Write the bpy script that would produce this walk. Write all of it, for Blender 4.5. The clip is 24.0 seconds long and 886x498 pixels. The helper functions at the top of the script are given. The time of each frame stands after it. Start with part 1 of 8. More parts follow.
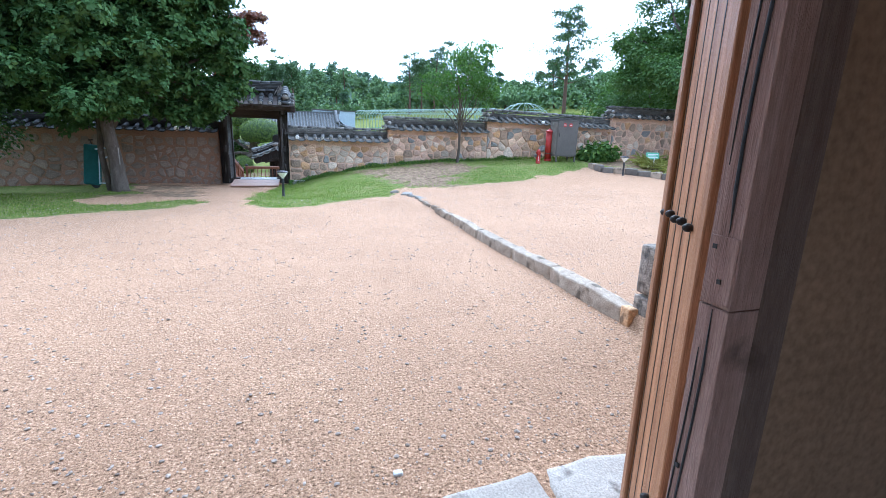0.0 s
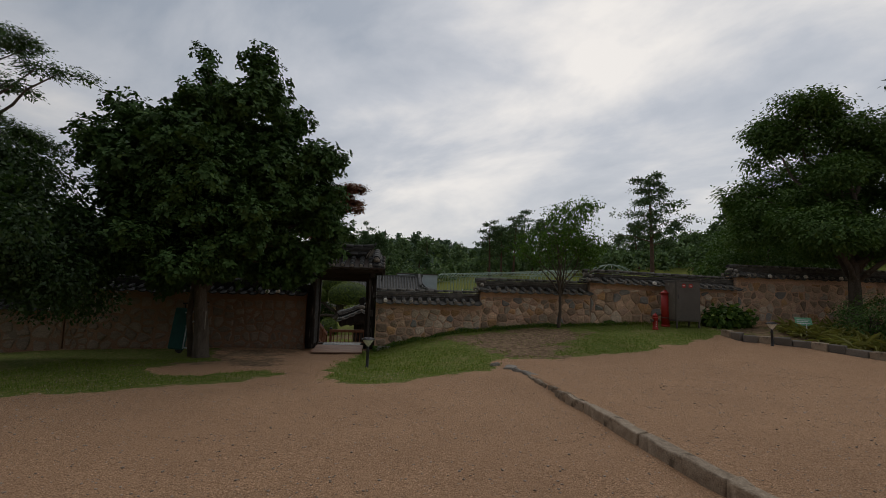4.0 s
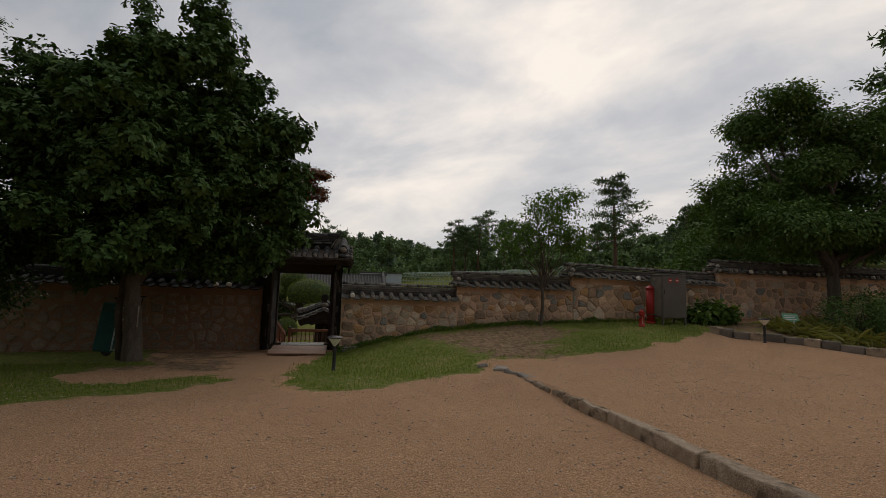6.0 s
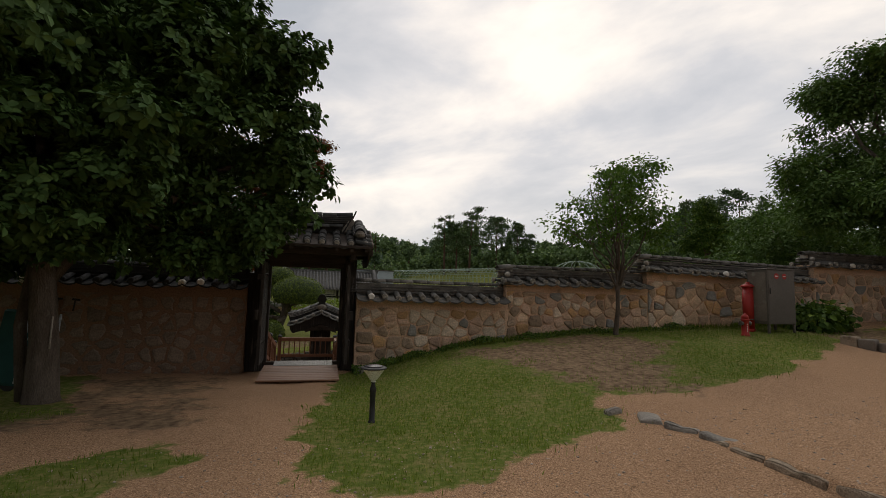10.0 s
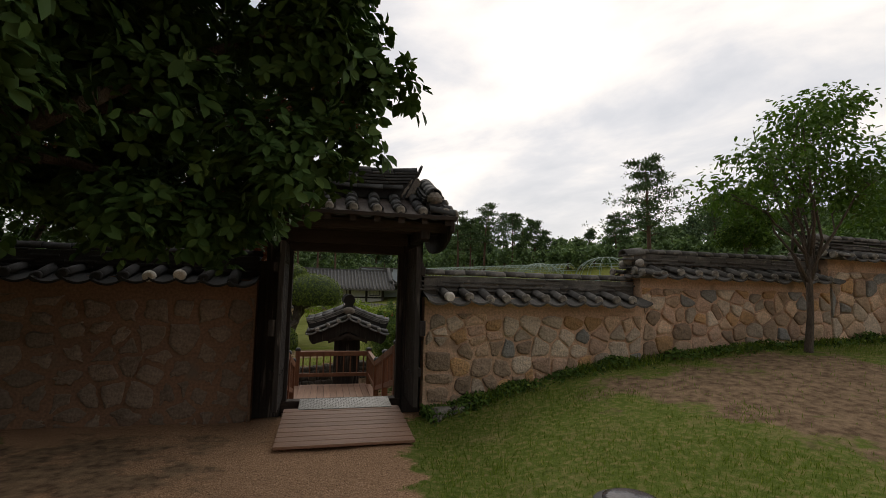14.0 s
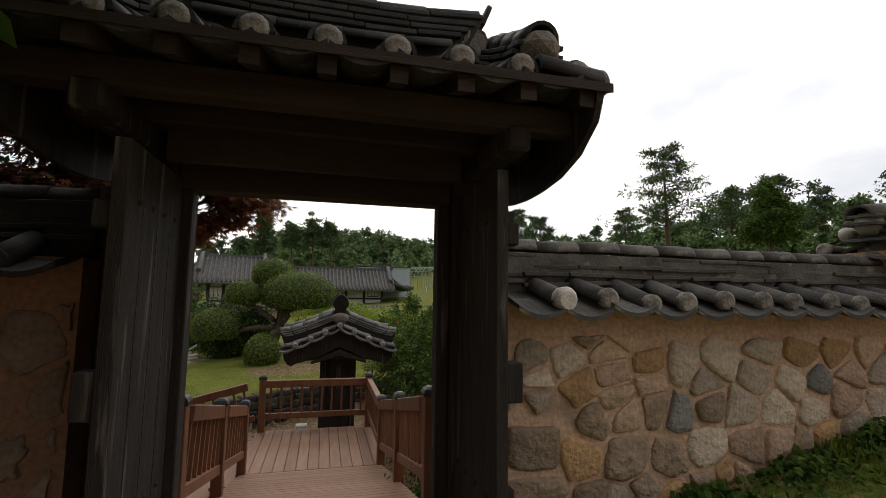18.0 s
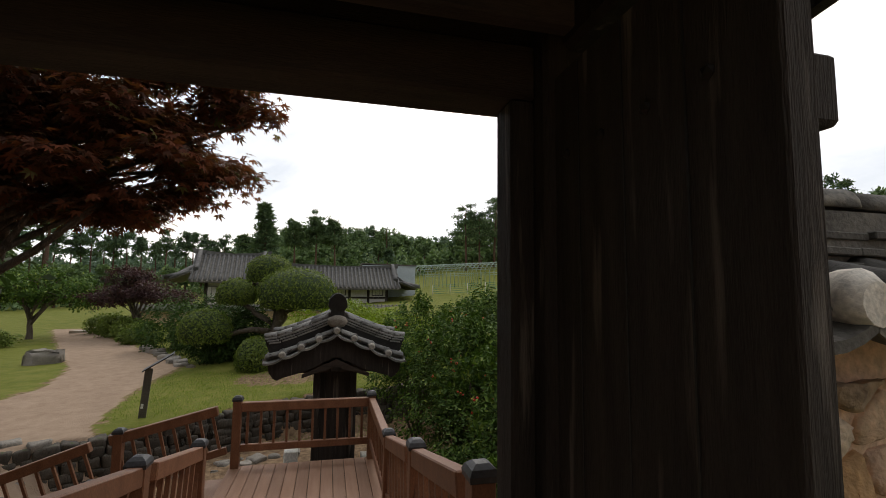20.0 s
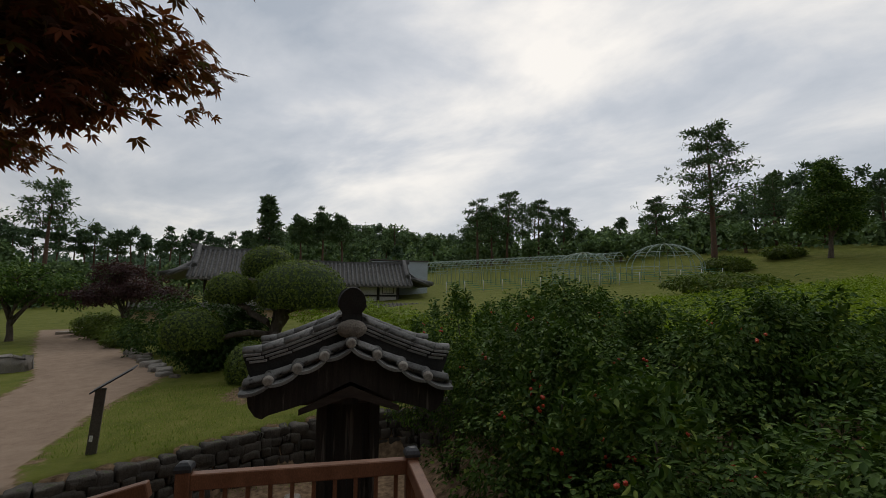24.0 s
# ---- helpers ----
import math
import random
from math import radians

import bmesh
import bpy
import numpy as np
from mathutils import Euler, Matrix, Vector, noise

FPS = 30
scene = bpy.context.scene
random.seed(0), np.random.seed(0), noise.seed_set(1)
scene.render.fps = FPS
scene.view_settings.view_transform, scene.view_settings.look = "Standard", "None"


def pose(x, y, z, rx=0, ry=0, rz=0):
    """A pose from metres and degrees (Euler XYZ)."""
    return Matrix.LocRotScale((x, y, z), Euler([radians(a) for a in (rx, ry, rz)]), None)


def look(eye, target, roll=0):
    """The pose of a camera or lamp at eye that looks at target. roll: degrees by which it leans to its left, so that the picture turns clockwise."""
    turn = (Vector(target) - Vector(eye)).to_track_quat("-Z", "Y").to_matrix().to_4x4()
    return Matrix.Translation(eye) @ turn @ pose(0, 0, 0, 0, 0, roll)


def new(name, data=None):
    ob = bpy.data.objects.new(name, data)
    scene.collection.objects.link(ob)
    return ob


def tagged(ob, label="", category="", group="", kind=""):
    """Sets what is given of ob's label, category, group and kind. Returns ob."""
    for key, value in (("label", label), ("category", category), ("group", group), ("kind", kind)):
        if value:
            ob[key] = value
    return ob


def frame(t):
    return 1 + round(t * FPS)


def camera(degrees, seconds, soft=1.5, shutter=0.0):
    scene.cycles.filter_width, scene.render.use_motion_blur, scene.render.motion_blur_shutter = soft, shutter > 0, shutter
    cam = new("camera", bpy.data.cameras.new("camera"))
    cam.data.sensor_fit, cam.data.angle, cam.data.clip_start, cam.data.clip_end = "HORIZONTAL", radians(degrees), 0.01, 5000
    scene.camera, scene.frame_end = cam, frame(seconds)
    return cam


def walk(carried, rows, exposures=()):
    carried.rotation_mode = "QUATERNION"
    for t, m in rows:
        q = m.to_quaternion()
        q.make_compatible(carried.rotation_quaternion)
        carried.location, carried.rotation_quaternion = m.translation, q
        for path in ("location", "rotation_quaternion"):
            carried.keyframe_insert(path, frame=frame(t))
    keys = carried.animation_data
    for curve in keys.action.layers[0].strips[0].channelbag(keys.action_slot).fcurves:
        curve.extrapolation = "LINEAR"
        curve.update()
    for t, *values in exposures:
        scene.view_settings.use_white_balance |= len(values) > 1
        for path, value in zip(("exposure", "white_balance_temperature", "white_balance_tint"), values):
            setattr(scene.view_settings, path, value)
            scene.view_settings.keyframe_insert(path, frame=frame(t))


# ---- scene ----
cam = camera(87.2, 24.0, 0.5)
METRES, EYE, TILT, LEAN, TURN = 20.0, 1.55, 0.0, 0.0, -17.3
ROWS = [
    (0.0, 0.0, 0.0, 0.0, 0.45, -13.76, -1.84),
    (0.5, -0.0046, 0.0148, 0.0009, 7.66, -10.64, -1.77),
    (1.0, -0.0095, 0.0243, 0.0002, 10.1, -2.02, -1.68),
    (1.5, -0.0172, 0.0354, 0.0027, 10.63, 4.27, -1.63),
    (3.5, -0.029, 0.0782, 0.0024, 10.52, 5.59, -1.74),
    (4.0, -0.0384, 0.0916, -0.0002, 9.69, 5.62, -1.64),
    (4.5, -0.0396, 0.1063, -0.002, 7.52, 5.73, -1.56),
    (5.0, -0.0453, 0.121, -0.0086, 5.65, 5.78, -1.65),
    (5.5, -0.0573, 0.1401, -0.0116, 4.9, 5.74, -1.66),
    (6.0, -0.0688, 0.1594, -0.0105, 4.96, 5.87, -1.71),
    (6.5, -0.0817, 0.1794, -0.0112, 5.05, 5.87, -1.63),
    (7.0, -0.0919, 0.1991, -0.0117, 5.07, 5.78, -1.64),
    (7.5, -0.1034, 0.2197, -0.009, 5.25, 5.8, -1.74),
    (8.0, -0.1157, 0.2416, -0.008, 5.05, 5.78, -1.64),
    (8.5, -0.1248, 0.2636, -0.0085, 3.42, 5.79, -1.53),
    (9.0, -0.1347, 0.2868, -0.0077, 3.0, 5.87, -1.52),
    (9.5, -0.1481, 0.3087, -0.0072, 2.59, 5.78, -1.59),
    (10.0, -0.1612, 0.3326, -0.0091, 2.71, 5.72, -1.56),
    (10.5, -0.1758, 0.3541, -0.0098, 2.72, 5.77, -1.65),
    (12.5, -0.2187, 0.4487, -0.0109, 3.01, 5.78, -1.32),
    (13.0, -0.2275, 0.472, -0.0094, 3.12, 5.84, -1.31),
    (13.5, -0.24, 0.4931, -0.0091, 3.22, 5.73, -1.33),
    (14.0, -0.2508, 0.5161, -0.011, 3.28, 5.65, -1.21),
    (14.5, -0.2614, 0.54, -0.0104, 3.36, 5.71, -1.26),
    (15.0, -0.2714, 0.5641, -0.0111, 3.43, 5.82, -1.11),
    (15.5, -0.2761, 0.5886, -0.0115, 3.43, 5.71, -0.99),
    (16.0, -0.2804, 0.612, -0.0128, 3.61, 5.79, -1.0),
    (16.5, -0.2851, 0.6353, -0.0109, 3.62, 5.75, -0.91),
    (17.0, -0.2872, 0.6596, -0.0118, 2.95, 5.58, -0.8),
    (17.5, -0.2894, 0.683, -0.0126, 2.86, 5.76, -0.9),
    (18.0, -0.2941, 0.706, -0.0118, 2.97, 5.71, -0.87),
    (18.5, -0.2965, 0.7287, -0.0135, 3.13, 5.69, -0.76),
    (20.5, -0.316, 0.809, -0.0108, 3.6, 5.53, -0.68),
    (21.0, -0.3249, 0.8272, -0.009, 3.58, 5.57, -0.72),
    (21.5, -0.3319, 0.8427, -0.008, 3.6, 5.52, -0.52),
    (22.0, -0.3331, 0.8645, -0.0084, 3.95, 5.41, -0.38),
    (22.5, -0.3363, 0.8781, -0.0073, 3.87, 5.49, -0.52),
    (23.0, -0.3432, 0.8924, -0.0091, 4.09, 5.43, -0.56),
    (23.5, -0.3467, 0.9066, -0.0127, 4.23, 5.37, -0.49),
    (24.0, -0.352, 0.9194, -0.015, 4.36, 5.32, -0.59),
]
# Exposure follows the clip's camera: bright at the dark doorway, darker in the open.
EXPOSURES = [(0.0, 2.45, 4750, 6), (0.6, 1.8, 5500, 9), (1.0, 1.4, 6050, 10), (1.5, 0.6, 6500, 10), (3.5, -0.35, 6600, 10), (4.0, -0.35, 6650, 10), (5.0, -0.3, 7000, 11), (6.0, -0.25, 7150, 12),
             (9.0, -0.05, 7200, 12), (12.5, 0.1, 7200, 12), (14.0, 0.2, 7200, 12), (16.0, 0.35, 7200, 12), (18.5, 0.64, 7200, 12), (20.5, 0.7, 6900, 10), (21.2, 0.45, 6700, 9), (22.0, -0.05, 6700, 9), (24.0, -0.2, 6700, 9)]
walk(cam, [(t, pose(0, 0, EYE, TILT, LEAN, TURN) @ pose(METRES * x, METRES * y, METRES * z, 90 + pitch, roll, yaw)) for t, x, y, z, yaw, pitch, roll in ROWS], EXPOSURES)

# ---- world and sun: a bright, broken overcast ----
SUN_EL, SUN_AZ = radians(45), radians(8)
GLOW_DIR = Vector((0.44, 0.72, 0.52)).normalized()
world = bpy.data.worlds.new("overcast_sky")
scene.world = world
world.use_nodes = True


def build_sky():
    nt = world.node_tree
    nt.nodes.clear()
    N, L = nt.nodes.new, nt.links.new
    out, bg = N("ShaderNodeOutputWorld"), N("ShaderNodeBackground")
    sky = N("ShaderNodeTexSky")
    sky.sky_type, sky.sun_disc, sky.sun_elevation, sky.sun_rotation = "NISHITA", False, SUN_EL, SUN_AZ
    co = N("ShaderNodeTexCoord")
    sep = N("ShaderNodeSeparateXYZ")
    L(co.outputs["Generated"], sep.inputs[0])
    up = N("ShaderNodeMath"); up.operation = "MAXIMUM"; up.inputs[1].default_value = 0.0
    L(sep.outputs["Z"], up.inputs[0])
    den = N("ShaderNodeMath"); den.operation = "ADD"; den.inputs[1].default_value = 0.22
    L(up.outputs[0], den.inputs[0])
    dx = N("ShaderNodeMath"); dx.operation = "DIVIDE"; L(sep.outputs["X"], dx.inputs[0]); L(den.outputs[0], dx.inputs[1])
    dy = N("ShaderNodeMath"); dy.operation = "DIVIDE"; L(sep.outputs["Y"], dy.inputs[0]); L(den.outputs[0], dy.inputs[1])
    plane = N("ShaderNodeCombineXYZ"); L(dx.outputs[0], plane.inputs[0]); L(dy.outputs[0], plane.inputs[1])
    turn = N("ShaderNodeMapping"); turn.vector_type = "TEXTURE"; turn.inputs["Rotation"].default_value = (0, 0, radians(-52)); turn.inputs["Scale"].default_value = (1.15, 0.8, 1)
    turn.inputs["Location"].default_value = (0.72, 1.45, 0)
    L(plane.outputs[0], turn.inputs[0])
    big = N("ShaderNodeTexNoise"); big.inputs["Scale"].default_value = 1.25; big.inputs["Detail"].default_value = 9; big.inputs["Roughness"].default_value = 0.55
    big.inputs["Distortion"].default_value = 0.25
    L(turn.outputs[0], big.inputs["Vector"])
    ramp = N("ShaderNodeValToRGB")
    e = ramp.color_ramp.elements
    e[0].position, e[0].color = 0.34, (0.40, 0.455, 0.54, 1)
    e[1].position, e[1].color = 0.70, (1.0, 0.97, 0.94, 1)
    m = e.new(0.50); m.color = (0.60, 0.635, 0.70, 1)
    across = N("ShaderNodeSeparateXYZ"); L(turn.outputs[0], across.inputs[0])
    bent = N("ShaderNodeMath"); bent.operation = "MULTIPLY_ADD"; bent.inputs[1].default_value = 0.9; bent.inputs[2].default_value = -0.45
    L(big.outputs["Fac"], bent.inputs[0])
    off = N("ShaderNodeMath"); off.operation = "ADD"; L(across.outputs["Y"], off.inputs[0]); L(bent.outputs[0], off.inputs[1])
    far = N("ShaderNodeMath"); far.operation = "ABSOLUTE"; L(off.outputs[0], far.inputs[0])
    rift = N("ShaderNodeMapRange"); rift.interpolation_type = "SMOOTHSTEP"
    rift.inputs["From Min"].default_value, rift.inputs["From Max"].default_value = 0.0, 0.9
    rift.inputs["To Min"].default_value, rift.inputs["To Max"].default_value = 0.085, -0.015
    L(far.outputs[0], rift.inputs["Value"])
    cloud = N("ShaderNodeMath"); cloud.operation = "ADD"; L(big.outputs["Fac"], cloud.inputs[0]); L(rift.outputs[0], cloud.inputs[1])
    L(cloud.outputs[0], ramp.inputs[0])
    # whiter towards the horizon, as a thick cloud sheet is
    hz = N("ShaderNodeMapRange"); hz.inputs["From Min"].default_value, hz.inputs["From Max"].default_value = 0.0, 0.35
    hz.inputs["To Min"].default_value, hz.inputs["To Max"].default_value = 0.45, 0.0
    L(up.outputs[0], hz.inputs["Value"])
    mixh = N("ShaderNodeMix"); mixh.data_type = "RGBA"
    mixh.inputs[7].default_value = (0.74, 0.74, 0.74, 1)
    L(hz.outputs[0], mixh.inputs[0]); L(ramp.outputs[0], mixh.inputs[6])
    dim = N("ShaderNodeVectorMath"); dim.operation = "SCALE"; dim.inputs["Scale"].default_value = 0.1
    L(sky.outputs[0], dim.inputs[0])
    mixs = N("ShaderNodeMix"); mixs.data_type = "RGBA"; mixs.inputs[0].default_value = 0.93
    L(dim.outputs[0], mixs.inputs[6]); L(mixh.outputs[2], mixs.inputs[7])
    # the veiled sun lies ahead: the cloud sheet glows round it and is duller behind
    glow = N("ShaderNodeVectorMath"); glow.operation = "DOT_PRODUCT"; glow.inputs[1].default_value = GLOW_DIR
    L(co.outputs["Generated"], glow.inputs[0])
    gr = N("ShaderNodeMapRange"); gr.interpolation_type = "SMOOTHSTEP"
    gr.inputs["From Min"].default_value, gr.inputs["From Max"].default_value = -0.45, 1.0
    gr.inputs["To Min"].default_value, gr.inputs["To Max"].default_value = 0.45, 1.12
    L(glow.outputs["Value"], gr.inputs["Value"])
    L(mixs.outputs[2], bg.inputs["Color"])
    L(gr.outputs[0], bg.inputs["Strength"])
    L(bg.outputs[0], out.inputs["Surface"])


build_sky()
sun = new("sun", bpy.data.lights.new("sun", "SUN"))
sun.data.energy, sun.data.angle, sun.data.color = 0.5, radians(25), (1.0, 0.96, 0.9)
sun.matrix_world = look((3, 22, 22), (0, 0, 0))

# ---- materials ----


def mat(name, c1, c2, rough=0.8, scale=6.0, fine=60.0, bump=0.3, dist=0.01, metal=0.0, rand=0.0, stretch=(1, 1, 1), coords="Object", spots=None, spec=0.4, transm=0.0, streaks=False):
    """A surface of two colours mixed by a coarse and a fine noise, with relief; rand: how far pieces differ in value."""
    m = bpy.data.materials.new(name)
    m.use_nodes = True
    nt = m.node_tree
    N, L = nt.nodes.new, nt.links.new
    b = nt.nodes["Principled BSDF"]
    co, mp = N("ShaderNodeTexCoord"), N("ShaderNodeMapping")
    mp.inputs["Scale"].default_value = stretch
    L(co.outputs[coords], mp.inputs[0])
    n1, n2 = N("ShaderNodeTexNoise"), N("ShaderNodeTexNoise")
    n1.inputs["Scale"].default_value, n1.inputs["Detail"].default_value = scale, 5
    n2.inputs["Scale"].default_value, n2.inputs["Detail"].default_value = fine, 3
    L(mp.outputs[0], n1.inputs["Vector"]); L(mp.outputs[0], n2.inputs["Vector"])
    mix = N("ShaderNodeMix"); mix.data_type = "RGBA"
    mix.inputs[6].default_value, mix.inputs[7].default_value = (*c1, 1), (*c2, 1)
    r = N("ShaderNodeMapRange"); r.inputs["From Min"].default_value, r.inputs["From Max"].default_value = 0.3, 0.7
    L(n1.outputs["Fac"], r.inputs["Value"]); L(r.outputs[0], mix.inputs[0])
    g = N("ShaderNodeMapRange"); g.inputs["From Min"].default_value, g.inputs["From Max"].default_value = 0.25, 0.75
    g.inputs["To Min"].default_value, g.inputs["To Max"].default_value = 0.72, 1.28
    L(n2.outputs["Fac"], g.inputs["Value"])
    vm = N("ShaderNodeVectorMath"); vm.operation = "SCALE"
    L(mix.outputs[2], vm.inputs[0]); L(g.outputs[0], vm.inputs["Scale"])
    col = vm.outputs[0]
    if rand:
        oi = N("ShaderNodeObjectInfo")
        rr = N("ShaderNodeMapRange"); rr.inputs["To Min"].default_value, rr.inputs["To Max"].default_value = 1 - rand, 1 + rand
        L(oi.outputs["Random"], rr.inputs["Value"])
        v2 = N("ShaderNodeVectorMath"); v2.operation = "SCALE"
        L(col, v2.inputs[0]); L(rr.outputs[0], v2.inputs["Scale"])
        col = v2.outputs[0]
    if spots:
        sc, thr, sc_col = spots
        n3 = N("ShaderNodeTexNoise"); n3.inputs["Scale"].default_value, n3.inputs["Detail"].default_value = sc, 6
        L(mp.outputs[0] if streaks else co.outputs[coords], n3.inputs["Vector"])
        r3 = N("ShaderNodeMapRange"); r3.inputs["From Min"].default_value, r3.inputs["From Max"].default_value = thr, thr + 0.08
        L(n3.outputs["Fac"], r3.inputs["Value"])
        mx = N("ShaderNodeMix"); mx.data_type = "RGBA"; mx.inputs[7].default_value = (*sc_col, 1)
        L(r3.outputs[0], mx.inputs[0]); L(col, mx.inputs[6])
        col = mx.outputs[2]
    L(col, b.inputs["Base Color"])
    b.inputs["Roughness"].default_value, b.inputs["Metallic"].default_value = rough, metal
    b.inputs["Specular IOR Level"].default_value = spec
    if bump:
        bp = N("ShaderNodeBump"); bp.inputs["Strength"].default_value, bp.inputs["Distance"].default_value = bump, dist
        ad = N("ShaderNodeMath"); ad.operation = "ADD"
        L(n1.outputs["Fac"], ad.inputs[0]); L(n2.outputs["Fac"], ad.inputs[1])
        L(ad.outputs[0], bp.inputs["Height"]); L(bp.outputs[0], b.inputs["Normal"])
    return m


def leaf_mat(name, c1, c2, c3=None, rough=0.45, spec=0.35, shine=0.3):
    """Leaves that differ one by one, and let some light through."""
    m = bpy.data.materials.new(name)
    m.use_nodes = True
    nt = m.node_tree
    N, L = nt.nodes.new, nt.links.new
    b = nt.nodes["Principled BSDF"]
    geo = N("ShaderNodeNewGeometry")
    ramp = N("ShaderNodeValToRGB")
    e = ramp.color_ramp.elements
    e[0].color, e[1].color = (*c1, 1), (*c2, 1)
    if c3:
        x = e.new(0.9); x.color = (*c2, 1)
        e[2].color = (*c3, 1)
    L(geo.outputs["Random Per Island"], ramp.inputs[0])
    L(ramp.outputs[0], b.inputs["Base Color"])
    b.inputs["Roughness"].default_value, b.inputs["Specular IOR Level"].default_value = rough, spec
    tr = N("ShaderNodeBsdfTranslucent")
    sc = N("ShaderNodeVectorMath"); sc.operation = "MULTIPLY"; sc.inputs[1].default_value = (1.3, 1.5, 0.6)
    L(ramp.outputs[0], sc.inputs[0]); L(sc.outputs[0], tr.inputs["Color"])
    ms = N("ShaderNodeMixShader"); ms.inputs[0].default_value = shine
    L(b.outputs[0], ms.inputs[1]); L(tr.outputs[0], ms.inputs[2])
    L(ms.outputs[0], nt.nodes["Material Output"].inputs["Surface"])
    return m


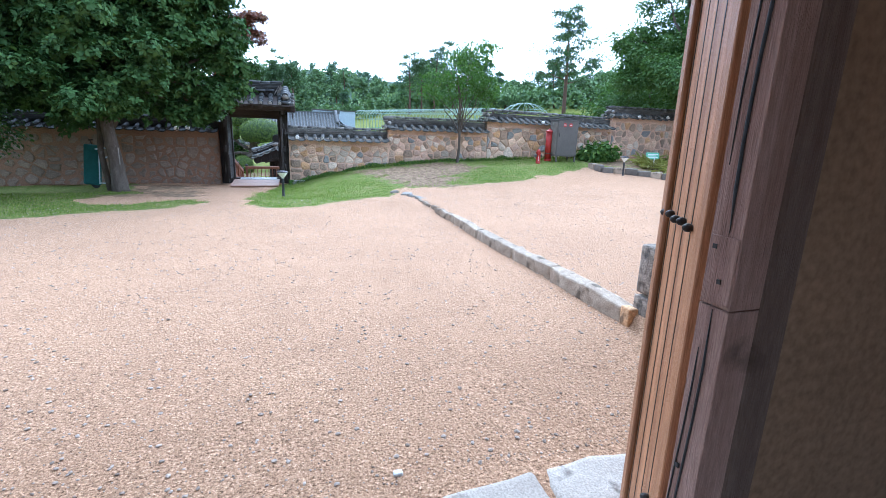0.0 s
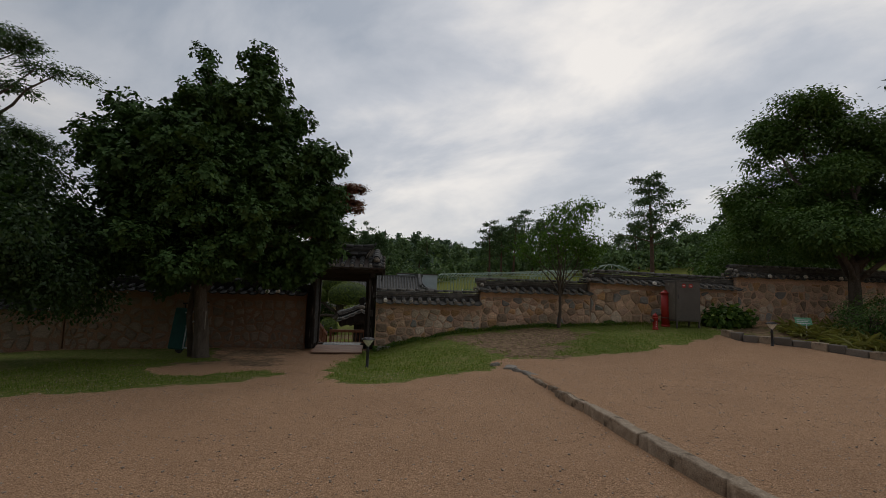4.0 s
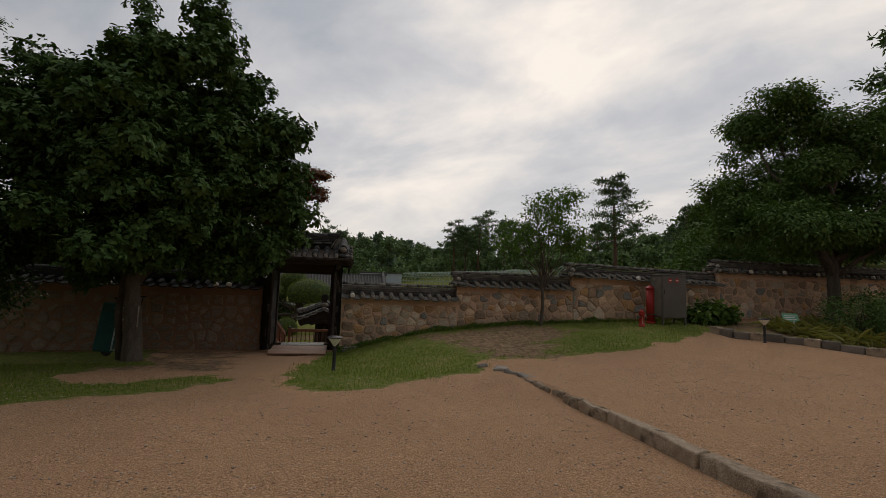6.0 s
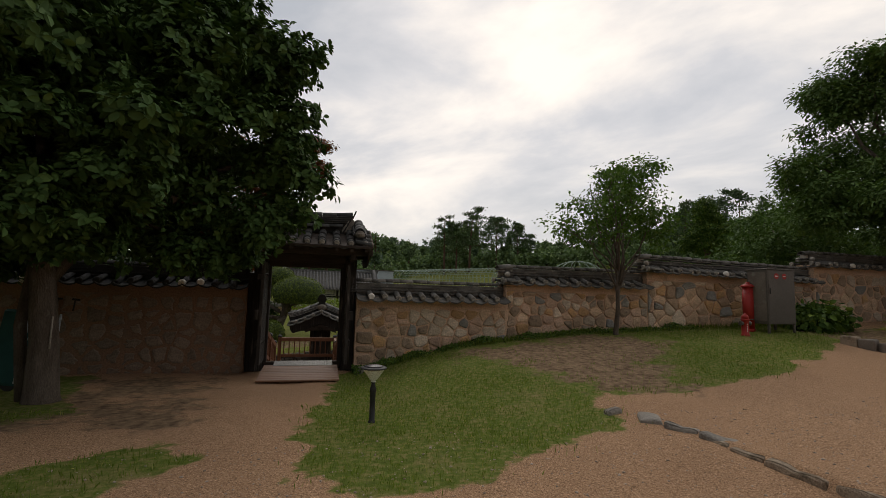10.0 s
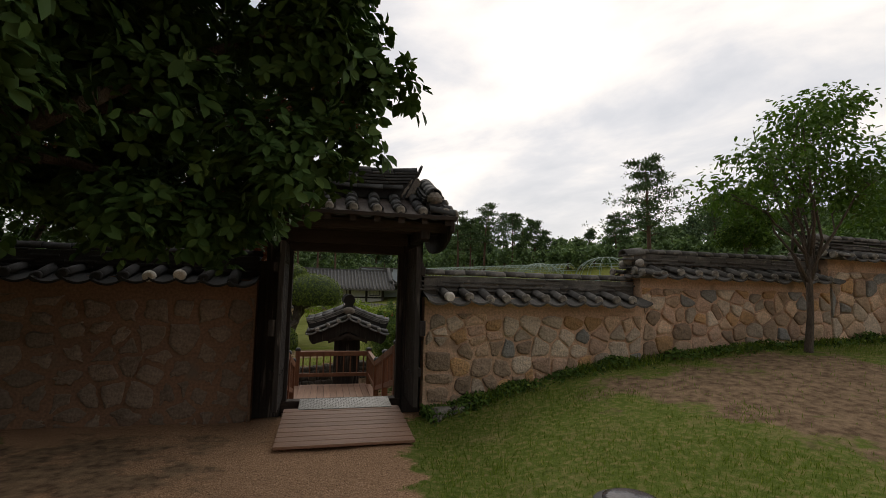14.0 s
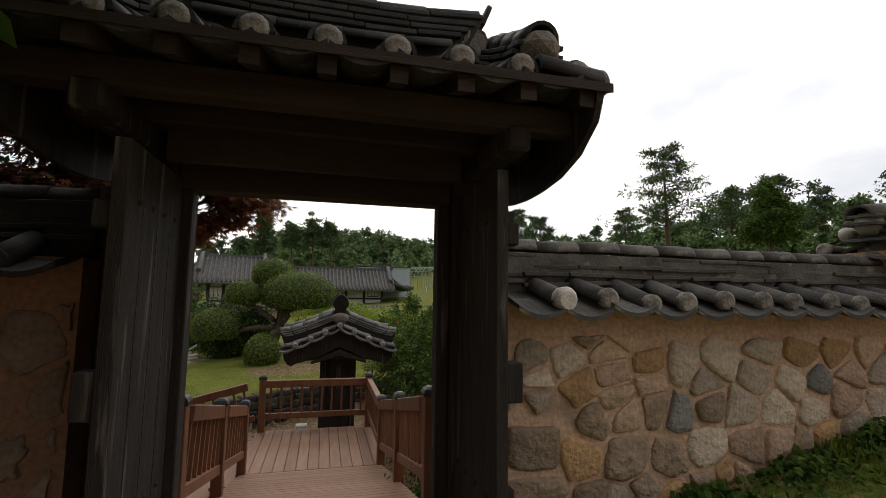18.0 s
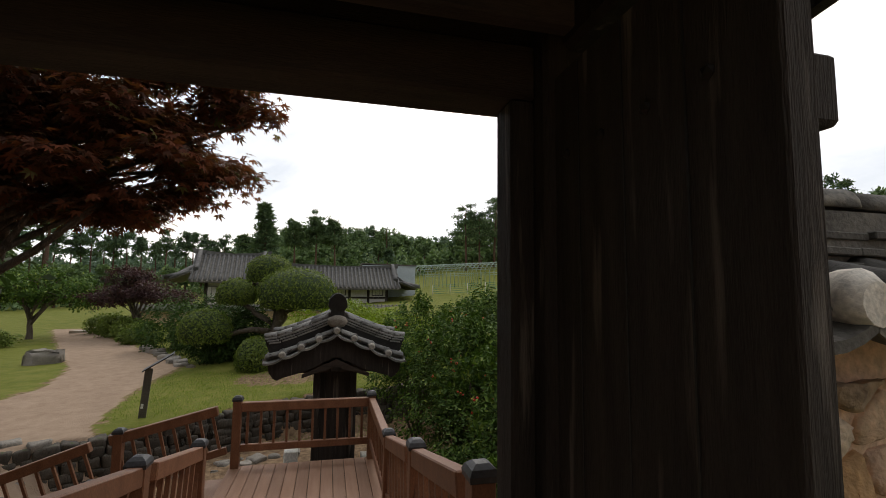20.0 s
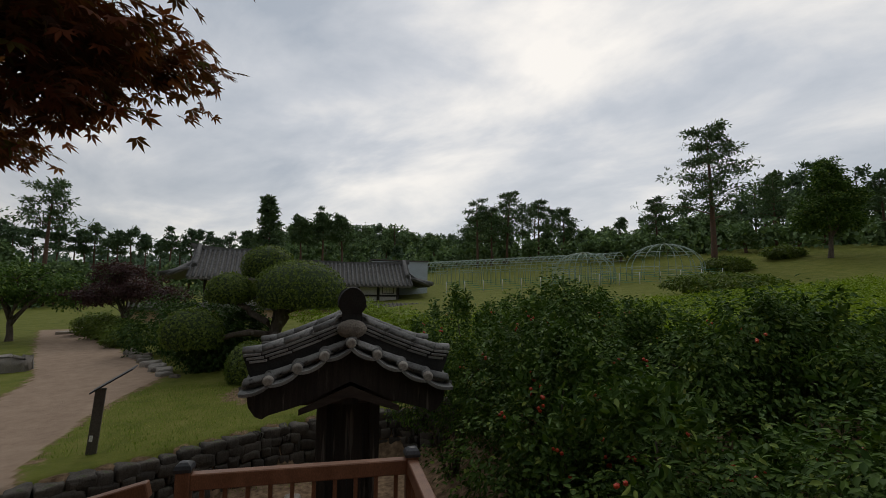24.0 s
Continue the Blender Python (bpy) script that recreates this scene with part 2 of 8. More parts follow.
M = {
    "granite_dark": mat("granite_weathered", (0.11, 0.085, 0.066), (0.42, 0.345, 0.27), 0.9, 16, 60, 1.0, 0.012, rand=0.1, spots=(9, 0.58, (0.10, 0.085, 0.068))),
    "granite": mat("granite", (0.40, 0.335, 0.27), (0.52, 0.45, 0.375), 0.85, 3, 90, 0.6, 0.01, rand=0.12, spots=(5, 0.6, (0.17, 0.14, 0.11))),
    "kerb": mat("kerb_stone", (0.26, 0.19, 0.13), (0.44, 0.35, 0.255), 0.9, 9, 70, 0.9, 0.012, rand=0.15, spots=(4, 0.57, (0.14, 0.105, 0.07))),
    "mortar": mat("clay_mortar", (0.62, 0.40, 0.265), (0.73, 0.505, 0.355), 0.95, 2.2, 30, 0.8, 0.014, spots=(1.3, 0.62, (0.36, 0.245, 0.17))),
    # render of the left walls, darkened: the tree's shade is in its colour
    "render": mat("clay_render_shaded", (0.32, 0.185, 0.115), (0.24, 0.145, 0.095), 0.95, 1.2, 30, 0.5, 0.01, spots=(1.1, 0.63, (0.22, 0.17, 0.13))),
    "stone_tan": mat("stone_tan", (0.70, 0.495, 0.335), (0.50, 0.345, 0.23), 0.9, 4.5, 28, 1.0, 0.022, rand=0.38, spots=(6, 0.64, (0.24, 0.175, 0.12))),
    "stone_grey": mat("stone_grey", (0.50, 0.395, 0.295), (0.67, 0.54, 0.41), 0.9, 4.5, 28, 1.0, 0.022, rand=0.38, spots=(6, 0.64, (0.22, 0.175, 0.135))),
    "stone_ochre": mat("stone_ochre", (0.66, 0.395, 0.19), (0.50, 0.305, 0.16), 0.9, 4.5, 28, 1.0, 0.022, rand=0.2, spots=(7, 0.64, (0.26, 0.17, 0.10))),
    "stone_pink": mat("stone_pink", (0.63, 0.42, 0.295), (0.49, 0.33, 0.235), 0.9, 4.5, 28, 1.0, 0.022, rand=0.2, spots=(7, 0.64, (0.23, 0.16, 0.115))),
    # stones of the left walls, dark with the same shade in their colour
    "stone_clay_shaded": mat("stone_clay_shaded", (0.215, 0.16, 0.118), (0.31, 0.235, 0.175), 0.92, 4, 30, 0.8, 0.015, rand=0.18),
    "stone_dark": mat("stone_dark", (0.14, 0.12, 0.10), (0.20, 0.17, 0.14), 0.9, 4, 55, 0.6, 0.012, rand=0.25, spots=(6, 0.62, (0.25, 0.24, 0.2))),
    "tile": mat("roof_tile", (0.062, 0.058, 0.052), (0.145, 0.134, 0.116), 0.8, 5, 50, 0.6, 0.008, rand=0.35, spots=(7, 0.60, (0.26, 0.24, 0.195))),
    "tile_light": mat("roof_tile_weathered", (0.15, 0.147, 0.14), (0.30, 0.295, 0.275), 0.8, 6, 70, 0.5, 0.006, rand=0.3, spots=(9, 0.6, (0.06, 0.055, 0.05))),
    "stone_brown": mat("stone_brown", (0.34, 0.24, 0.165), (0.46, 0.335, 0.235), 0.9, 4.5, 28, 1.0, 0.022, rand=0.25, spots=(6, 0.6, (0.15, 0.11, 0.08))),
    "stone_blue": mat("stone_blue", (0.245, 0.235, 0.215), (0.33, 0.315, 0.285), 0.9, 4.5, 28, 1.0, 0.022, rand=0.2, spots=(5, 0.62, (0.40, 0.34, 0.27))),
    # gate roof's copy of the roof tile, shade put into its darker colours
    "tile_gate_shaded": mat("roof_tile_shaded", (0.036, 0.036, 0.035), (0.07, 0.069, 0.064), 0.8, 5, 70, 0.5, 0.006, rand=0.3, spots=(8, 0.63, (0.14, 0.135, 0.11))),
    # dark ridge parts; on the left copings this tile stands in for shade
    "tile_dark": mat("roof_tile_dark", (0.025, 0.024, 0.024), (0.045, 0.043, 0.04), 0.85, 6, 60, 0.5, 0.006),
    "tile_house": mat("house_roof_tile", (0.085, 0.084, 0.082), (0.155, 0.153, 0.148), 0.8, 4, 40, 0.4, 0.01),
    "stone_mossy": mat("stone_mossy", (0.055, 0.048, 0.040), (0.105, 0.09, 0.072), 0.95, 5, 45, 1.0, 0.015, rand=0.3, spots=(5, 0.58, (0.06, 0.075, 0.03))),
    "tile_end": mat("tile_end", (0.12, 0.108, 0.09), (0.34, 0.305, 0.25), 0.9, 16, 70, 0.5, 0.008, rand=0.3),
    "lime": mat("lime_plug", (0.46, 0.42, 0.36), (0.26, 0.24, 0.21), 0.9, 14, 70, 0.4, 0.006, rand=0.2),
    "lime_white": mat("lime_white", (0.80, 0.76, 0.68), (0.66, 0.6, 0.52), 0.9, 9, 70, 0.4, 0.006),
    "old_wood": mat("dark_old_wood", (0.024, 0.0185, 0.0155), (0.055, 0.044, 0.037), 0.8, 3, 40, 0.7, 0.008, stretch=(7, 7, 0.5), rand=0.15, spots=(2.5, 0.60, (0.15, 0.128, 0.11)), streaks=True),
    "beam_wood": mat("dark_beam_wood", (0.036, 0.025, 0.019), (0.066, 0.047, 0.036), 0.8, 3, 40, 0.5, 0.006, stretch=(0.6, 6, 6), rand=0.15),
    "door_wood": mat("door_orange_wood", (0.26, 0.115, 0.05), (0.46, 0.225, 0.105), 0.6, 2.2, 30, 0.6, 0.006, stretch=(11, 11, 0.5), rand=0.15, spots=(2, 0.64, (0.13, 0.07, 0.045))),
    "grey_wood": mat("weathered_grey_wood", (0.25, 0.14, 0.105), (0.46, 0.295, 0.23), 0.8, 2.4, 35, 0.7, 0.008, stretch=(9, 9, 0.5), spots=(3, 0.66, (0.12, 0.08, 0.06))),
    # darker copy of the post wood, with the inner face's shade in its colour
    "shade_wood": mat("shaded_weathered_wood", (0.13, 0.085, 0.062), (0.21, 0.145, 0.11), 0.85, 2.4, 35, 0.8, 0.008, stretch=(9, 9, 0.5), spots=(3, 0.64, (0.07, 0.048, 0.036))),
    "deck_wood": mat("deck_plank", (0.235, 0.12, 0.07), (0.31, 0.175, 0.11), 0.6, 3, 50, 0.3, 0.004, stretch=(0.7, 6, 6), rand=0.12),
    "deck_wood_y": mat("deck_plank_lengthwise", (0.235, 0.12, 0.07), (0.31, 0.175, 0.11), 0.6, 3, 50, 0.3, 0.004, stretch=(6, 0.7, 6), rand=0.12),
    "rail_wood": mat("rail_wood", (0.165, 0.07, 0.036), (0.235, 0.108, 0.058), 0.5, 3, 50, 0.25, 0.003, stretch=(3, 3, 1.2), rand=0.12),
    "cap": mat("dark_cap", (0.035, 0.037, 0.04), (0.06, 0.06, 0.065), 0.5, 8, 60, 0.2, 0.003),
    "steel_plate": mat("tread_plate", (0.34, 0.34, 0.33), (0.26, 0.26, 0.25), 0.6, 5, 40, 0.15, 0.002, metal=0.9),
    "green_steel": mat("green_painted_steel", (0.30, 0.40, 0.35), (0.38, 0.47, 0.42), 0.5, 5, 40, 0.1, 0.002),
    "white_plaster": mat("white_plaster", (0.74, 0.72, 0.67), (0.62, 0.60, 0.55), 0.9, 1.2, 30, 0.3, 0.006),
    "beige_plaster": mat("beige_plaster", (0.33, 0.205, 0.12), (0.25, 0.155, 0.09), 0.9, 1.5, 30, 0.15, 0.004),
    "shed": mat("pale_blue_sheet", (0.50, 0.56, 0.60), (0.44, 0.50, 0.54), 0.5, 1.2, 30, 0.1, 0.004),
    "bark": mat("bark_grey", (0.085, 0.066, 0.05), (0.15, 0.12, 0.095), 0.95, 5, 40, 1.0, 0.02, stretch=(2, 2, 0.6), spots=(4, 0.64, (0.22, 0.2, 0.17))),
    "bark_red": mat("bark_pine", (0.16, 0.085, 0.055), (0.10, 0.07, 0.055), 0.95, 4, 30, 1.0, 0.02, stretch=(2, 2, 0.6)),
    "red_paint": mat("red_paint", (0.42, 0.026, 0.018), (0.34, 0.024, 0.02), 0.5, 6, 60, 0.1, 0.002),
    "cabinet": mat("grey_metal_paint", (0.095, 0.082, 0.07), (0.125, 0.11, 0.095), 0.5, 2, 40, 0.1, 0.002, spots=(3, 0.66, (0.1, 0.085, 0.07))),
    "black": mat("black_paint", (0.02, 0.02, 0.022), (0.035, 0.035, 0.035), 0.5, 6, 60, 0.1, 0.002),
    "clear_plastic": mat("clear_plastic", (0.85, 0.86, 0.82), (0.80, 0.81, 0.77), 0.12, 6, 60, 0.0, 0.001, transm=0.95),
    "solar": mat("solar_panel", (0.05, 0.045, 0.05), (0.10, 0.09, 0.095), 0.25, 20, 90, 0.05, 0.001),
    "old_mortar": mat("old_mortar", (0.20, 0.175, 0.145), (0.30, 0.265, 0.22), 0.95, 12, 60, 0.8, 0.01),
    "lamp_glass": mat("frosted_shade", (0.36, 0.37, 0.38), (0.30, 0.31, 0.32), 0.4, 6, 60, 0.05, 0.002),
    "sign_green": mat("sign_green", (0.20, 0.48, 0.30), (0.17, 0.42, 0.26), 0.5, 6, 60, 0.05, 0.002),
    "white_paint": mat("white_paint", (0.8, 0.8, 0.78), (0.72, 0.72, 0.70), 0.5, 6, 60, 0.05, 0.002),
    "teal_cloth": mat("teal_cloth", (0.016, 0.085, 0.080), (0.025, 0.115, 0.105), 0.8, 6, 120, 0.3, 0.003),
    "iron": mat("iron", (0.03, 0.028, 0.026), (0.06, 0.05, 0.045), 0.55, 9, 80, 0.3, 0.002, metal=0.7),
    "rock": mat("rock", (0.20, 0.18, 0.155), (0.32, 0.29, 0.25), 0.9, 2, 40, 0.8, 0.02, rand=0.2),
    "berry": mat("berry_red", (0.55, 0.04, 0.02), (0.65, 0.10, 0.03), 0.35, 9, 60, 0, 0.0),
    "leaf_big": leaf_mat("magnolia_leaf", (0.042, 0.088, 0.023), (0.075, 0.142, 0.036), (0.12, 0.195, 0.05), 0.62, 0.2, 0.04),
    "leaf_mid": leaf_mat("tree_leaf", (0.058, 0.11, 0.03), (0.105, 0.18, 0.046), (0.155, 0.23, 0.065), 0.6, 0.15, 0.14),
    "leaf_light": leaf_mat("young_tree_leaf", (0.06, 0.115, 0.024), (0.10, 0.175, 0.04), (0.16, 0.22, 0.06), 0.6, 0.2, 0.3),
    "leaf_dark": leaf_mat("dark_leaf", (0.030, 0.058, 0.022), (0.060, 0.108, 0.034), (0.09, 0.14, 0.048), 0.5),
    "leaf_maple": leaf_mat("red_maple_leaf", (0.085, 0.040, 0.024), (0.22, 0.066, 0.036), (0.12, 0.115, 0.035), 0.55, 0.25, 0.34),
    "leaf_purple": leaf_mat("purple_maple_leaf", (0.045, 0.020, 0.026), (0.085, 0.035, 0.04), (0.06, 0.04, 0.035), 0.55),
    "leaf_bush": leaf_mat("bush_leaf", (0.036, 0.078, 0.017), (0.105, 0.175, 0.032), (0.24, 0.30, 0.06), 0.6, 0.12, 0.12),
    "leaf_shrub": leaf_mat("shrub_leaf", (0.03, 0.06, 0.016), (0.06, 0.105, 0.026), (0.10, 0.16, 0.04), 0.6, 0.12, 0.15),
    "leaf_hedge": leaf_mat("hedge_leaf", (0.145, 0.205, 0.013), (0.23, 0.305, 0.02), (0.32, 0.39, 0.045), 0.6),
    "leaf_topiary": leaf_mat("topiary_leaf", (0.085, 0.125, 0.022), (0.15, 0.195, 0.036), (0.21, 0.25, 0.055), 0.6),
    "needle": leaf_mat("pine_needle", (0.06, 0.10, 0.05), (0.10, 0.155, 0.07), (0.14, 0.19, 0.085), 0.65, 0.2, shine=0.12),
    "forest": leaf_mat("far_wood_leaf", (0.095, 0.15, 0.07), (0.16, 0.24, 0.098), (0.24, 0.31, 0.12), 0.8, shine=0.1),
    "forest_far": leaf_mat("hill_leaf", (0.10, 0.155, 0.10), (0.14, 0.205, 0.13), (0.18, 0.245, 0.15), 0.8, shine=0.1),
    "needle_far": leaf_mat("far_pine_needle", (0.065, 0.11, 0.062), (0.10, 0.155, 0.08), (0.14, 0.195, 0.095), 0.8, shine=0.1),
    "grass": leaf_mat("grass_blade", (0.10, 0.150, 0.018), (0.18, 0.238, 0.036), (0.42, 0.36, 0.16), 0.55, shine=0.4),
    "dry_leaf": leaf_mat("yellowed_leaf", (0.30, 0.26, 0.09), (0.36, 0.34, 0.14), (0.2, 0.25, 0.07), 0.6),
}

# ---- helpers for meshes ----


def part(name, bm, material, parent=None, label=""):
    """Links a bmesh as ONE mesh object, under a thing or a part where one is given."""
    me = bpy.data.meshes.new(name)
    bm.to_mesh(me)
    bm.free()
    me.materials.append(material)
    ob = new(name, me)
    if parent:
        ob.parent = parent
    if label:
        ob["label"] = label
    return ob


def thing(name, m, label, category, group="", kind=""):
    """An Empty at a thing's base, that parents its parts."""
    ob = new(name)
    ob.empty_display_size = 0.1
    ob.matrix_basis = m
    return tagged(ob, label, category, group, kind)


def box(bm, x0, y0, z0, x1, y1, z1, m=None, bevel=0.0):
    cs = [(x0, y0, z0), (x1, y0, z0), (x1, y1, z0), (x0, y1, z0), (x0, y0, z1), (x1, y0, z1), (x1, y1, z1), (x0, y1, z1)]
    vs = [bm.verts.new(m @ Vector(c) if m else c) for c in cs]
    fs = [bm.faces.new([vs[i] for i in f]) for f in ((3, 2, 1, 0), (4, 5, 6, 7), (0, 1, 5, 4), (1, 2, 6, 5), (2, 3, 7, 6), (3, 0, 4, 7))]
    if bevel:
        es = list({e for f in fs for e in f.edges})
        bmesh.ops.bevel(bm, geom=es, offset=bevel, segments=1, affect="EDGES", profile=0.5)
    return bm


def boxpart(name, material, parent, a, b, bevel=0.006, m=None, label=""):
    return part(name, box(bmesh.new(), *a, *b, m, bevel), material, parent, label)


def prism(bm, pts, y0, y1, axis="y", m=None):
    """The outline pts, drawn out along an axis from y0 to y1."""
    def at(p, d):
        v = Vector((p[0], d, p[1])) if axis == "y" else Vector((d, p[0], p[1])) if axis == "x" else Vector((p[0], p[1], d))
        return m @ v if m else v
    a, b = [bm.verts.new(at(p, y0)) for p in pts], [bm.verts.new(at(p, y1)) for p in pts]
    n = len(pts)
    bm.faces.new(a), bm.faces.new(b[::-1])
    for i in range(n):
        bm.faces.new((a[i], b[i], b[(i + 1) % n], a[(i + 1) % n]))
    bmesh.ops.recalc_face_normals(bm, faces=bm.faces[:])
    return bm


def tube(bm, pts, radii, sides=8, cap=True):
    """A round limb along points, with a radius at each."""
    rings = []
    for i, p in enumerate(pts):
        p = Vector(p)
        d = (Vector(pts[min(i + 1, len(pts) - 1)]) - Vector(pts[max(i - 1, 0)])).normalized()
        s = d.orthogonal().normalized() if abs(d.z) < 0.9 else Vector((1, 0, 0)) - d * d.x
        s.normalize()
        u = d.cross(s)
        r = radii[i] if isinstance(radii, (list, tuple)) else radii
        rings.append([bm.verts.new(p + (s * math.cos(2 * math.pi * k / sides) + u * math.sin(2 * math.pi * k / sides)) * r) for k in range(sides)])
    for a, b in zip(rings, rings[1:]):
        for k in range(sides):
            f = bm.faces.new((a[k], a[(k + 1) % sides], b[(k + 1) % sides], b[k]))
            f.smooth = True
    if cap:
        bm.faces.new(rings[0][::-1]), bm.faces.new(rings[-1])
    return bm


def lathe(bm, prof, sides=20, at=(0, 0, 0)):
    """A turned shape from (radius, height) pairs."""
    rings = [[bm.verts.new((at[0] + r * math.cos(2 * math.pi * k / sides), at[1] + r * math.sin(2 * math.pi * k / sides), at[2] + z)) for k in range(sides)] for r, z in prof]
    for a, b in zip(rings, rings[1:]):
        for k in range(sides):
            f = bm.faces.new((a[k], a[(k + 1) % sides], b[(k + 1) % sides], b[k]))
            f.smooth = True
    bm.faces.new(rings[0][::-1]), bm.faces.new(rings[-1])
    return bm


def smooth(t):
    t = min(1.0, max(0.0, t))
    return t * t * (3 - 2 * t)


def interp(x, pairs):
    return float(np.interp(x, [p[0] for p in pairs], [p[1] for p in pairs]))

# ---- ground: one sheet, yard, garden, hills ----
WALL_Y = 18.0
BASE = ((-40, -0.9), (-12, -0.62), (-10, -0.48), (-5, -0.33), (-2.7, -0.36), (-0.3, -0.36), (0.2, -0.25), (1.0, -0.02), (2.0, 0.2), (3.1, 0.33), (5.1, 0.52), (7, 0.6), (10, 0.73), (13, 0.78), (20, 1.2), (40, 1.6))
MID = ((-40, -0.5), (-10, -0.22), (-3, -0.18), (-0.4, -0.17), (0.8, -0.11), (2.6, -0.02), (3.2, 0.0), (10, 0.14), (20, 0.3), (40, 0.4))


def yard_z(x, y):
    low = -0.125 + 0.004 * x
    z = low if x < 2.9 else 0.0 + 0.015 * (x - 2.9)
    f = smooth((y - 9.5) / 2.6)
    z = z * (1 - f) + interp(x, MID) * f
    b = smooth((y - 12.1) / 5.8)
    return z * (1 - b) + interp(x, BASE) * b


RETAIN = ((-7.0, 27.0), (-6.2, 27.2), (-5.5, 27.5), (-4.9, 27.85), (-4.3, 28.25), (-3.6, 28.75), (-3.0, 29.15), (-2.4, 29.5), (-1.57, 29.8), (-0.7, 29.95), (0.2, 29.9), (1.3, 29.3), (2.2, 27.8))


def garden_z(x, y):
    u = 0.8 * x + 0.55 * (y - 30)
    z = -1.75 + 9 * math.tanh(0.125 / 9 * 0.5 * (u + math.sqrt(u * u + 60)))
    z += 2.7 * smooth((u - 36) / 25)
    z += 0.9 * smooth((x - 0.4) / 1.6) * (1 - smooth((y - 26) / 8))
    pit = smooth((interp(x, RETAIN) - y) / 0.25) * smooth((x + 7.2) / 1.5) * (1 - smooth((x - 1.6) / 0.5))
    z -= 0.85 * pit
    return z


def ground_z(x, y):
    if y < 18.2:
        return yard_z(x, y)
    if y > 18.5:
        return garden_z(x, y)
    t = (y - 18.2) / 0.3
    return yard_z(x, 18.2) * (1 - t) + garden_z(x, 18.5) * t


def wob(x, y, s, a, off=0.0):
    return a * noise.noise(Vector((x * s, y * s, off)))


def sdf_poly(x, y, pts):
    """How far inside an outline a place lies (negative outside)."""
    ins, best = False, 1e9
    n = len(pts)
    for i in range(n):
        x0, y0 = pts[i]
        x1, y1 = pts[(i + 1) % n]
        if (y0 > y) != (y1 > y) and x < (x1 - x0) * (y - y0) / (y1 - y0) + x0:
            ins = not ins
        dx, dy = x1 - x0, y1 - y0
        t = min(1, max(0, ((x - x0) * dx + (y - y0) * dy) / (dx * dx + dy * dy)))
        best = min(best, math.hypot(x - x0 - t * dx, y - y0 - t * dy))
    return best if ins else -best


GRASS_R = [(-0.75, 17.9), (-0.95, 15.2), (-1.27, 12.6), (-1.15, 11.6), (-0.85, 11.15), (-0.35, 11.0), (0.2, 11.2), (0.7, 11.35), (1.25, 11.6), (2.3, 12.1), (2.5, 12.6), (2.7, 13.3), (4.0, 13.2), (6.2, 13.6), (8.3, 14.6), (10.7, 15.6), (12.3, 16.3), (12.6, 17.9)]
GRASS_L = [(-2.25, 12.2), (-2.4, 11.7), (-2.65, 11.3), (-3.1, 11.15), (-3.6, 10.9), (-4.2, 10.5), (-5.2, 10.0), (-6.7, 9.7), (-9, 9.3), (-14, 9.3), (-14, 17.9), (-5.2, 17.9), (-4.6, 15.5), (-3.9, 14.2), (-4.9, 13.4), (-4.9, 12.5), (-4.2, 12.0), (-3.4, 12.1), (-2.6, 12.6)]
BARE_R = [(1.6, 17.3), (1.45, 16.4), (2.1, 15.6), (2.6, 14.5), (2.7, 13.2), (4.4, 13.0), (5.0, 14.2), (6.2, 15.4), (6.7, 16.6), (6.3, 17.7)]
# soil under the tree, partly painting the shade on the sand there
SOIL_SHADE_L = [(-2.3, 17.9), (-2.2, 13.4), (-3.0, 12.7), (-4.6, 13.2), (-6.0, 12.6), (-6.4, 13.3), (-4.8, 14.6), (-5.6, 17.9)]
PATH_G = [(-5.9, 28.3), (-6.5, 32.3), (-6.2, 35.4), (-10.1, 42.2), (-17.6, 54), (-19.3, 54.2), (-13.5, 42.9), (-10, 36.3), (-9.1, 32.9), (-9.8, 28), (-8.5, 24), (-4.6, 23.9), (-4.8, 26.0)]


def axis_lines(spans):
    out = []
    for a, b, s in spans:
        n = max(1, round((b - a) / s))
        out += [a + (b - a) * i / n for i in range(n)]
    return out + [spans[-1][1]]


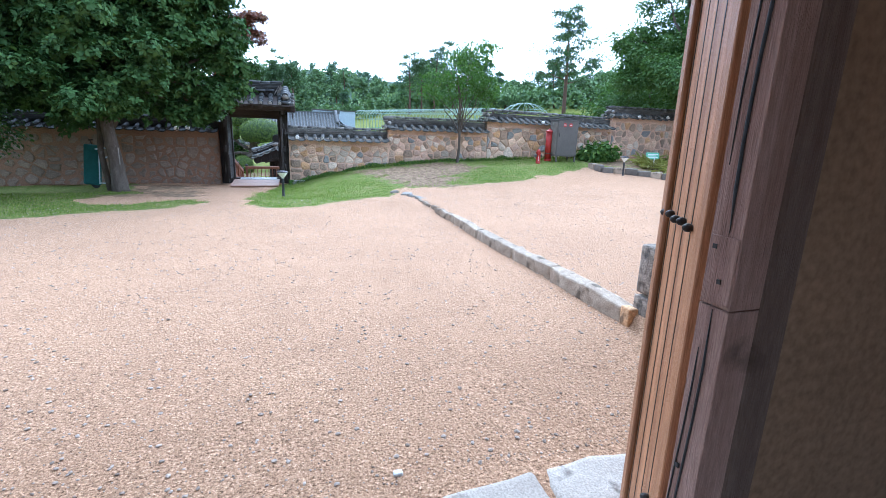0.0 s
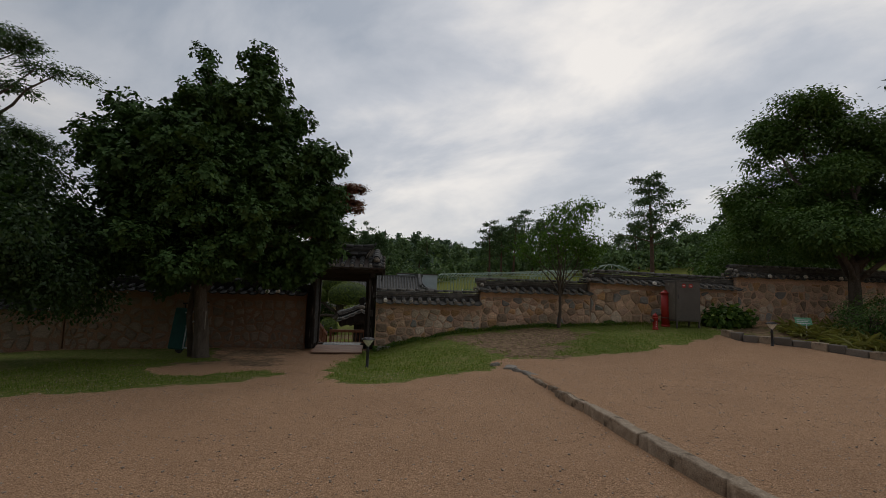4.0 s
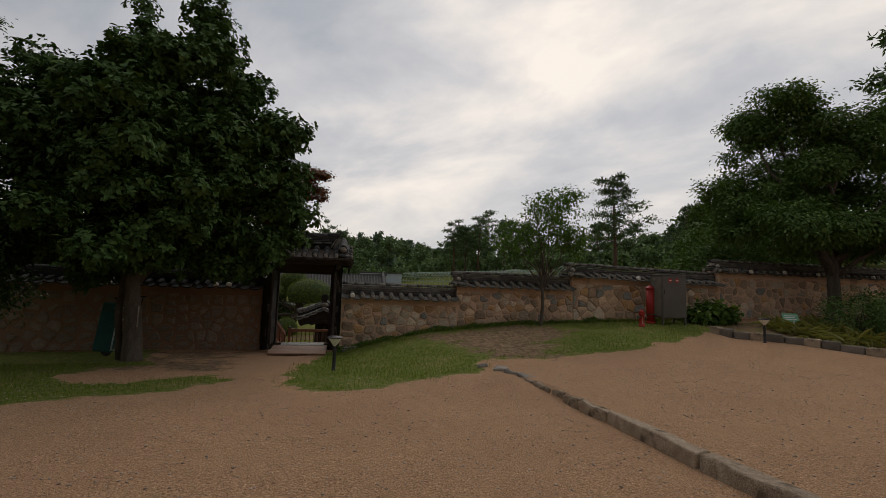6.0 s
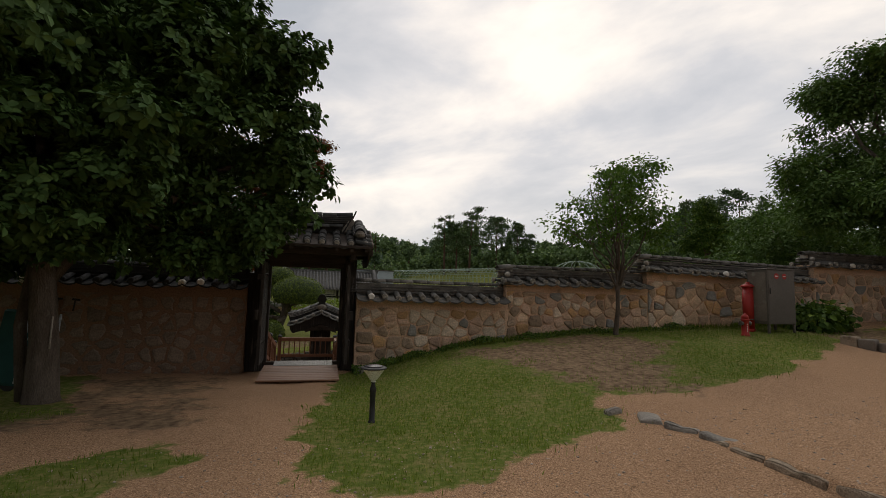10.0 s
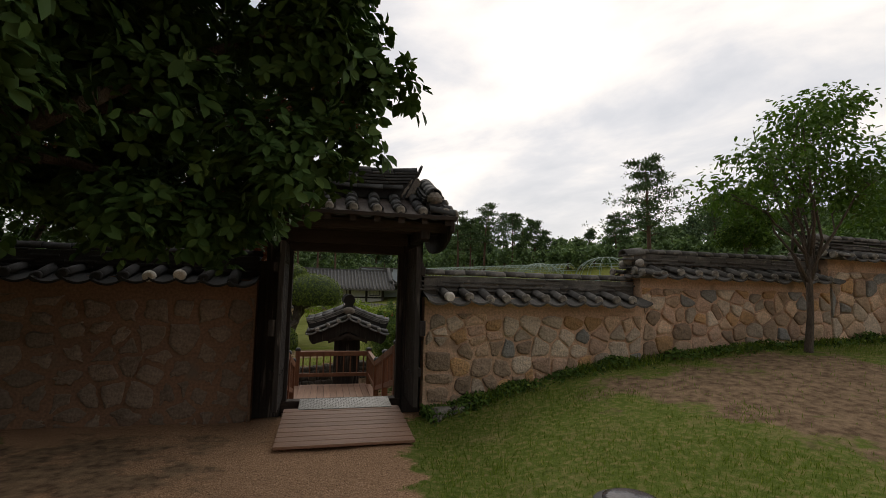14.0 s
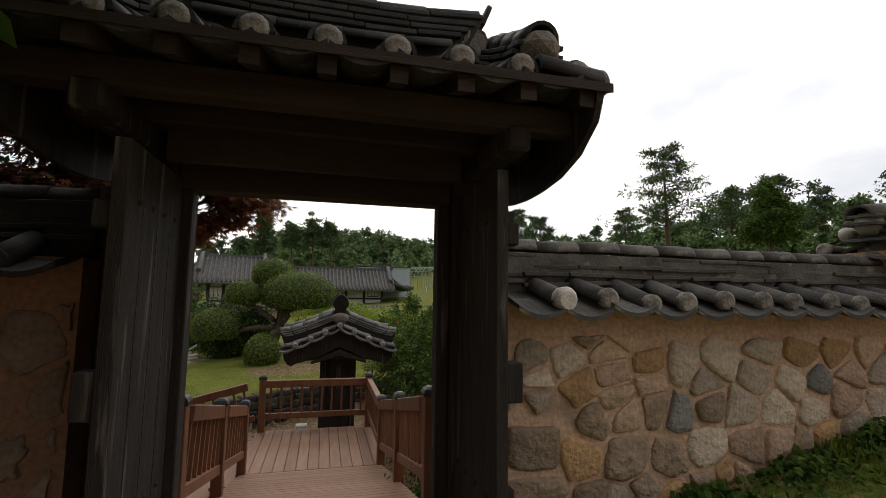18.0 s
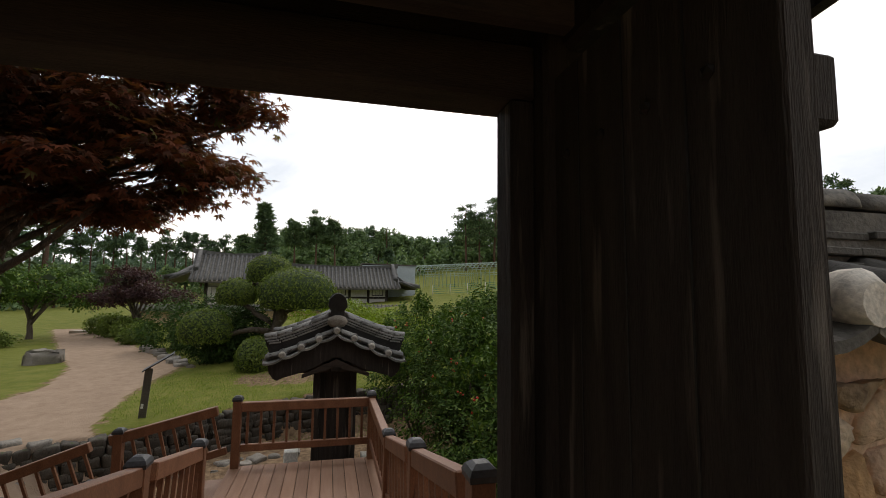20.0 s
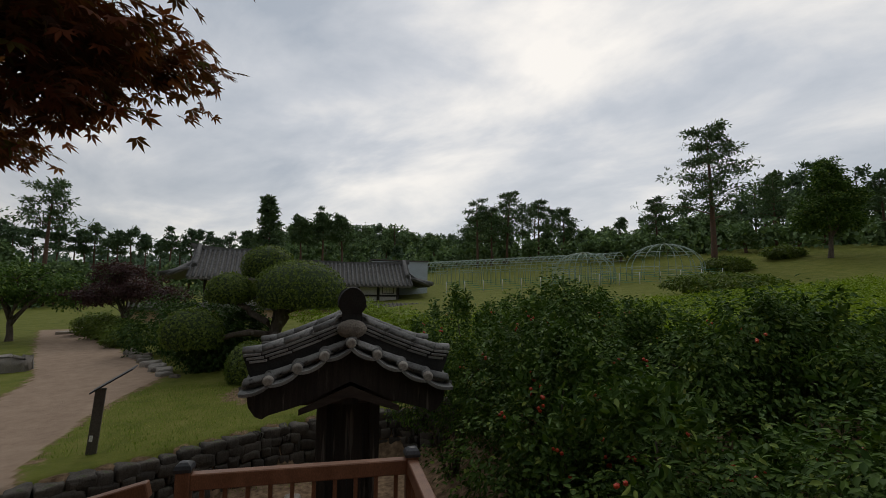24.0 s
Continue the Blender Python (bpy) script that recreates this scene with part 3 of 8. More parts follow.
def build_ground():
    xs = axis_lines([(-1500, -300, 200), (-300, -60, 20), (-60, -20, 2), (-20, -6, 0.25), (-6, 2.84, 0.13), (2.84, 2.96, 0.06), (2.96, 14, 0.2), (14, 24, 0.6), (24, 90, 3), (90, 300, 20), (300, 1500, 200)])
    ys = axis_lines([(-1500, -100, 200), (-100, -8, 8), (-8, 0, 0.5), (0, 10, 0.25), (10, 18.2, 0.13), (18.2, 18.5, 0.1), (18.5, 34, 0.3), (34, 55, 0.4), (55, 60, 1), (60, 130, 4), (130, 300, 20), (300, 1500, 200)])
    verts, grass, soil, path, fresh = [], [], [], [], []
    for y in ys:
        for x in xs:
            z = ground_z(x, y)
            near = -15 < x < 25 and -5 < y < 40
            if near and not (18.2 < y < 30 and x > -7):
                z += wob(x, y, 1.3, 0.018) + wob(x, y, 6, 0.006, 4)
            verts.append((x, y, z))
            g = s = p = 0.0
            if y > 18.3:
                g = 1.0
                if y < 56 and -21 < x < 0:
                    d = sdf_poly(x, y, PATH_G) + wob(x, y, 1.5, 0.12, 2)
                    p = smooth((d + 0.12) / 0.24)
                    s = smooth((d + 0.5) / 0.5) * 0.6
                if (y < 24.5 and x > -3) or (-6.8 < x < 2 and y < interp(x, RETAIN) + 0.1):
                    s = 1.0
                s = max(s, 0.9 * smooth((1.5 - math.hypot((x + 2.4) / 1.5, y - 32.4)) / 0.8) if y < 36 else 0.0)
            elif near:
                d = max(sdf_poly(x, y, GRASS_R), sdf_poly(x, y, GRASS_L)) + wob(x, y, 1.6, 0.26) + wob(x, y, 4, 0.26, 3)
                g = smooth((d + 0.2) / 0.4)
                e = sdf_poly(x, y, BARE_R) + wob(x, y, 0.9, 0.6, 7) + wob(x, y, 3.0, 0.35, 8)
                s = smooth((e + 0.7) / 1.8) * 0.86
                # soil colour under the tree, also standing in for its shade
                s = max(s, 0.62 * smooth((sdf_poly(x, y, SOIL_SHADE_L) + wob(x, y, 1.2, 0.3, 9) + 0.5) / 1.5))
                if x > 10.7 and 10 < y < 17:
                    e = x - interp(y, ((10, 13.1), (11.3, 12.95), (12.3, 12.75), (13.3, 12.5), (14.0, 12.1), (14.5, 11.35), (14.9, 10.75), (17, 10.75)))
                    g, s = max(g, smooth(e / 0.2)), max(s, 0.62 * smooth(e / 0.3))
            elif y > 9 and abs(x) > 12:
                g = 1.0
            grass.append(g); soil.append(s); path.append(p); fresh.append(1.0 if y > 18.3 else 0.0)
    nx = len(xs)
    faces = [(j * nx + i, j * nx + i + 1, (j + 1) * nx + i + 1, (j + 1) * nx + i) for j in range(len(ys) - 1) for i in range(nx - 1)]
    me = bpy.data.meshes.new("ground")
    me.from_pydata(verts, [], faces)
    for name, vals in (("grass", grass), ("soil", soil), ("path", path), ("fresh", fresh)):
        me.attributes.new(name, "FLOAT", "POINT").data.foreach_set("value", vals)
    me.polygons.foreach_set("use_smooth", [True] * len(faces))
    m = bpy.data.materials.new("ground_sand_grass")
    m.use_nodes = True
    nt = m.node_tree
    N, L = nt.nodes.new, nt.links.new
    b = nt.nodes["Principled BSDF"]
    co = N("ShaderNodeTexCoord")

    def nz(scale, detail=4, rough=0.55):
        n = N("ShaderNodeTexNoise")
        n.inputs["Scale"].default_value, n.inputs["Detail"].default_value, n.inputs["Roughness"].default_value = scale, detail, rough
        L(co.outputs["Object"], n.inputs["Vector"])
        return n.outputs["Fac"]

    def ramp(fac, stops):
        r = N("ShaderNodeValToRGB")
        e = r.color_ramp.elements
        e[0].position, e[0].color = stops[0][0], (*stops[0][1], 1)
        e[1].position, e[1].color = stops[-1][0], (*stops[-1][1], 1)
        for pos, c in stops[1:-1]:
            x = e.new(pos); x.color = (*c, 1)
        L(fac, r.inputs[0])
        return r.outputs[0]

    def mix(fac, a, c):
        x = N("ShaderNodeMix"); x.data_type = "RGBA"
        L(fac, x.inputs[0]); L(a, x.inputs[6]); L(c, x.inputs[7])
        return x.outputs[2]

    def attr(name, n_fac, spread):
        a = N("ShaderNodeAttribute"); a.attribute_name = name
        s = N("ShaderNodeMath"); s.operation = "SUBTRACT"; s.inputs[1].default_value = 0.5
        L(n_fac, s.inputs[0])
        k = N("ShaderNodeMath"); k.operation = "MULTIPLY_ADD"; k.inputs[1].default_value = spread
        L(s.outputs[0], k.inputs[0]); L(a.outputs["Fac"], k.inputs[2])
        r = N("ShaderNodeMapRange"); r.inputs["From Min"].default_value, r.inputs["From Max"].default_value = 0.38, 0.62
        L(k.outputs[0], r.inputs["Value"])
        return r.outputs[0]

    speck = ramp(nz(66, 8, 0.84), [(0.37, (0.05, 0.027, 0.016)), (0.45, (0.35, 0.208, 0.122)), (0.56, (0.53, 0.324, 0.194)), (0.65, (0.90, 0.67, 0.48))])
    tone = ramp(nz(0.6, 12, 0.72), [(0.30, (0.90, 0.88, 0.85)), (0.5, (1.0, 0.985, 0.955)), (0.70, (1.09, 1.08, 1.04))])
    grit = ramp(nz(58, 4, 0.62), [(0.35, (0.36, 0.34, 0.32)), (0.405, (0.98, 0.98, 0.98)), (0.60, (1.02, 1.02, 1.02)), (0.67, (1.45, 1.47, 1.5))])
    coarse = N("ShaderNodeVectorMath"); coarse.operation = "MULTIPLY"; L(speck, coarse.inputs[0]); L(grit, coarse.inputs[1])
    mottle = ramp(nz(21, 6, 0.8), [(0.36, (0.76, 0.75, 0.73)), (0.46, (1.0, 1.0, 1.0)), (0.56, (1.02, 1.02, 1.02)), (0.66, (1.2, 1.21, 1.22))])
    pitted = N("ShaderNodeVectorMath"); pitted.operation = "MULTIPLY"; L(coarse.outputs[0], pitted.inputs[0]); L(mottle, pitted.inputs[1])
    sand = N("ShaderNodeVectorMath"); sand.operation = "MULTIPLY"; L(pitted.outputs[0], sand.inputs[0]); L(tone, sand.inputs[1])
    soilc = ramp(nz(9, 6), [(0.35, (0.135, 0.085, 0.05)), (0.65, (0.33, 0.225, 0.135))])
    grassc = ramp(nz(14, 6), [(0.3, (0.085, 0.12, 0.018)), (0.48, (0.13, 0.172, 0.028)), (0.68, (0.26, 0.225, 0.085))])
    dryc = ramp(nz(26, 5), [(0.35, (0.20, 0.155, 0.062)), (0.65, (0.40, 0.31, 0.15))])
    dry = ramp(nz(1.5, 7, 0.68), [(0.53, (0, 0, 0)), (0.68, (0.6, 0.6, 0.6))])
    grassc = mix(dry, grassc, dryc)
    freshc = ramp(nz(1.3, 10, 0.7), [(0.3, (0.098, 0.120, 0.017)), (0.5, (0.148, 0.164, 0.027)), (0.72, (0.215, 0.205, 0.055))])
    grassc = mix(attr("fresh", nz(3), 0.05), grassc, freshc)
    pathc = ramp(nz(3, 9, 0.7), [(0.35, (0.31, 0.22, 0.155)), (0.65, (0.41, 0.30, 0.215))])
    fine = nz(11, 5)
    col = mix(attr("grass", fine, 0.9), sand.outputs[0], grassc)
    col = mix(attr("soil", nz(2.2, 8, 0.68), 2.0), col, soilc)
    col = mix(attr("path", fine, 0.3), col, pathc)
    L(col, b.inputs["Base Color"])
    b.inputs["Roughness"].default_value = 0.95
    b.inputs["Specular IOR Level"].default_value = 0.15
    bp = N("ShaderNodeBump"); bp.inputs["Strength"].default_value, bp.inputs["Distance"].default_value = 0.8, 0.02
    ad = N("ShaderNodeMath"); ad.operation = "ADD"; L(nz(75, 4), ad.inputs[0]); L(nz(38, 4), ad.inputs[1])
    L(ad.outputs[0], bp.inputs["Height"]); L(bp.outputs[0], b.inputs["Normal"])
    me.materials.append(m)
    return tagged(new("ground", me), "pale pinkish coarse sand yard with grass patches, garden lawn beyond", "ground", kind="structure")


build_ground()

# ---- roof tiles shared by walls and gates ----


def half_round(bm, r, y0, y1, z0, z1, segs=8, thick=0.018, flare=0.0):
    """A cover tile: a half round shell along y, sinking from z0 to z1."""
    prev = None
    for y, z, rr in ((y0, z0, r), (y1, z1, r - flare)):
        ring = []
        for k in range(segs + 1):
            a = math.pi * k / segs
            ring.append(bm.verts.new((rr * math.cos(a), y, z + rr * math.sin(a))))
        for k in range(segs, -1, -1):
            a = math.pi * k / segs
            ring.append(bm.verts.new(((rr - thick) * math.cos(a), y, z + (rr - thick) * math.sin(a))))
        if prev:
            n = len(ring)
            for k in range(n):
                f = bm.faces.new((prev[k], prev[(k + 1) % n], ring[(k + 1) % n], ring[k]))
                f.smooth = True
        prev_first = prev or ring
        n2 = len(ring)
        for k in range(segs):
            bm.faces.new((ring[k], ring[k + 1], ring[n2 - 2 - k], ring[n2 - 1 - k]) if prev else (ring[k + 1], ring[k], ring[n2 - 1 - k], ring[n2 - 2 - k]))
        prev = ring
    return bm


def mesh_of(name, bm, material):
    me = bpy.data.meshes.new(name)
    bm.to_mesh(me)
    bm.free()
    me.materials.append(material)
    return me


def put(name, me, parent, m, kind=""):
    ob = new(name, me)
    ob.parent = parent
    ob.matrix_basis = m
    if kind:
        ob["kind"] = kind
    return ob


def pan_bm(w, y0, y1, z0, z1, sag=0.055, thick=0.016, lip=0.0):
    bm = bmesh.new()
    rows = []
    for y, z in ((y0, z0), (y1, z1)):
        top = [bm.verts.new((w * (k / 6 - 0.5), y, z - sag * (1 - (2 * (k / 6) - 1) ** 2))) for k in range(7)]
        bot = [bm.verts.new((w * (k / 6 - 0.5), y, z - thick - lip - sag * (1 - (2 * (k / 6) - 1) ** 2))) for k in range(6, -1, -1)]
        rows.append(top + bot)
    for k in range(14):
        bm.faces.new((rows[0][k], rows[1][k], rows[1][(k + 1) % 14], rows[0][(k + 1) % 14]))
    for r in rows:
        for k in range(6):
            bm.faces.new((r[k], r[k + 1], r[12 - k], r[13 - k]))
    bmesh.ops.recalc_face_normals(bm, faces=bm.faces[:])
    return bm


PITCH = 0.30


def plug_bm(r, d=0.03):
    bm = bmesh.new()
    rings = []
    for y, rr in ((0.02, r), (-d * 0.5, r), (-d, r * 0.72)):
        rings.append([bm.verts.new((rr * math.cos(2 * math.pi * k / 12), y, rr * 0.62 + rr * math.sin(2 * math.pi * k / 12) * 0.98 - 0.02)) for k in range(12)])
    for a, b in zip(rings, rings[1:]):
        for k in range(12):
            f = bm.faces.new((a[k], b[k], b[(k + 1) % 12], a[(k + 1) % 12]))
            f.smooth = True
    bm.faces.new(rings[-1])
    bm.faces.new(rings[0][::-1])
    bmesh.ops.recalc_face_normals(bm, faces=bm.faces[:])
    return bm


PLUG = mesh_of("tile_plug", plug_bm(0.068), M["tile_end"])
PLUG_LIME = mesh_of("lime_plug", plug_bm(0.074, 0.06), M["lime_white"])


def long_cover(r, ln):
    bm = half_round(bmesh.new(), r, -ln / 2, ln / 2, 0, 0, 8, 0.02, 0.006)
    bmesh.ops.rotate(bm, verts=bm.verts[:], cent=(0, 0, 0), matrix=Matrix.Rotation(radians(90), 3, "Z"))
    return bm


def wall_tiles(m, end):
    """The tiles of a wall's coping: cover, pan, four flat ridge courses, ridge cover, end plug."""
    return (mesh_of("cover_tile", half_round(bmesh.new(), 0.074, -0.30, 0.14, 0.0, 0.13), m), mesh_of("pan_tile", pan_bm(0.315, -0.36, 0.14, -0.01, 0.12, lip=0.012), m),
            [mesh_of("ridge_tile", box(bmesh.new(), -0.165, -0.12 - 0.018 * k, -0.014, 0.165, 0.12 + 0.018 * k, 0.014, None, 0.004), m) for k in range(4)],
            mesh_of("ridge_cover_tile", long_cover(0.085, 0.34), m), mesh_of("tile_plug", plug_bm(0.068), end))


WALL_TILES = {"tile": wall_tiles(M["tile"], M["tile_end"]), "tile_dark": wall_tiles(M["tile_dark"], M["tile_dark"])}

# ---- stone walls ----


def clip_cell(poly, px, py, qx, qy):
    """The half of an outline that lies nearer to p than to q."""
    mx, my, nx, ny = (px + qx) / 2, (py + qy) / 2, qx - px, qy - py
    out = []
    for i in range(len(poly)):
        a, b = poly[i], poly[(i + 1) % len(poly)]
        da, db = (a[0] - mx) * nx + (a[1] - my) * ny, (b[0] - mx) * nx + (b[1] - my) * ny
        if da <= 0:
            out.append(a)
        if (da < 0 < db) or (db < 0 < da):
            t = da / (da - db)
            out.append((a[0] + t * (b[0] - a[0]), a[1] + t * (b[1] - a[1])))
    return out


def stone_cells(w, h, size, rng):
    """Outlines of roughly coursed field stones over a face w by h."""
    pts = []
    v = size * 0.3
    while v < h + size * 0.4:
        u = -size * rng.uniform(0.1, 0.7)
        rh = size * rng.uniform(0.6, 1.0)
        while u < w + size * 0.6:
            uw = size * rng.choice((0.5, 0.75, 0.9, 1.05, 1.25, 1.5))
            if uw < 0.6 * size and rng.random() < 0.5:
                pts += [(u + uw / 2, v - 0.26 * size), (u + uw / 2 + rng.uniform(-0.05, 0.05), v + 0.24 * size)]
            else:
                pts.append((u + uw / 2, v + rng.uniform(-0.24, 0.24) * size))
            u += uw
        v += rh
    cells = []
    for i, p in enumerate(pts):
        poly = [(p[0] - size, p[1] - size), (p[0] + size, p[1] - size), (p[0] + size, p[1] + size), (p[0] - size, p[1] + size)]
        for j, q in enumerate(pts):
            if j != i and abs(q[0] - p[0]) < 2 * size and abs(q[1] - p[1]) < 2 * size:
                poly = clip_cell(poly, *p, *q)
                if len(poly) < 3:
                    break
        if len(poly) >= 3:
            cells.append(poly)
    return cells


def stone_bm(poly, gap, depth, rng):
    """A broken field stone in its outline, drawn in by the joint; the face bulges towards -y."""
    cx, cy = sum(p[0] for p in poly) / len(poly), sum(p[1] for p in poly) / len(poly)
    c = Vector((cx, cy))
    gap = gap * rng.choice((0.45, 0.7, 1.0, 1.3, 1.9))
    edge = []
    n = len(poly)
    for i in range(n):
        a, b = Vector(poly[i]), Vector(poly[(i + 1) % n])
        if (b - a).length < 0.025:
            edge.append(a)
            continue
        for t in (0.0, 0.36, 0.68):
            q = a.lerp(b, t + rng.uniform(-0.06, 0.06))
            d = q - c
            ln = max(d.length, 1e-4)
            # corners drawn in further than the middles of the sides
            pull = gap * rng.uniform(0.4, 1.6) + (ln * rng.uniform(0.03, 0.15) if t == 0.0 else 0.0) + rng.uniform(0, 0.008)
            edge.append(c + d * max(0.35, (ln - pull) / ln))
    edge = [q for i in range(len(edge)) for q in (edge[i].lerp(edge[(i + 1) % len(edge)], 0.25), edge[i].lerp(edge[(i + 1) % len(edge)], 0.75))]
    depth *= rng.uniform(0.8, 1.75)
    out = [p - c for p in edge]
    bm = bmesh.new()
    rings = []
    tx, ty = rng.uniform(-0.10, 0.10), rng.uniform(-0.10, 0.10)
    ox, oy = rng.uniform(-0.02, 0.02), rng.uniform(-0.02, 0.02)
    for s, y in ((1.0, 0.02), (1.0, -depth * 0.35), (0.955, -depth * 0.85), (0.72, -depth), (0.34, -depth * rng.uniform(0.95, 1.3))):
        rings.append([bm.verts.new((p.x * s + ox * (1 - s), y + (p.x * tx + p.y * ty) * (y < 0) + rng.uniform(-0.0035, 0.0035) * (y < 0), p.y * s + oy * (1 - s))) for p in out])
    m = len(out)
    for a, b in zip(rings, rings[1:]):
        for k in range(m):
            f = bm.faces.new((a[k], b[k], b[(k + 1) % m], a[(k + 1) % m]))
            f.smooth = True
    bm.faces.new(rings[-1]).smooth = True
    bmesh.ops.recalc_face_normals(bm, faces=bm.faces[:])
    return bm, cx, cy


STONES = ["stone_tan"] * 6 + ["stone_grey"] * 6 + ["stone_pink"] * 4 + ["stone_ochre"] * 3 + ["stone_brown"] * 5 + ["stone_blue"] * 2


def stone_face(parent, x0, x1, foot, top, y, size, gap, depth, seed, kinds=STONES, quoin=False):
    rng = random.Random(seed)
    if quoin:
        # dark corner stones stacked beside the gate post
        for xa, xb, za, zt in ((-0.31, 0.09, 0.22, 0.53), (-0.31, 0.12, 0.05, 0.21), (-0.30, 0.06, -0.24, 0.03)):
            bm, cx, cy = stone_bm([(xa, za), (xb, za), (xb, zt), (xa, zt)], 0.014, depth, rng)
            put("stone", mesh_of("stone", bm, M["stone_brown"]), parent, Matrix.Translation((cx, y, cy)))
    zb = min(foot(x0), foot(x1)) - 0.15
    for poly in stone_cells(x1 - x0, top - zb, size, rng):
        us, vs = [p[0] for p in poly], [p[1] for p in poly]
        poly = [(min(max(u, 0.015), x1 - x0 - 0.015), min(v, top - zb)) for u, v in poly]
        if max(us) < 0.08 or min(us) > x1 - x0 - 0.08 or min(vs) > top - zb - 0.1:
            continue
        cu = sum(us) / len(us)
        if zb + max(vs) < foot(x0 + cu) + 0.04:
            continue
        if quoin and x0 + cu < 0.14 and zb + (min(vs) + max(vs)) / 2 < 0.62:
            continue
        bm, cx, cy = stone_bm(poly, gap, depth, rng)
        put("stone", mesh_of("stone", bm, M[rng.choice(kinds)]), parent, Matrix.Translation((x0 + cx, y, zb + cy)))


def tiled_top(parent, x0, x1, eave, ridge, yf, yb, seed, lime_first=False, drop=0.0, tiles="tile"):
    """A Korean tiled coping: pans and half round covers to both sides, flat ridge tiles, a row of round ridge tiles. drop: fall of the right end."""
    rng = random.Random(seed)
    mid = (yf + yb) / 2
    n = max(2, round((x1 - x0) / PITCH))
    step = (x1 - x0) / n
    zt = eave + 0.07
    def fall(x):
        return -drop * (x - x0) / (x1 - x0)
    for i in range(n + 1):
        x = x0 + step * i
        z = zt + fall(x) + rng.uniform(-0.016, 0.016)
        jit = pose(x + rng.uniform(-0.014, 0.014), yf + 0.06 + rng.uniform(-0.02, 0.02), z, rng.uniform(-4, 4), 0, rng.uniform(-5, 5))
        if 0 < i < n:
            put("cover_tile", WALL_TILES[tiles][0], parent, jit)
            lime = (i == 1 and lime_first) or rng.random() < 0.06
            put("tile_plug", PLUG_LIME if lime else WALL_TILES[tiles][4], parent, jit @ Matrix.Translation((0, -0.295, 0)))
        if i < n:
            put("pan_tile", WALL_TILES[tiles][1], parent, pose(x + step / 2, yf + 0.06, z + 0.012, rng.uniform(-2, 2), 0, rng.uniform(-2, 2)))
    bm = bmesh.new()
    k = 0
    for i in range(1, n):
        x = x0 + step * i
        s = bmesh.new()
        half_round(s, 0.068, -0.30, 0.14, 0, 0.13, 5)
        tmp = bpy.data.meshes.new("tmp")
        s.to_mesh(tmp); s.free()
        tmp.transform(pose(x, yb - 0.06, zt + fall(x), 0, 0, 180))
        bm.from_mesh(tmp)
        bpy.data.meshes.remove(tmp)
    prism(bm, [(yb - 0.25, zt + 0.12), (yb + 0.3, zt - 0.03), (yb + 0.3, zt - 0.06), (yb - 0.25, zt + 0.09)], x0, x1, "x")
    part("back_tiles", bm, M[tiles], parent)
    # the solid core under the ridge
    layers = 4
    z0 = eave + 0.17
    hgt = ridge - 0.085 - z0
    bm = bmesh.new()
    box(bm, x0 + 0.02, mid - 0.12, eave - 0.02 - drop, x1 - 0.02, mid + 0.12, z0 + hgt - 0.02 - drop)
    part("ridge_core", bm, M[tiles], parent)
    for k in range(layers):
        x = x0 + 0.165 - rng.uniform(0, 0.16)
        while x < x1 - 0.05:
            z = z0 + hgt * (k + 0.5) / layers + fall(x) + rng.uniform(-0.009, 0.009)
            put("ridge_tile", WALL_TILES[tiles][2][3 - k], parent, pose(min(x, x1 - 0.165), mid + rng.uniform(-0.02, 0.02), z, rng.uniform(-3, 3), rng.uniform(-2, 2), rng.uniform(-2.5, 2.5)))
            x += 0.335
    x = x0 + 0.17
    while x < x1 - 0.02:
        put("ridge_cover_tile", WALL_TILES[tiles][3], parent, pose(min(x, x1 - 0.16), mid, ridge - 0.085 + fall(x) + rng.uniform(-0.006, 0.006), 0, rng.uniform(-1.5, 1.5), rng.uniform(-1.5, 1.5)))
        x += 0.33


def coping_end(parent, x, eave, ridge, yf, yb):
    """The open end of a coping: an arched end tile over pale mortar balls, short verge tiles across the end."""
    mid = (yf + yb) / 2
    put("end_cover_tile", mesh_of("end_cover_tile", long_cover(0.135, 0.36), M["tile"]), parent, pose(x + 0.05, mid, ridge - 0.14, 0, -6, 0))
    for dx, dy, dz, r in ((0.0, 0.0, -0.19, 0.115), (0.06, -0.19, -0.27, 0.075), (0.02, 0.2, -0.27, 0.075)):
        bm = bmesh.new()
        bmesh.ops.create_icosphere(bm, subdivisions=2, radius=r)
        for v in bm.verts:
            v.co += noise.noise_vector(v.co * 9 + Vector((x, dy, dz))) * 0.012
        for f in bm.faces:
            f.smooth = True
        put("mortar_ball", mesh_of("mortar_ball", bm, M["lime"]), parent, Matrix.Translation((x + dx, mid + dy, ridge + dz)))
    tube_me = mesh_of("verge_tile", long_cover(0.07, 0.34), M["tile"])
    for y, z in ((yf - 0.02, eave + 0.115), (yf - 0.20, eave + 0.07), (yb + 0.04, eave + 0.115)):
        put("verge_tile", tube_me, parent, pose(x + 0.04, y, z, 0, 3, 0))
        put("tile_plug", PLUG, parent, pose(x - 0.115, y, z, 0, 0, -90))
    me = mesh_of("verge_pan", pan_bm(0.26, -0.17, 0.2, 0, 0, 0.05, lip=0.012), M["tile"])
    for y in (yf - 0.11, yf + 0.10):
        put("verge_pan", me, parent, pose(x + 0.03, y, eave + 0.09, 0, 0, -90))


def base_at(x):
    return interp(x, BASE)


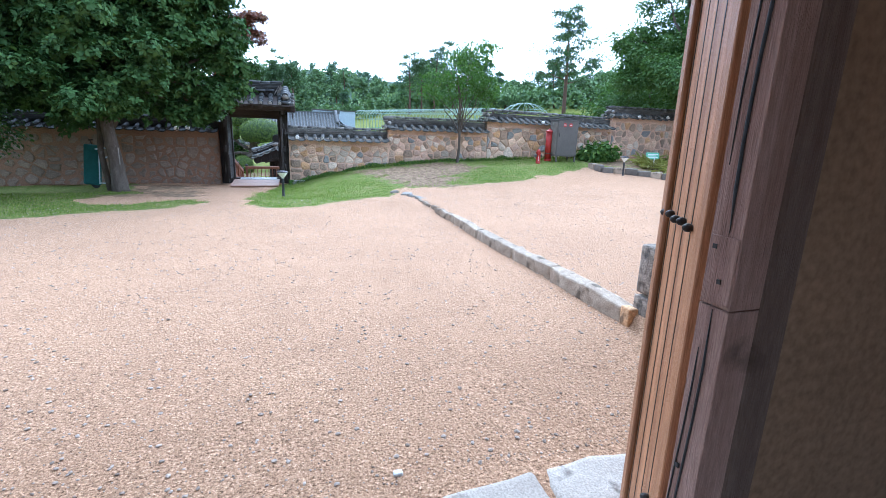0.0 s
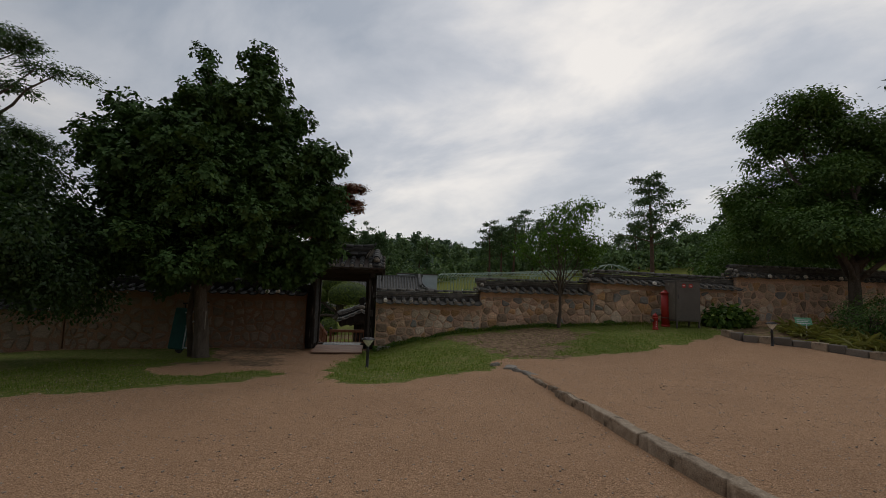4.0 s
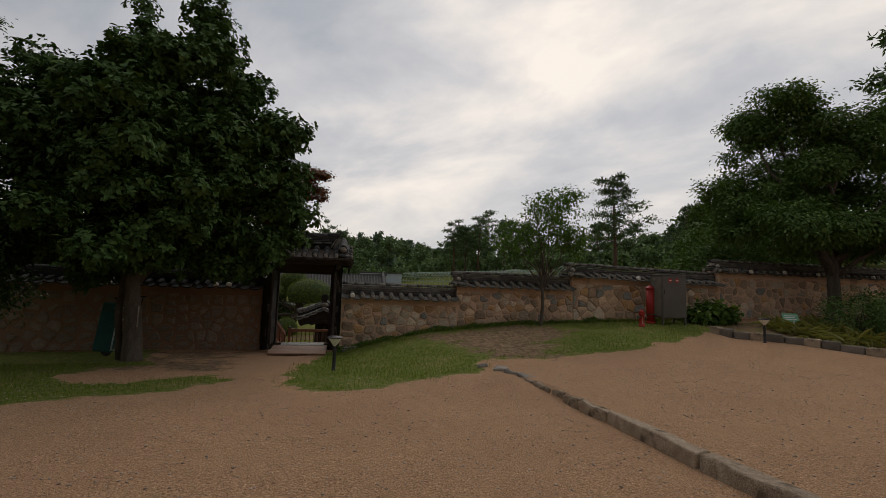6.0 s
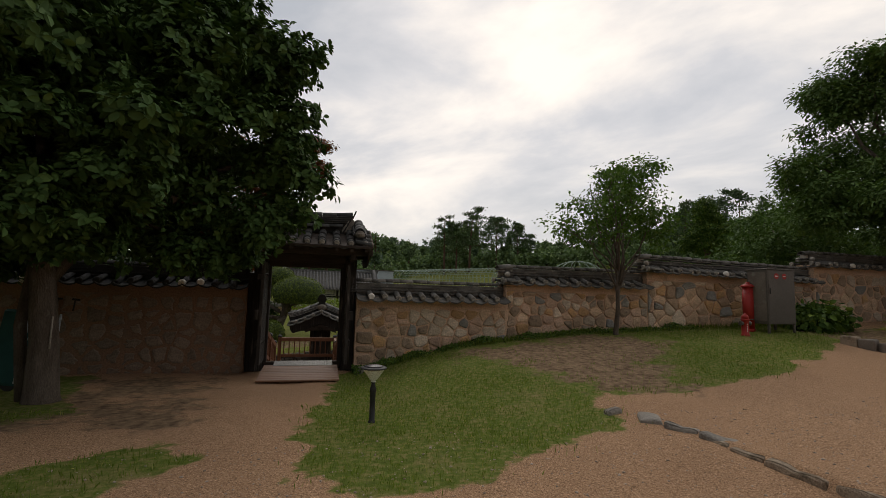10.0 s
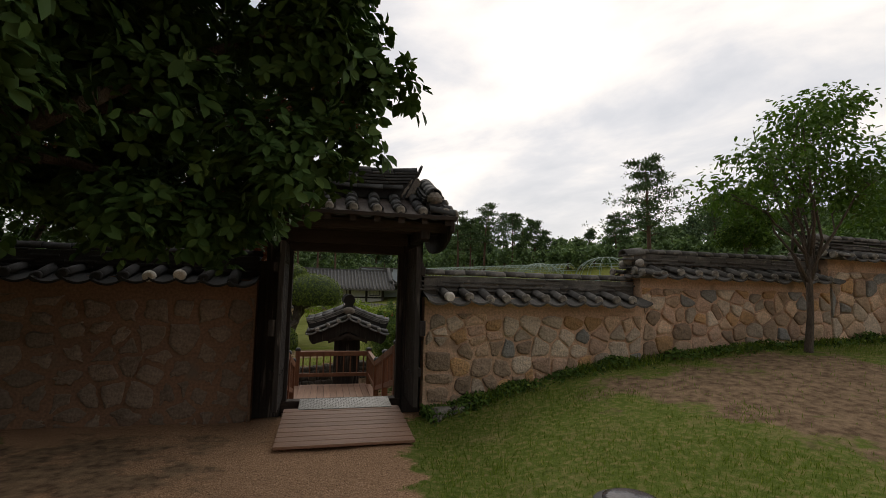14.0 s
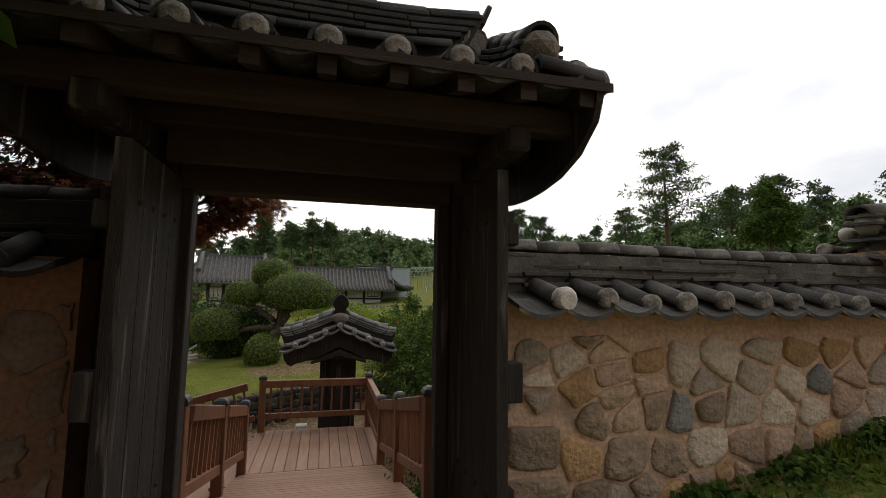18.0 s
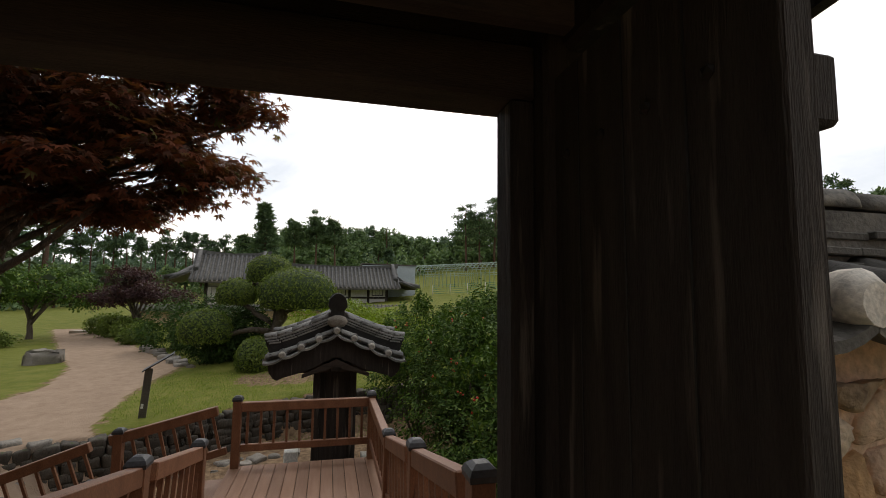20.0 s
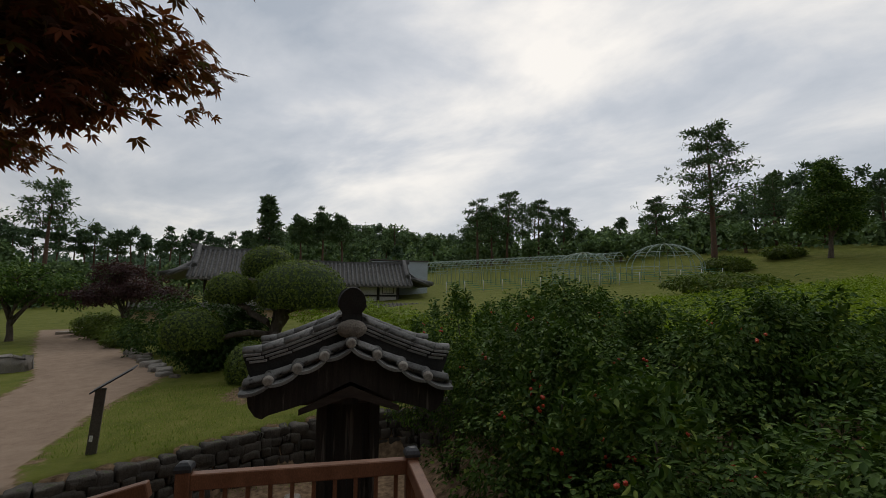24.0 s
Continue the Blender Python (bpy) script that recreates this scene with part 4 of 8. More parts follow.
def stone_wall(name, x0, x1, eave, ridge, label, seed, size=0.27, gap=0.018, depth=0.03, lime=False, drop=0.0, body="mortar"):
    w = thing(name, Matrix.Identity(4), label, "wall", kind="structure")
    bm = bmesh.new()
    n = max(2, int((x1 - x0) / 0.5))
    lo = min(base_at(x0), base_at(x1)) - 1.2
    top = eave + 0.10
    prism(bm, [(x0, lo), (x1, lo), (x1, top - drop), (x0, top)], WALL_Y, WALL_Y + 0.55)
    part("wall_body", bm, M[body], w)
    # walls of render take the shade-darkened stones and coping tiles
    stone_face(w, x0, x1, base_at, eave - 0.13 - drop * 0.5, WALL_Y, size, gap, depth, seed, STONES if body == "mortar" else ["stone_clay_shaded"], lime and body == "mortar")
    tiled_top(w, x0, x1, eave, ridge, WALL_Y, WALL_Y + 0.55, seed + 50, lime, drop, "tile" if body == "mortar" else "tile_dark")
    if not lime and x0 > 0:
        coping_end(w, x0, eave, ridge, WALL_Y, WALL_Y + 0.55)
    return w


stone_wall("wall_by_gate", -0.33, 3.28, 1.20, 1.72, "field stone wall in clay mortar with tiled coping", 11, 0.285, lime=True, gap=0.010, depth=0.022)
stone_wall("wall_middle", 3.28, 7.30, 1.66, 2.20, "field stone wall in clay mortar with tiled coping, one step up", 12, 0.30, 0.010, 0.024)
stone_wall("wall_upper", 7.30, 13.15, 2.12, 2.66, "pale field stone wall with tiled coping behind metal cabinet", 13, 0.36, 0.011, 0.026, drop=0.12)
stone_wall("wall_end", 13.15, 24.0, 2.50, 3.04, "brownish stone wall with tiled coping behind flower bed", 14, 0.36, 0.02, 0.018)
stone_wall("wall_shaded", -9.85, -2.62, 1.38, 1.90, "clay and stone wall with tiled coping, shade put into its darker colours", 15, 0.36, 0.034, 0.018, True, body="render")
stone_wall("wall_far_west", -24.0, -9.9, 0.72, 1.28, "low stone wall with tiled coping, shade put into its darker colours", 16, 0.5, 0.03, 0.012, body="render")

# ---- the gate ----
GX0, GX1, GY, RY = -2.24, -0.64, 18.3, 18.0


def gable_roof(g, m, half, prof, path, rows, r, back, ridge_z, layers, ridge_half, step, n_verge, low_ridge=0.0, tiles="tile", hip=1.0, sweep=0.0, sag=0.05):
    """A small tiled gable roof at m, its ridge along local y: rows of tiles down both slopes, short tiles across each verge,
    a descending ridge near each end and a main ridge of flat courses. prof is the tile plane, path the descending ridge."""
    rng = random.Random(rows * 7 + layers)
    n_layers = layers
    xs, zs = [p[0] for p in prof], [p[1] for p in prof]
    def zof(a):
        return float(np.interp(a, xs, zs))
    gap = (2 * half - 0.26) / (rows - 1)
    edge = prof[-1][0]
    cover, pans = [], []
    for (a, za), (b, zb) in zip(prof, prof[1:]):
        last = b == edge
        cover.append(mesh_of("roof_cover_tile", half_round(bmesh.new(), r, -b, -a + 0.06, zb + 0.006, za + 0.006, 8, 0.02, 0.008), M[tiles]))
        pans.append(mesh_of("roof_pan_tile", pan_bm(gap * 1.02, -b - (0.05 if last else 0), -a + 0.06, zb - 0.005, za - 0.005, 0.06, lip=0.018 if last else 0), M[tiles]))
    plug = mesh_of("roof_tile_plug", plug_bm(r - 0.022, 0.02), M["tile_end"])
    for sg in (-1, 1):
        turn = pose(0, 0, 0, 0, 0, 90 * sg)
        for i in range(rows):
            y = -half + 0.13 + gap * i
            up = sweep * abs(2 * i / (rows - 1) - 1) ** 3
            for k in range(len(cover)):
                j = Matrix.Translation((0, y + rng.uniform(-0.008, 0.008), up + rng.uniform(-0.004, 0.004)))
                put("roof_cover_tile", cover[k], g, m @ j @ turn)
                if i < rows - 1:
                    put("roof_pan_tile", pans[k], g, m @ Matrix.Translation((0, gap / 2, 0)) @ j @ turn)
            put("roof_tile_plug", plug, g, m @ Matrix.Translation((0, y, up + 0.006)) @ turn @ Matrix.Translation((0, -edge + 0.006, prof[-1][1])))
    # verges: round ends to the outside with hanging pans between them
    vt = mesh_of("verge_tile", half_round(bmesh.new(), r * 0.95, 0, 0.34, -0.025, 0.01, 8, 0.02), M[tiles])
    vp = mesh_of("verge_pan", pan_bm(step * 1.06, -0.05, 0.30, -0.02, 0.01, sag, lip=0.018), M[tiles])
    vl = mesh_of("verge_plug", plug_bm(r * 0.78, 0.05), M["lime"] if layers == 1 else M["tile_end"])
    for e in (-1, 1):
        face = pose(0, 0, 0, 0, 0, 0 if e < 0 else 180)
        for k in range(-n_verge, n_verge + 1):
            a, sg = abs(k) * step, (k > 0) - (k < 0)
            tilt = math.degrees(math.atan2(zof(max(0, a - 0.12)) - zof(a + 0.12), 0.24)) * sg
            q = m @ pose(sg * a, e * half, zof(a) + 0.01, 0, tilt + rng.uniform(-2, 2), 0) @ face
            put("verge_tile", vt, g, q)
            put("verge_plug", vl, g, q @ pose(0, 0, -0.028, 0, rng.uniform(-25, 25), 0))
        for k in range(-n_verge - 1, n_verge + 1):
            a = abs(k + 0.5) * step
            sg = 1 if k + 0.5 > 0 else -1
            if a > edge + 0.02:
                continue
            tilt = math.degrees(math.atan2(zof(max(0, a - 0.12)) - zof(a + 0.12), 0.24)) * sg
            put("verge_pan", vp, g, m @ pose(sg * a, e * half, zof(a) - 0.015, 0, tilt, 0) @ face)
        # descending ridges: dark core, flat courses, round tiles on top, the tip turned up
        yr = e * (half - back)
        for sg in (-1, 1):
            bm = bmesh.new()
            hi = [(sg * a, z - 0.02) for a, z in path]
            lo = [(sg * min(a, edge - 0.06), min(z - 0.05, zof(min(a, edge - 0.06)) + 0.02)) for a, z in path[::-1]]
            prism(bm, hi + lo, yr - 0.075, yr + 0.075, "y", m)
            part("ridge_core", bm, M["tile_dark"], g)
            for (a, za), (b, zb) in zip(path, path[1:]):
                ln, ang = math.hypot(b - a, za - zb), math.degrees(math.atan2(za - zb, b - a)) * sg
                mid = m @ pose(sg * (a + b) / 2, yr, (za + zb) / 2, 0, ang, 0)
                put("ridge_cover_tile", mesh_of("ridge_cover_tile", long_cover(r * hip, ln + 0.012), M[tiles]), g, mid)
                for lay, (dz, w) in enumerate(((-0.022, r * 1.25 * hip), (-0.062, r * 1.42 * hip), (-0.10, r * 1.3 * hip))):
                    bm = box(bmesh.new(), -ln / 2 + 0.003, -w, -0.013, ln / 2 - 0.003, w, 0.013, None, 0.004)
                    put("ridge_tile", mesh_of("ridge_tile", bm, M[tiles]), g, mid @ Matrix.Translation((-0.03 * lay * sg, rng.uniform(-0.006, 0.006), dz)))
            a, z = path[-1]
            bm = bmesh.new()
            bmesh.ops.create_icosphere(bm, subdivisions=2, radius=r * 1.02 * hip, matrix=m @ Matrix.Translation((sg * (a - (0.03 if n_layers > 1 else 0.1)), yr, z - (0.03 if n_layers > 1 else 0.09))) @ Matrix.Diagonal((0.95, 1.05, 0.85, 1)))
            for v in bm.verts:
                v.co += Vector((rng.uniform(-1, 1), rng.uniform(-1, 1), rng.uniform(-1, 1))) * 0.006
            part("mortar_plug", bm, M["old_mortar"] if n_layers > 1 else M["lime"], g)
    # main ridge, its upper courses reaching out beyond the lower ones and rising at the ends
    n = layers
    def lift(y):
        return (0.045 if n > 1 else 0.10) * abs(y / ridge_half) ** 2.6
    lw = 0.10 + 0.012 * n
    length = 0.34
    def course(name, material, z, w, th, ext, rnd=False, y_off=0.0):
        span = ridge_half + ext
        cnt = max(2, round(2 * span / length))
        ln = 2 * span / cnt
        shift = 0.5 * (rng.random() - 0.5) * ln
        ys = [-span] + [-span + ln * k + shift for k in range(1, cnt)] + [span]
        for ya, yb in zip(ys, ys[1:]):
            mid = (ya + yb) / 2
            ang = math.degrees(math.atan2(lift(yb) - lift(ya), yb - ya))
            if rnd:
                bm = half_round(bmesh.new(), w, -(yb - ya) / 2 + 0.002, (yb - ya) / 2 - 0.002, 0, 0, 8, 0.02, 0.005)
            else:
                bm = box(bmesh.new(), -w, -(yb - ya) / 2 + 0.003, -th, w, (yb - ya) / 2 - 0.003, th, None, 0.005)
            put(name, mesh_of(name, bm, material), g, m @ pose(y_off + rng.uniform(-0.004, 0.004), mid, z + lift(mid) + rng.uniform(-0.003, 0.003), ang, 0, 0))
    ends = ridge_half + min(low_ridge, 0)
    line = [-ridge_half + 2 * ridge_half * k / 10 for k in range(11)]
    part("ridge_core", prism(bmesh.new(), [(y, ridge_z + 0.05 * n + lift(y)) for y in line] + [(y * ends / ridge_half, ridge_z - 0.15) for y in line[::-1]], -0.115, 0.115, "x", m), M["tile_dark"], g)
    for sx in (-1, 1):
        course("ridge_foot_tile", M[tiles], ridge_z - 0.035, r * 0.95, 0, low_ridge - 0.02, True, sx * (0.09 + 0.4 * r))
    for k in range(n):
        course("ridge_tile", M[tiles], ridge_z + 0.075 + 0.047 * k, lw - 0.006 * k, 0.016, low_ridge + (0.0 - low_ridge) * (k + 1) / n)
    top = ridge_z + 0.075 + 0.047 * n - 0.02
    course("ridge_cover_tile", M[tiles], top, r * 0.95, 0, 0.0, True)
    for e in (-1, 1):
        bm = bmesh.new()
        h = top - ridge_z + 0.04
        if n > 1:
            bmesh.ops.create_grid(bm, x_segments=7, y_segments=9, size=0.5)
            for v in bm.verts:
                f = v.co.y + 0.5
                q = Vector((v.co.x * (0.30 - 0.10 * f) + rng.uniform(-0.012, 0.012), e * (ridge_half + low_ridge * (1 - f) - 0.01 + rng.uniform(-0.02, 0.02) - 0.35 * v.co.x * v.co.x * 0.3), ridge_z - 0.08 + (h + 0.02) * f + lift(ridge_half) * f))
                v.co = m @ q
            bmesh.ops.solidify(bm, geom=bm.faces[:], thickness=0.05)
            zt, yo = ridge_z + 0.05 * n + lift(ridge_half), half - back
            fill = prism(bmesh.new(), [(e * (ridge_half + low_ridge - 0.08), ridge_z - 0.10), (e * (ridge_half - 0.05), zt - 0.03), (e * (ridge_half + 0.02), zt - 0.08), (e * yo, path[0][1] - 0.03), (e * yo, ridge_z - 0.14)], -0.10, 0.10, "x", m)
            bmesh.ops.subdivide_edges(fill, edges=fill.edges[:], cuts=3, use_grid_fill=True)
            for v in fill.verts:
                v.co += Vector((rng.uniform(-1, 1), rng.uniform(-1, 1), rng.uniform(-1, 1))) * 0.008
            part("ridge_mortar", fill, M["old_mortar"], g)
        else:
            bmesh.ops.create_icosphere(bm, subdivisions=3, radius=1.0, matrix=m @ Matrix.Translation((0, e * (ridge_half + 0.04), ridge_z - 0.04)) @ Matrix.Diagonal((0.17, 0.10, 0.11, 1)))
        for v in bm.verts:
            v.co += Vector((rng.uniform(-1, 1), rng.uniform(-1, 1), rng.uniform(-1, 1))) * 0.003
        part("mortar_plug", bm, M["old_mortar"], g)
        bm = bmesh.new()
        pts = [((r + (0.03 if n > 1 else 0.085)) * math.cos(math.pi * k / 10), (r + (0.02 if n > 1 else 0.16)) * math.sin(math.pi * k / 10)) for k in range(11)] + [(-r - 0.03, -0.09), (r + 0.03, -0.09)]
        prism(bm, pts, -0.015, 0.015, "y", m @ pose(0, e * (ridge_half + 0.035), top + lift(ridge_half) + 0.02, -22 * e, 0, 0))
        part("ridge_end_tile", bm, M["tile_dark"], g, "dark rounded ridge end tile")


def build_gate():
    g = thing("tiled_gate", Matrix.Identity(4), "small dark timber gate with grey tiled roof, doors open", "gate")
    ow, bw = M["old_wood"], M["beam_wood"]
    for x0, x1 in ((GX0 - 0.30, GX0 - 0.03), (GX1 + 0.03, GX1 + 0.30)):
        boxpart("post", ow, g, (x0, GY - 0.14, -0.5), (x1, GY + 0.14, 2.43), 0.012)
    for x0, x1 in ((GX0 - 0.03, GX0 + 0.05), (GX1 - 0.05, GX1 + 0.03)):
        boxpart("jamb", ow, g, (x0, GY - 0.07, -0.22), (x1, GY + 0.06, 1.92), 0.008)
    boxpart("side_board", ow, g, (GX0 - 0.46, GY - 0.12, -0.5), (GX0 - 0.295, GY + 0.10, 1.75), 0.006)
    boxpart("lintel", bw, g, (GX0 - 0.03, GY - 0.08, 1.92), (GX1 + 0.03, GY + 0.10, 2.10), 0.01)
    boxpart("upper_panel", bw, g, (GX0 - 0.03, GY - 0.05, 2.10), (GX1 + 0.03, GY + 0.05, 2.53), 0)
    boxpart("threshold", bw, g, (GX0 - 0.03, GY - 0.08, -0.32), (GX1 + 0.03, GY + 0.10, -0.17), 0.01)
    boxpart("tie_beam", bw, g, (GX0 - 0.5, RY - 0.11, 2.20), (GX1 + 0.5, RY + 0.11, 2.45), 0.015)
    for y, z in ((RY - 0.55, 2.17), (RY + 0.55, 2.17)):
        boxpart("purlin", bw, g, (GX0 - 0.58, y - 0.07, z), (GX1 + 0.58, y + 0.07, z + 0.14), 0.015)
    boxpart("ridge_purlin", bw, g, (GX0 - 0.58, RY - 0.08, 2.43), (GX1 + 0.58, RY + 0.08, 2.59), 0.015)
    for x in (GX0 - 0.165, GX1 + 0.165):
        boxpart("bracket_arm", ow, g, (x - 0.07, RY - 0.62, 2.06), (x + 0.07, RY + 0.62, 2.21), 0.02)
    boxpart("front_board", bw, g, (GX0 - 0.03, RY - 0.03, 2.02), (GX1 + 0.03, RY + 0.03, 2.22), 0.006)
    # rafters under the tiles
    for i in range(9):
        x = GX0 - 0.42 + i * (GX1 - GX0 + 0.84) / 8
        for s in (-1, 1):
            bm = bmesh.new()
            prism(bm, [(0, 2.62), (s * 0.84, 2.31), (s * 0.84, 2.23), (0, 2.52)], x - 0.04, x + 0.04, "x", Matrix.Translation((0, RY, 0)))
            part("rafter", bm, bw, g)
    for s in (-1, 1):
        bm = bmesh.new()
        prism(bm, [(0, 2.71), (s * 0.6, 2.445), (s * 0.88, 2.345), (s * 0.88, 2.30), (s * 0.6, 2.395), (0, 2.62)], GX0 - 0.54, GX1 + 0.54, "x", Matrix.Translation((0, RY, 0)))
        part("roof_boarding", bm, bw, g)
    # gable boards, curved below
    for x in (GX0 - 0.52, GX1 + 0.46):
        for s in (-1, 1):
            pts = [(0, 2.72), (s * 0.45, 2.515), (s * 0.87, 2.34), (s * 0.86, 2.26), (s * 0.82, 2.17), (s * 0.66, 2.05), (s * 0.45, 1.98), (s * 0.22, 1.95), (0, 1.94)]
            bm = bmesh.new()
            prism(bm, pts, x, x + 0.035, "x", Matrix.Translation((0, RY, 0)))
            part("gable_board", bm, ow, g)
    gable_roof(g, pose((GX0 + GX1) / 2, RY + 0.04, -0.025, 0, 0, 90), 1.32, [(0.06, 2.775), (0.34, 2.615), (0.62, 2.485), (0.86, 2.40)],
               [(0.0, 2.97), (0.16, 2.90), (0.34, 2.81), (0.52, 2.73), (0.68, 2.68)], 9, 0.084, 0.24, 2.865, 4, 0.95, 0.27, 3, -0.2, "tile_gate_shaded", 1.25, 0.008, 0.06)
    # two plank doors, open towards the yard
    for x, s in ((GX0 + 0.0, -1), (GX1 + 0.13, 1)):
        d = boxpart("door", ow, g, (x - 0.065, GY - 0.86, -0.13), (x, GY - 0.08, 1.97), 0.006)
        xs = x if s < 0 else x - 0.065
        xo = x - 0.065 if s < 0 else x
        for k in range(1, 4):
            boxpart("plank_joint", M["black"], d, (xs - 0.002, GY - 0.86 + k * 0.195, -0.12), (xs + 0.002, GY - 0.855 + k * 0.195, 1.96), 0)
        for z in (0.25, 1.65):
            boxpart("batten", ow, d, (min(xo, xo + 0.05 * s), GY - 0.82, z), (max(xo, xo + 0.05 * s), GY - 0.12, z + 0.11), 0.006)
        boxpart("bolt_block", ow, d, (min(xo, xo + 0.09 * s), GY - 0.84, 0.78), (max(xo, xo + 0.09 * s), GY - 0.74, 0.98), 0.008)
        boxpart("bolt_block", ow, d, (min(xo, xo + 0.07 * s), GY - 0.84, 1.58), (max(xo, xo + 0.07 * s), GY - 0.75, 1.70), 0.008)
        for z in (0.3, 1.71):
            for k in range(4):
                bm = bmesh.new()
                bmesh.ops.create_icosphere(bm, subdivisions=1, radius=0.016, matrix=Matrix.Translation((xs, GY - 0.72 + 0.17 * k, z)))
                part("nail_head", bm, M["iron"], d)


build_gate()

# ---- ramp, threshold plate, deck and its railing ----
DECK_Y0, DECK_Y1, DECK_Y2 = 18.42, 21.8, 23.75
DECK_Z0, DECK_Z1 = -0.21, -0.98
DX0, DX1 = -2.36, -0.56


def deck_z(y):
    return DECK_Z0 + (DECK_Z1 - DECK_Z0) * min(1, max(0, (y - DECK_Y0) / (DECK_Y1 - DECK_Y0)))


def build_ramp():
    r = thing("entry_ramp", Matrix.Identity(4), "reddish-brown plank ramp in front of gate threshold", "ramp")
    n = 9
    for i in range(n):
        ya, yb = 16.60 + 1.30 * i / n, 16.60 + 1.30 * (i + 1) / n
        za = -0.285 + 0.085 * i / n
        boxpart("plank", M["deck_wood"], r, (-2.19, 0, -0.03), (-0.69, yb - ya - 0.006, 0), 0.003, pose(0, ya, za + 0.01, 3.1))
    for x in (-2.17, -0.73):
        bm = bmesh.new()
        prism(bm, [(16.62, -0.36), (17.9, -0.25), (17.9, -0.5), (16.62, -0.5)], x, x + 0.04, "x")
        part("side_board", bm, M["deck_wood_y"], r)
    p = thing("tread_plate", pose(-1.40, 17.82, -0.195, 4.5), "silver chequered metal plate across gate threshold", "metal plate")
    boxpart("sheet", M["steel_plate"], p, (-0.61, 0, 0), (0.61, 0.46, 0.006), 0)
    bm = bmesh.new()
    for i in range(34):
        for j in range(13):
            a = 45 if (i + j) % 2 else -45
            box(bm, -0.016, -0.0035, 0, 0.016, 0.0035, 0.003, pose(-0.595 + i * 0.036, 0.015 + j * 0.036, 0.006, 0, 0, a))
    part("tread_pattern", bm, M["steel_plate"], p)


def rail_run(parent, a, b, za, zb, first=True, last=True, n_bal=None, half=0.88):
    """A timber railing from a to b: posts with dark caps, top rail, lower rail, balusters."""
    ax, ay = a
    bx, by = b
    ln = math.hypot(bx - ax, by - ay)
    yaw = math.degrees(math.atan2(by - ay, bx - ax))
    slope = math.degrees(math.atan2(zb - za, ln))
    base = pose(ax, ay, za, 0, 0, yaw) @ pose(0, 0, 0, 0, -slope, 0)
    boxpart("top_rail", M["rail_wood"], parent, (0.05, -0.045, half - 0.17), (ln - 0.05, 0.045, half - 0.05), 0.008, base)
    boxpart("low_rail", M["rail_wood"], parent, (0.05, -0.03, 0.20), (ln - 0.05, 0.03, 0.29), 0.006, base)
    n = n_bal or max(2, int(ln / 0.17))
    for i in range(n):
        u = 0.05 + (ln - 0.1) * (i + 0.5) / n
        boxpart("baluster", M["rail_wood"], parent, (u - 0.016, -0.016, 0.29), (u + 0.016, 0.016, half - 0.17), 0, base)
    for use, (px, py), pz in ((first, a, za), (last, b, zb)):
        if use:
            boxpart("post", M["rail_wood"], parent, (px - 0.052, py - 0.052, pz - 0.9), (px + 0.052, py + 0.052, pz + half - 0.03), 0.006)
            bm = bmesh.new()
            lathe(bm, [(0.088, 0), (0.092, 0.025), (0.075, 0.05), (0.04, 0.068), (0.01, 0.072)], 4)
            bmesh.ops.rotate(bm, verts=bm.verts[:], cent=(0, 0, 0), matrix=Matrix.Rotation(radians(45), 3, "Z"))
            for f in bm.faces:
                f.smooth = False
            bmesh.ops.translate(bm, verts=bm.verts[:], vec=(px, py, pz + half - 0.03))
            part("post_cap", bm, M["cap"], parent, "dark metal post cap")


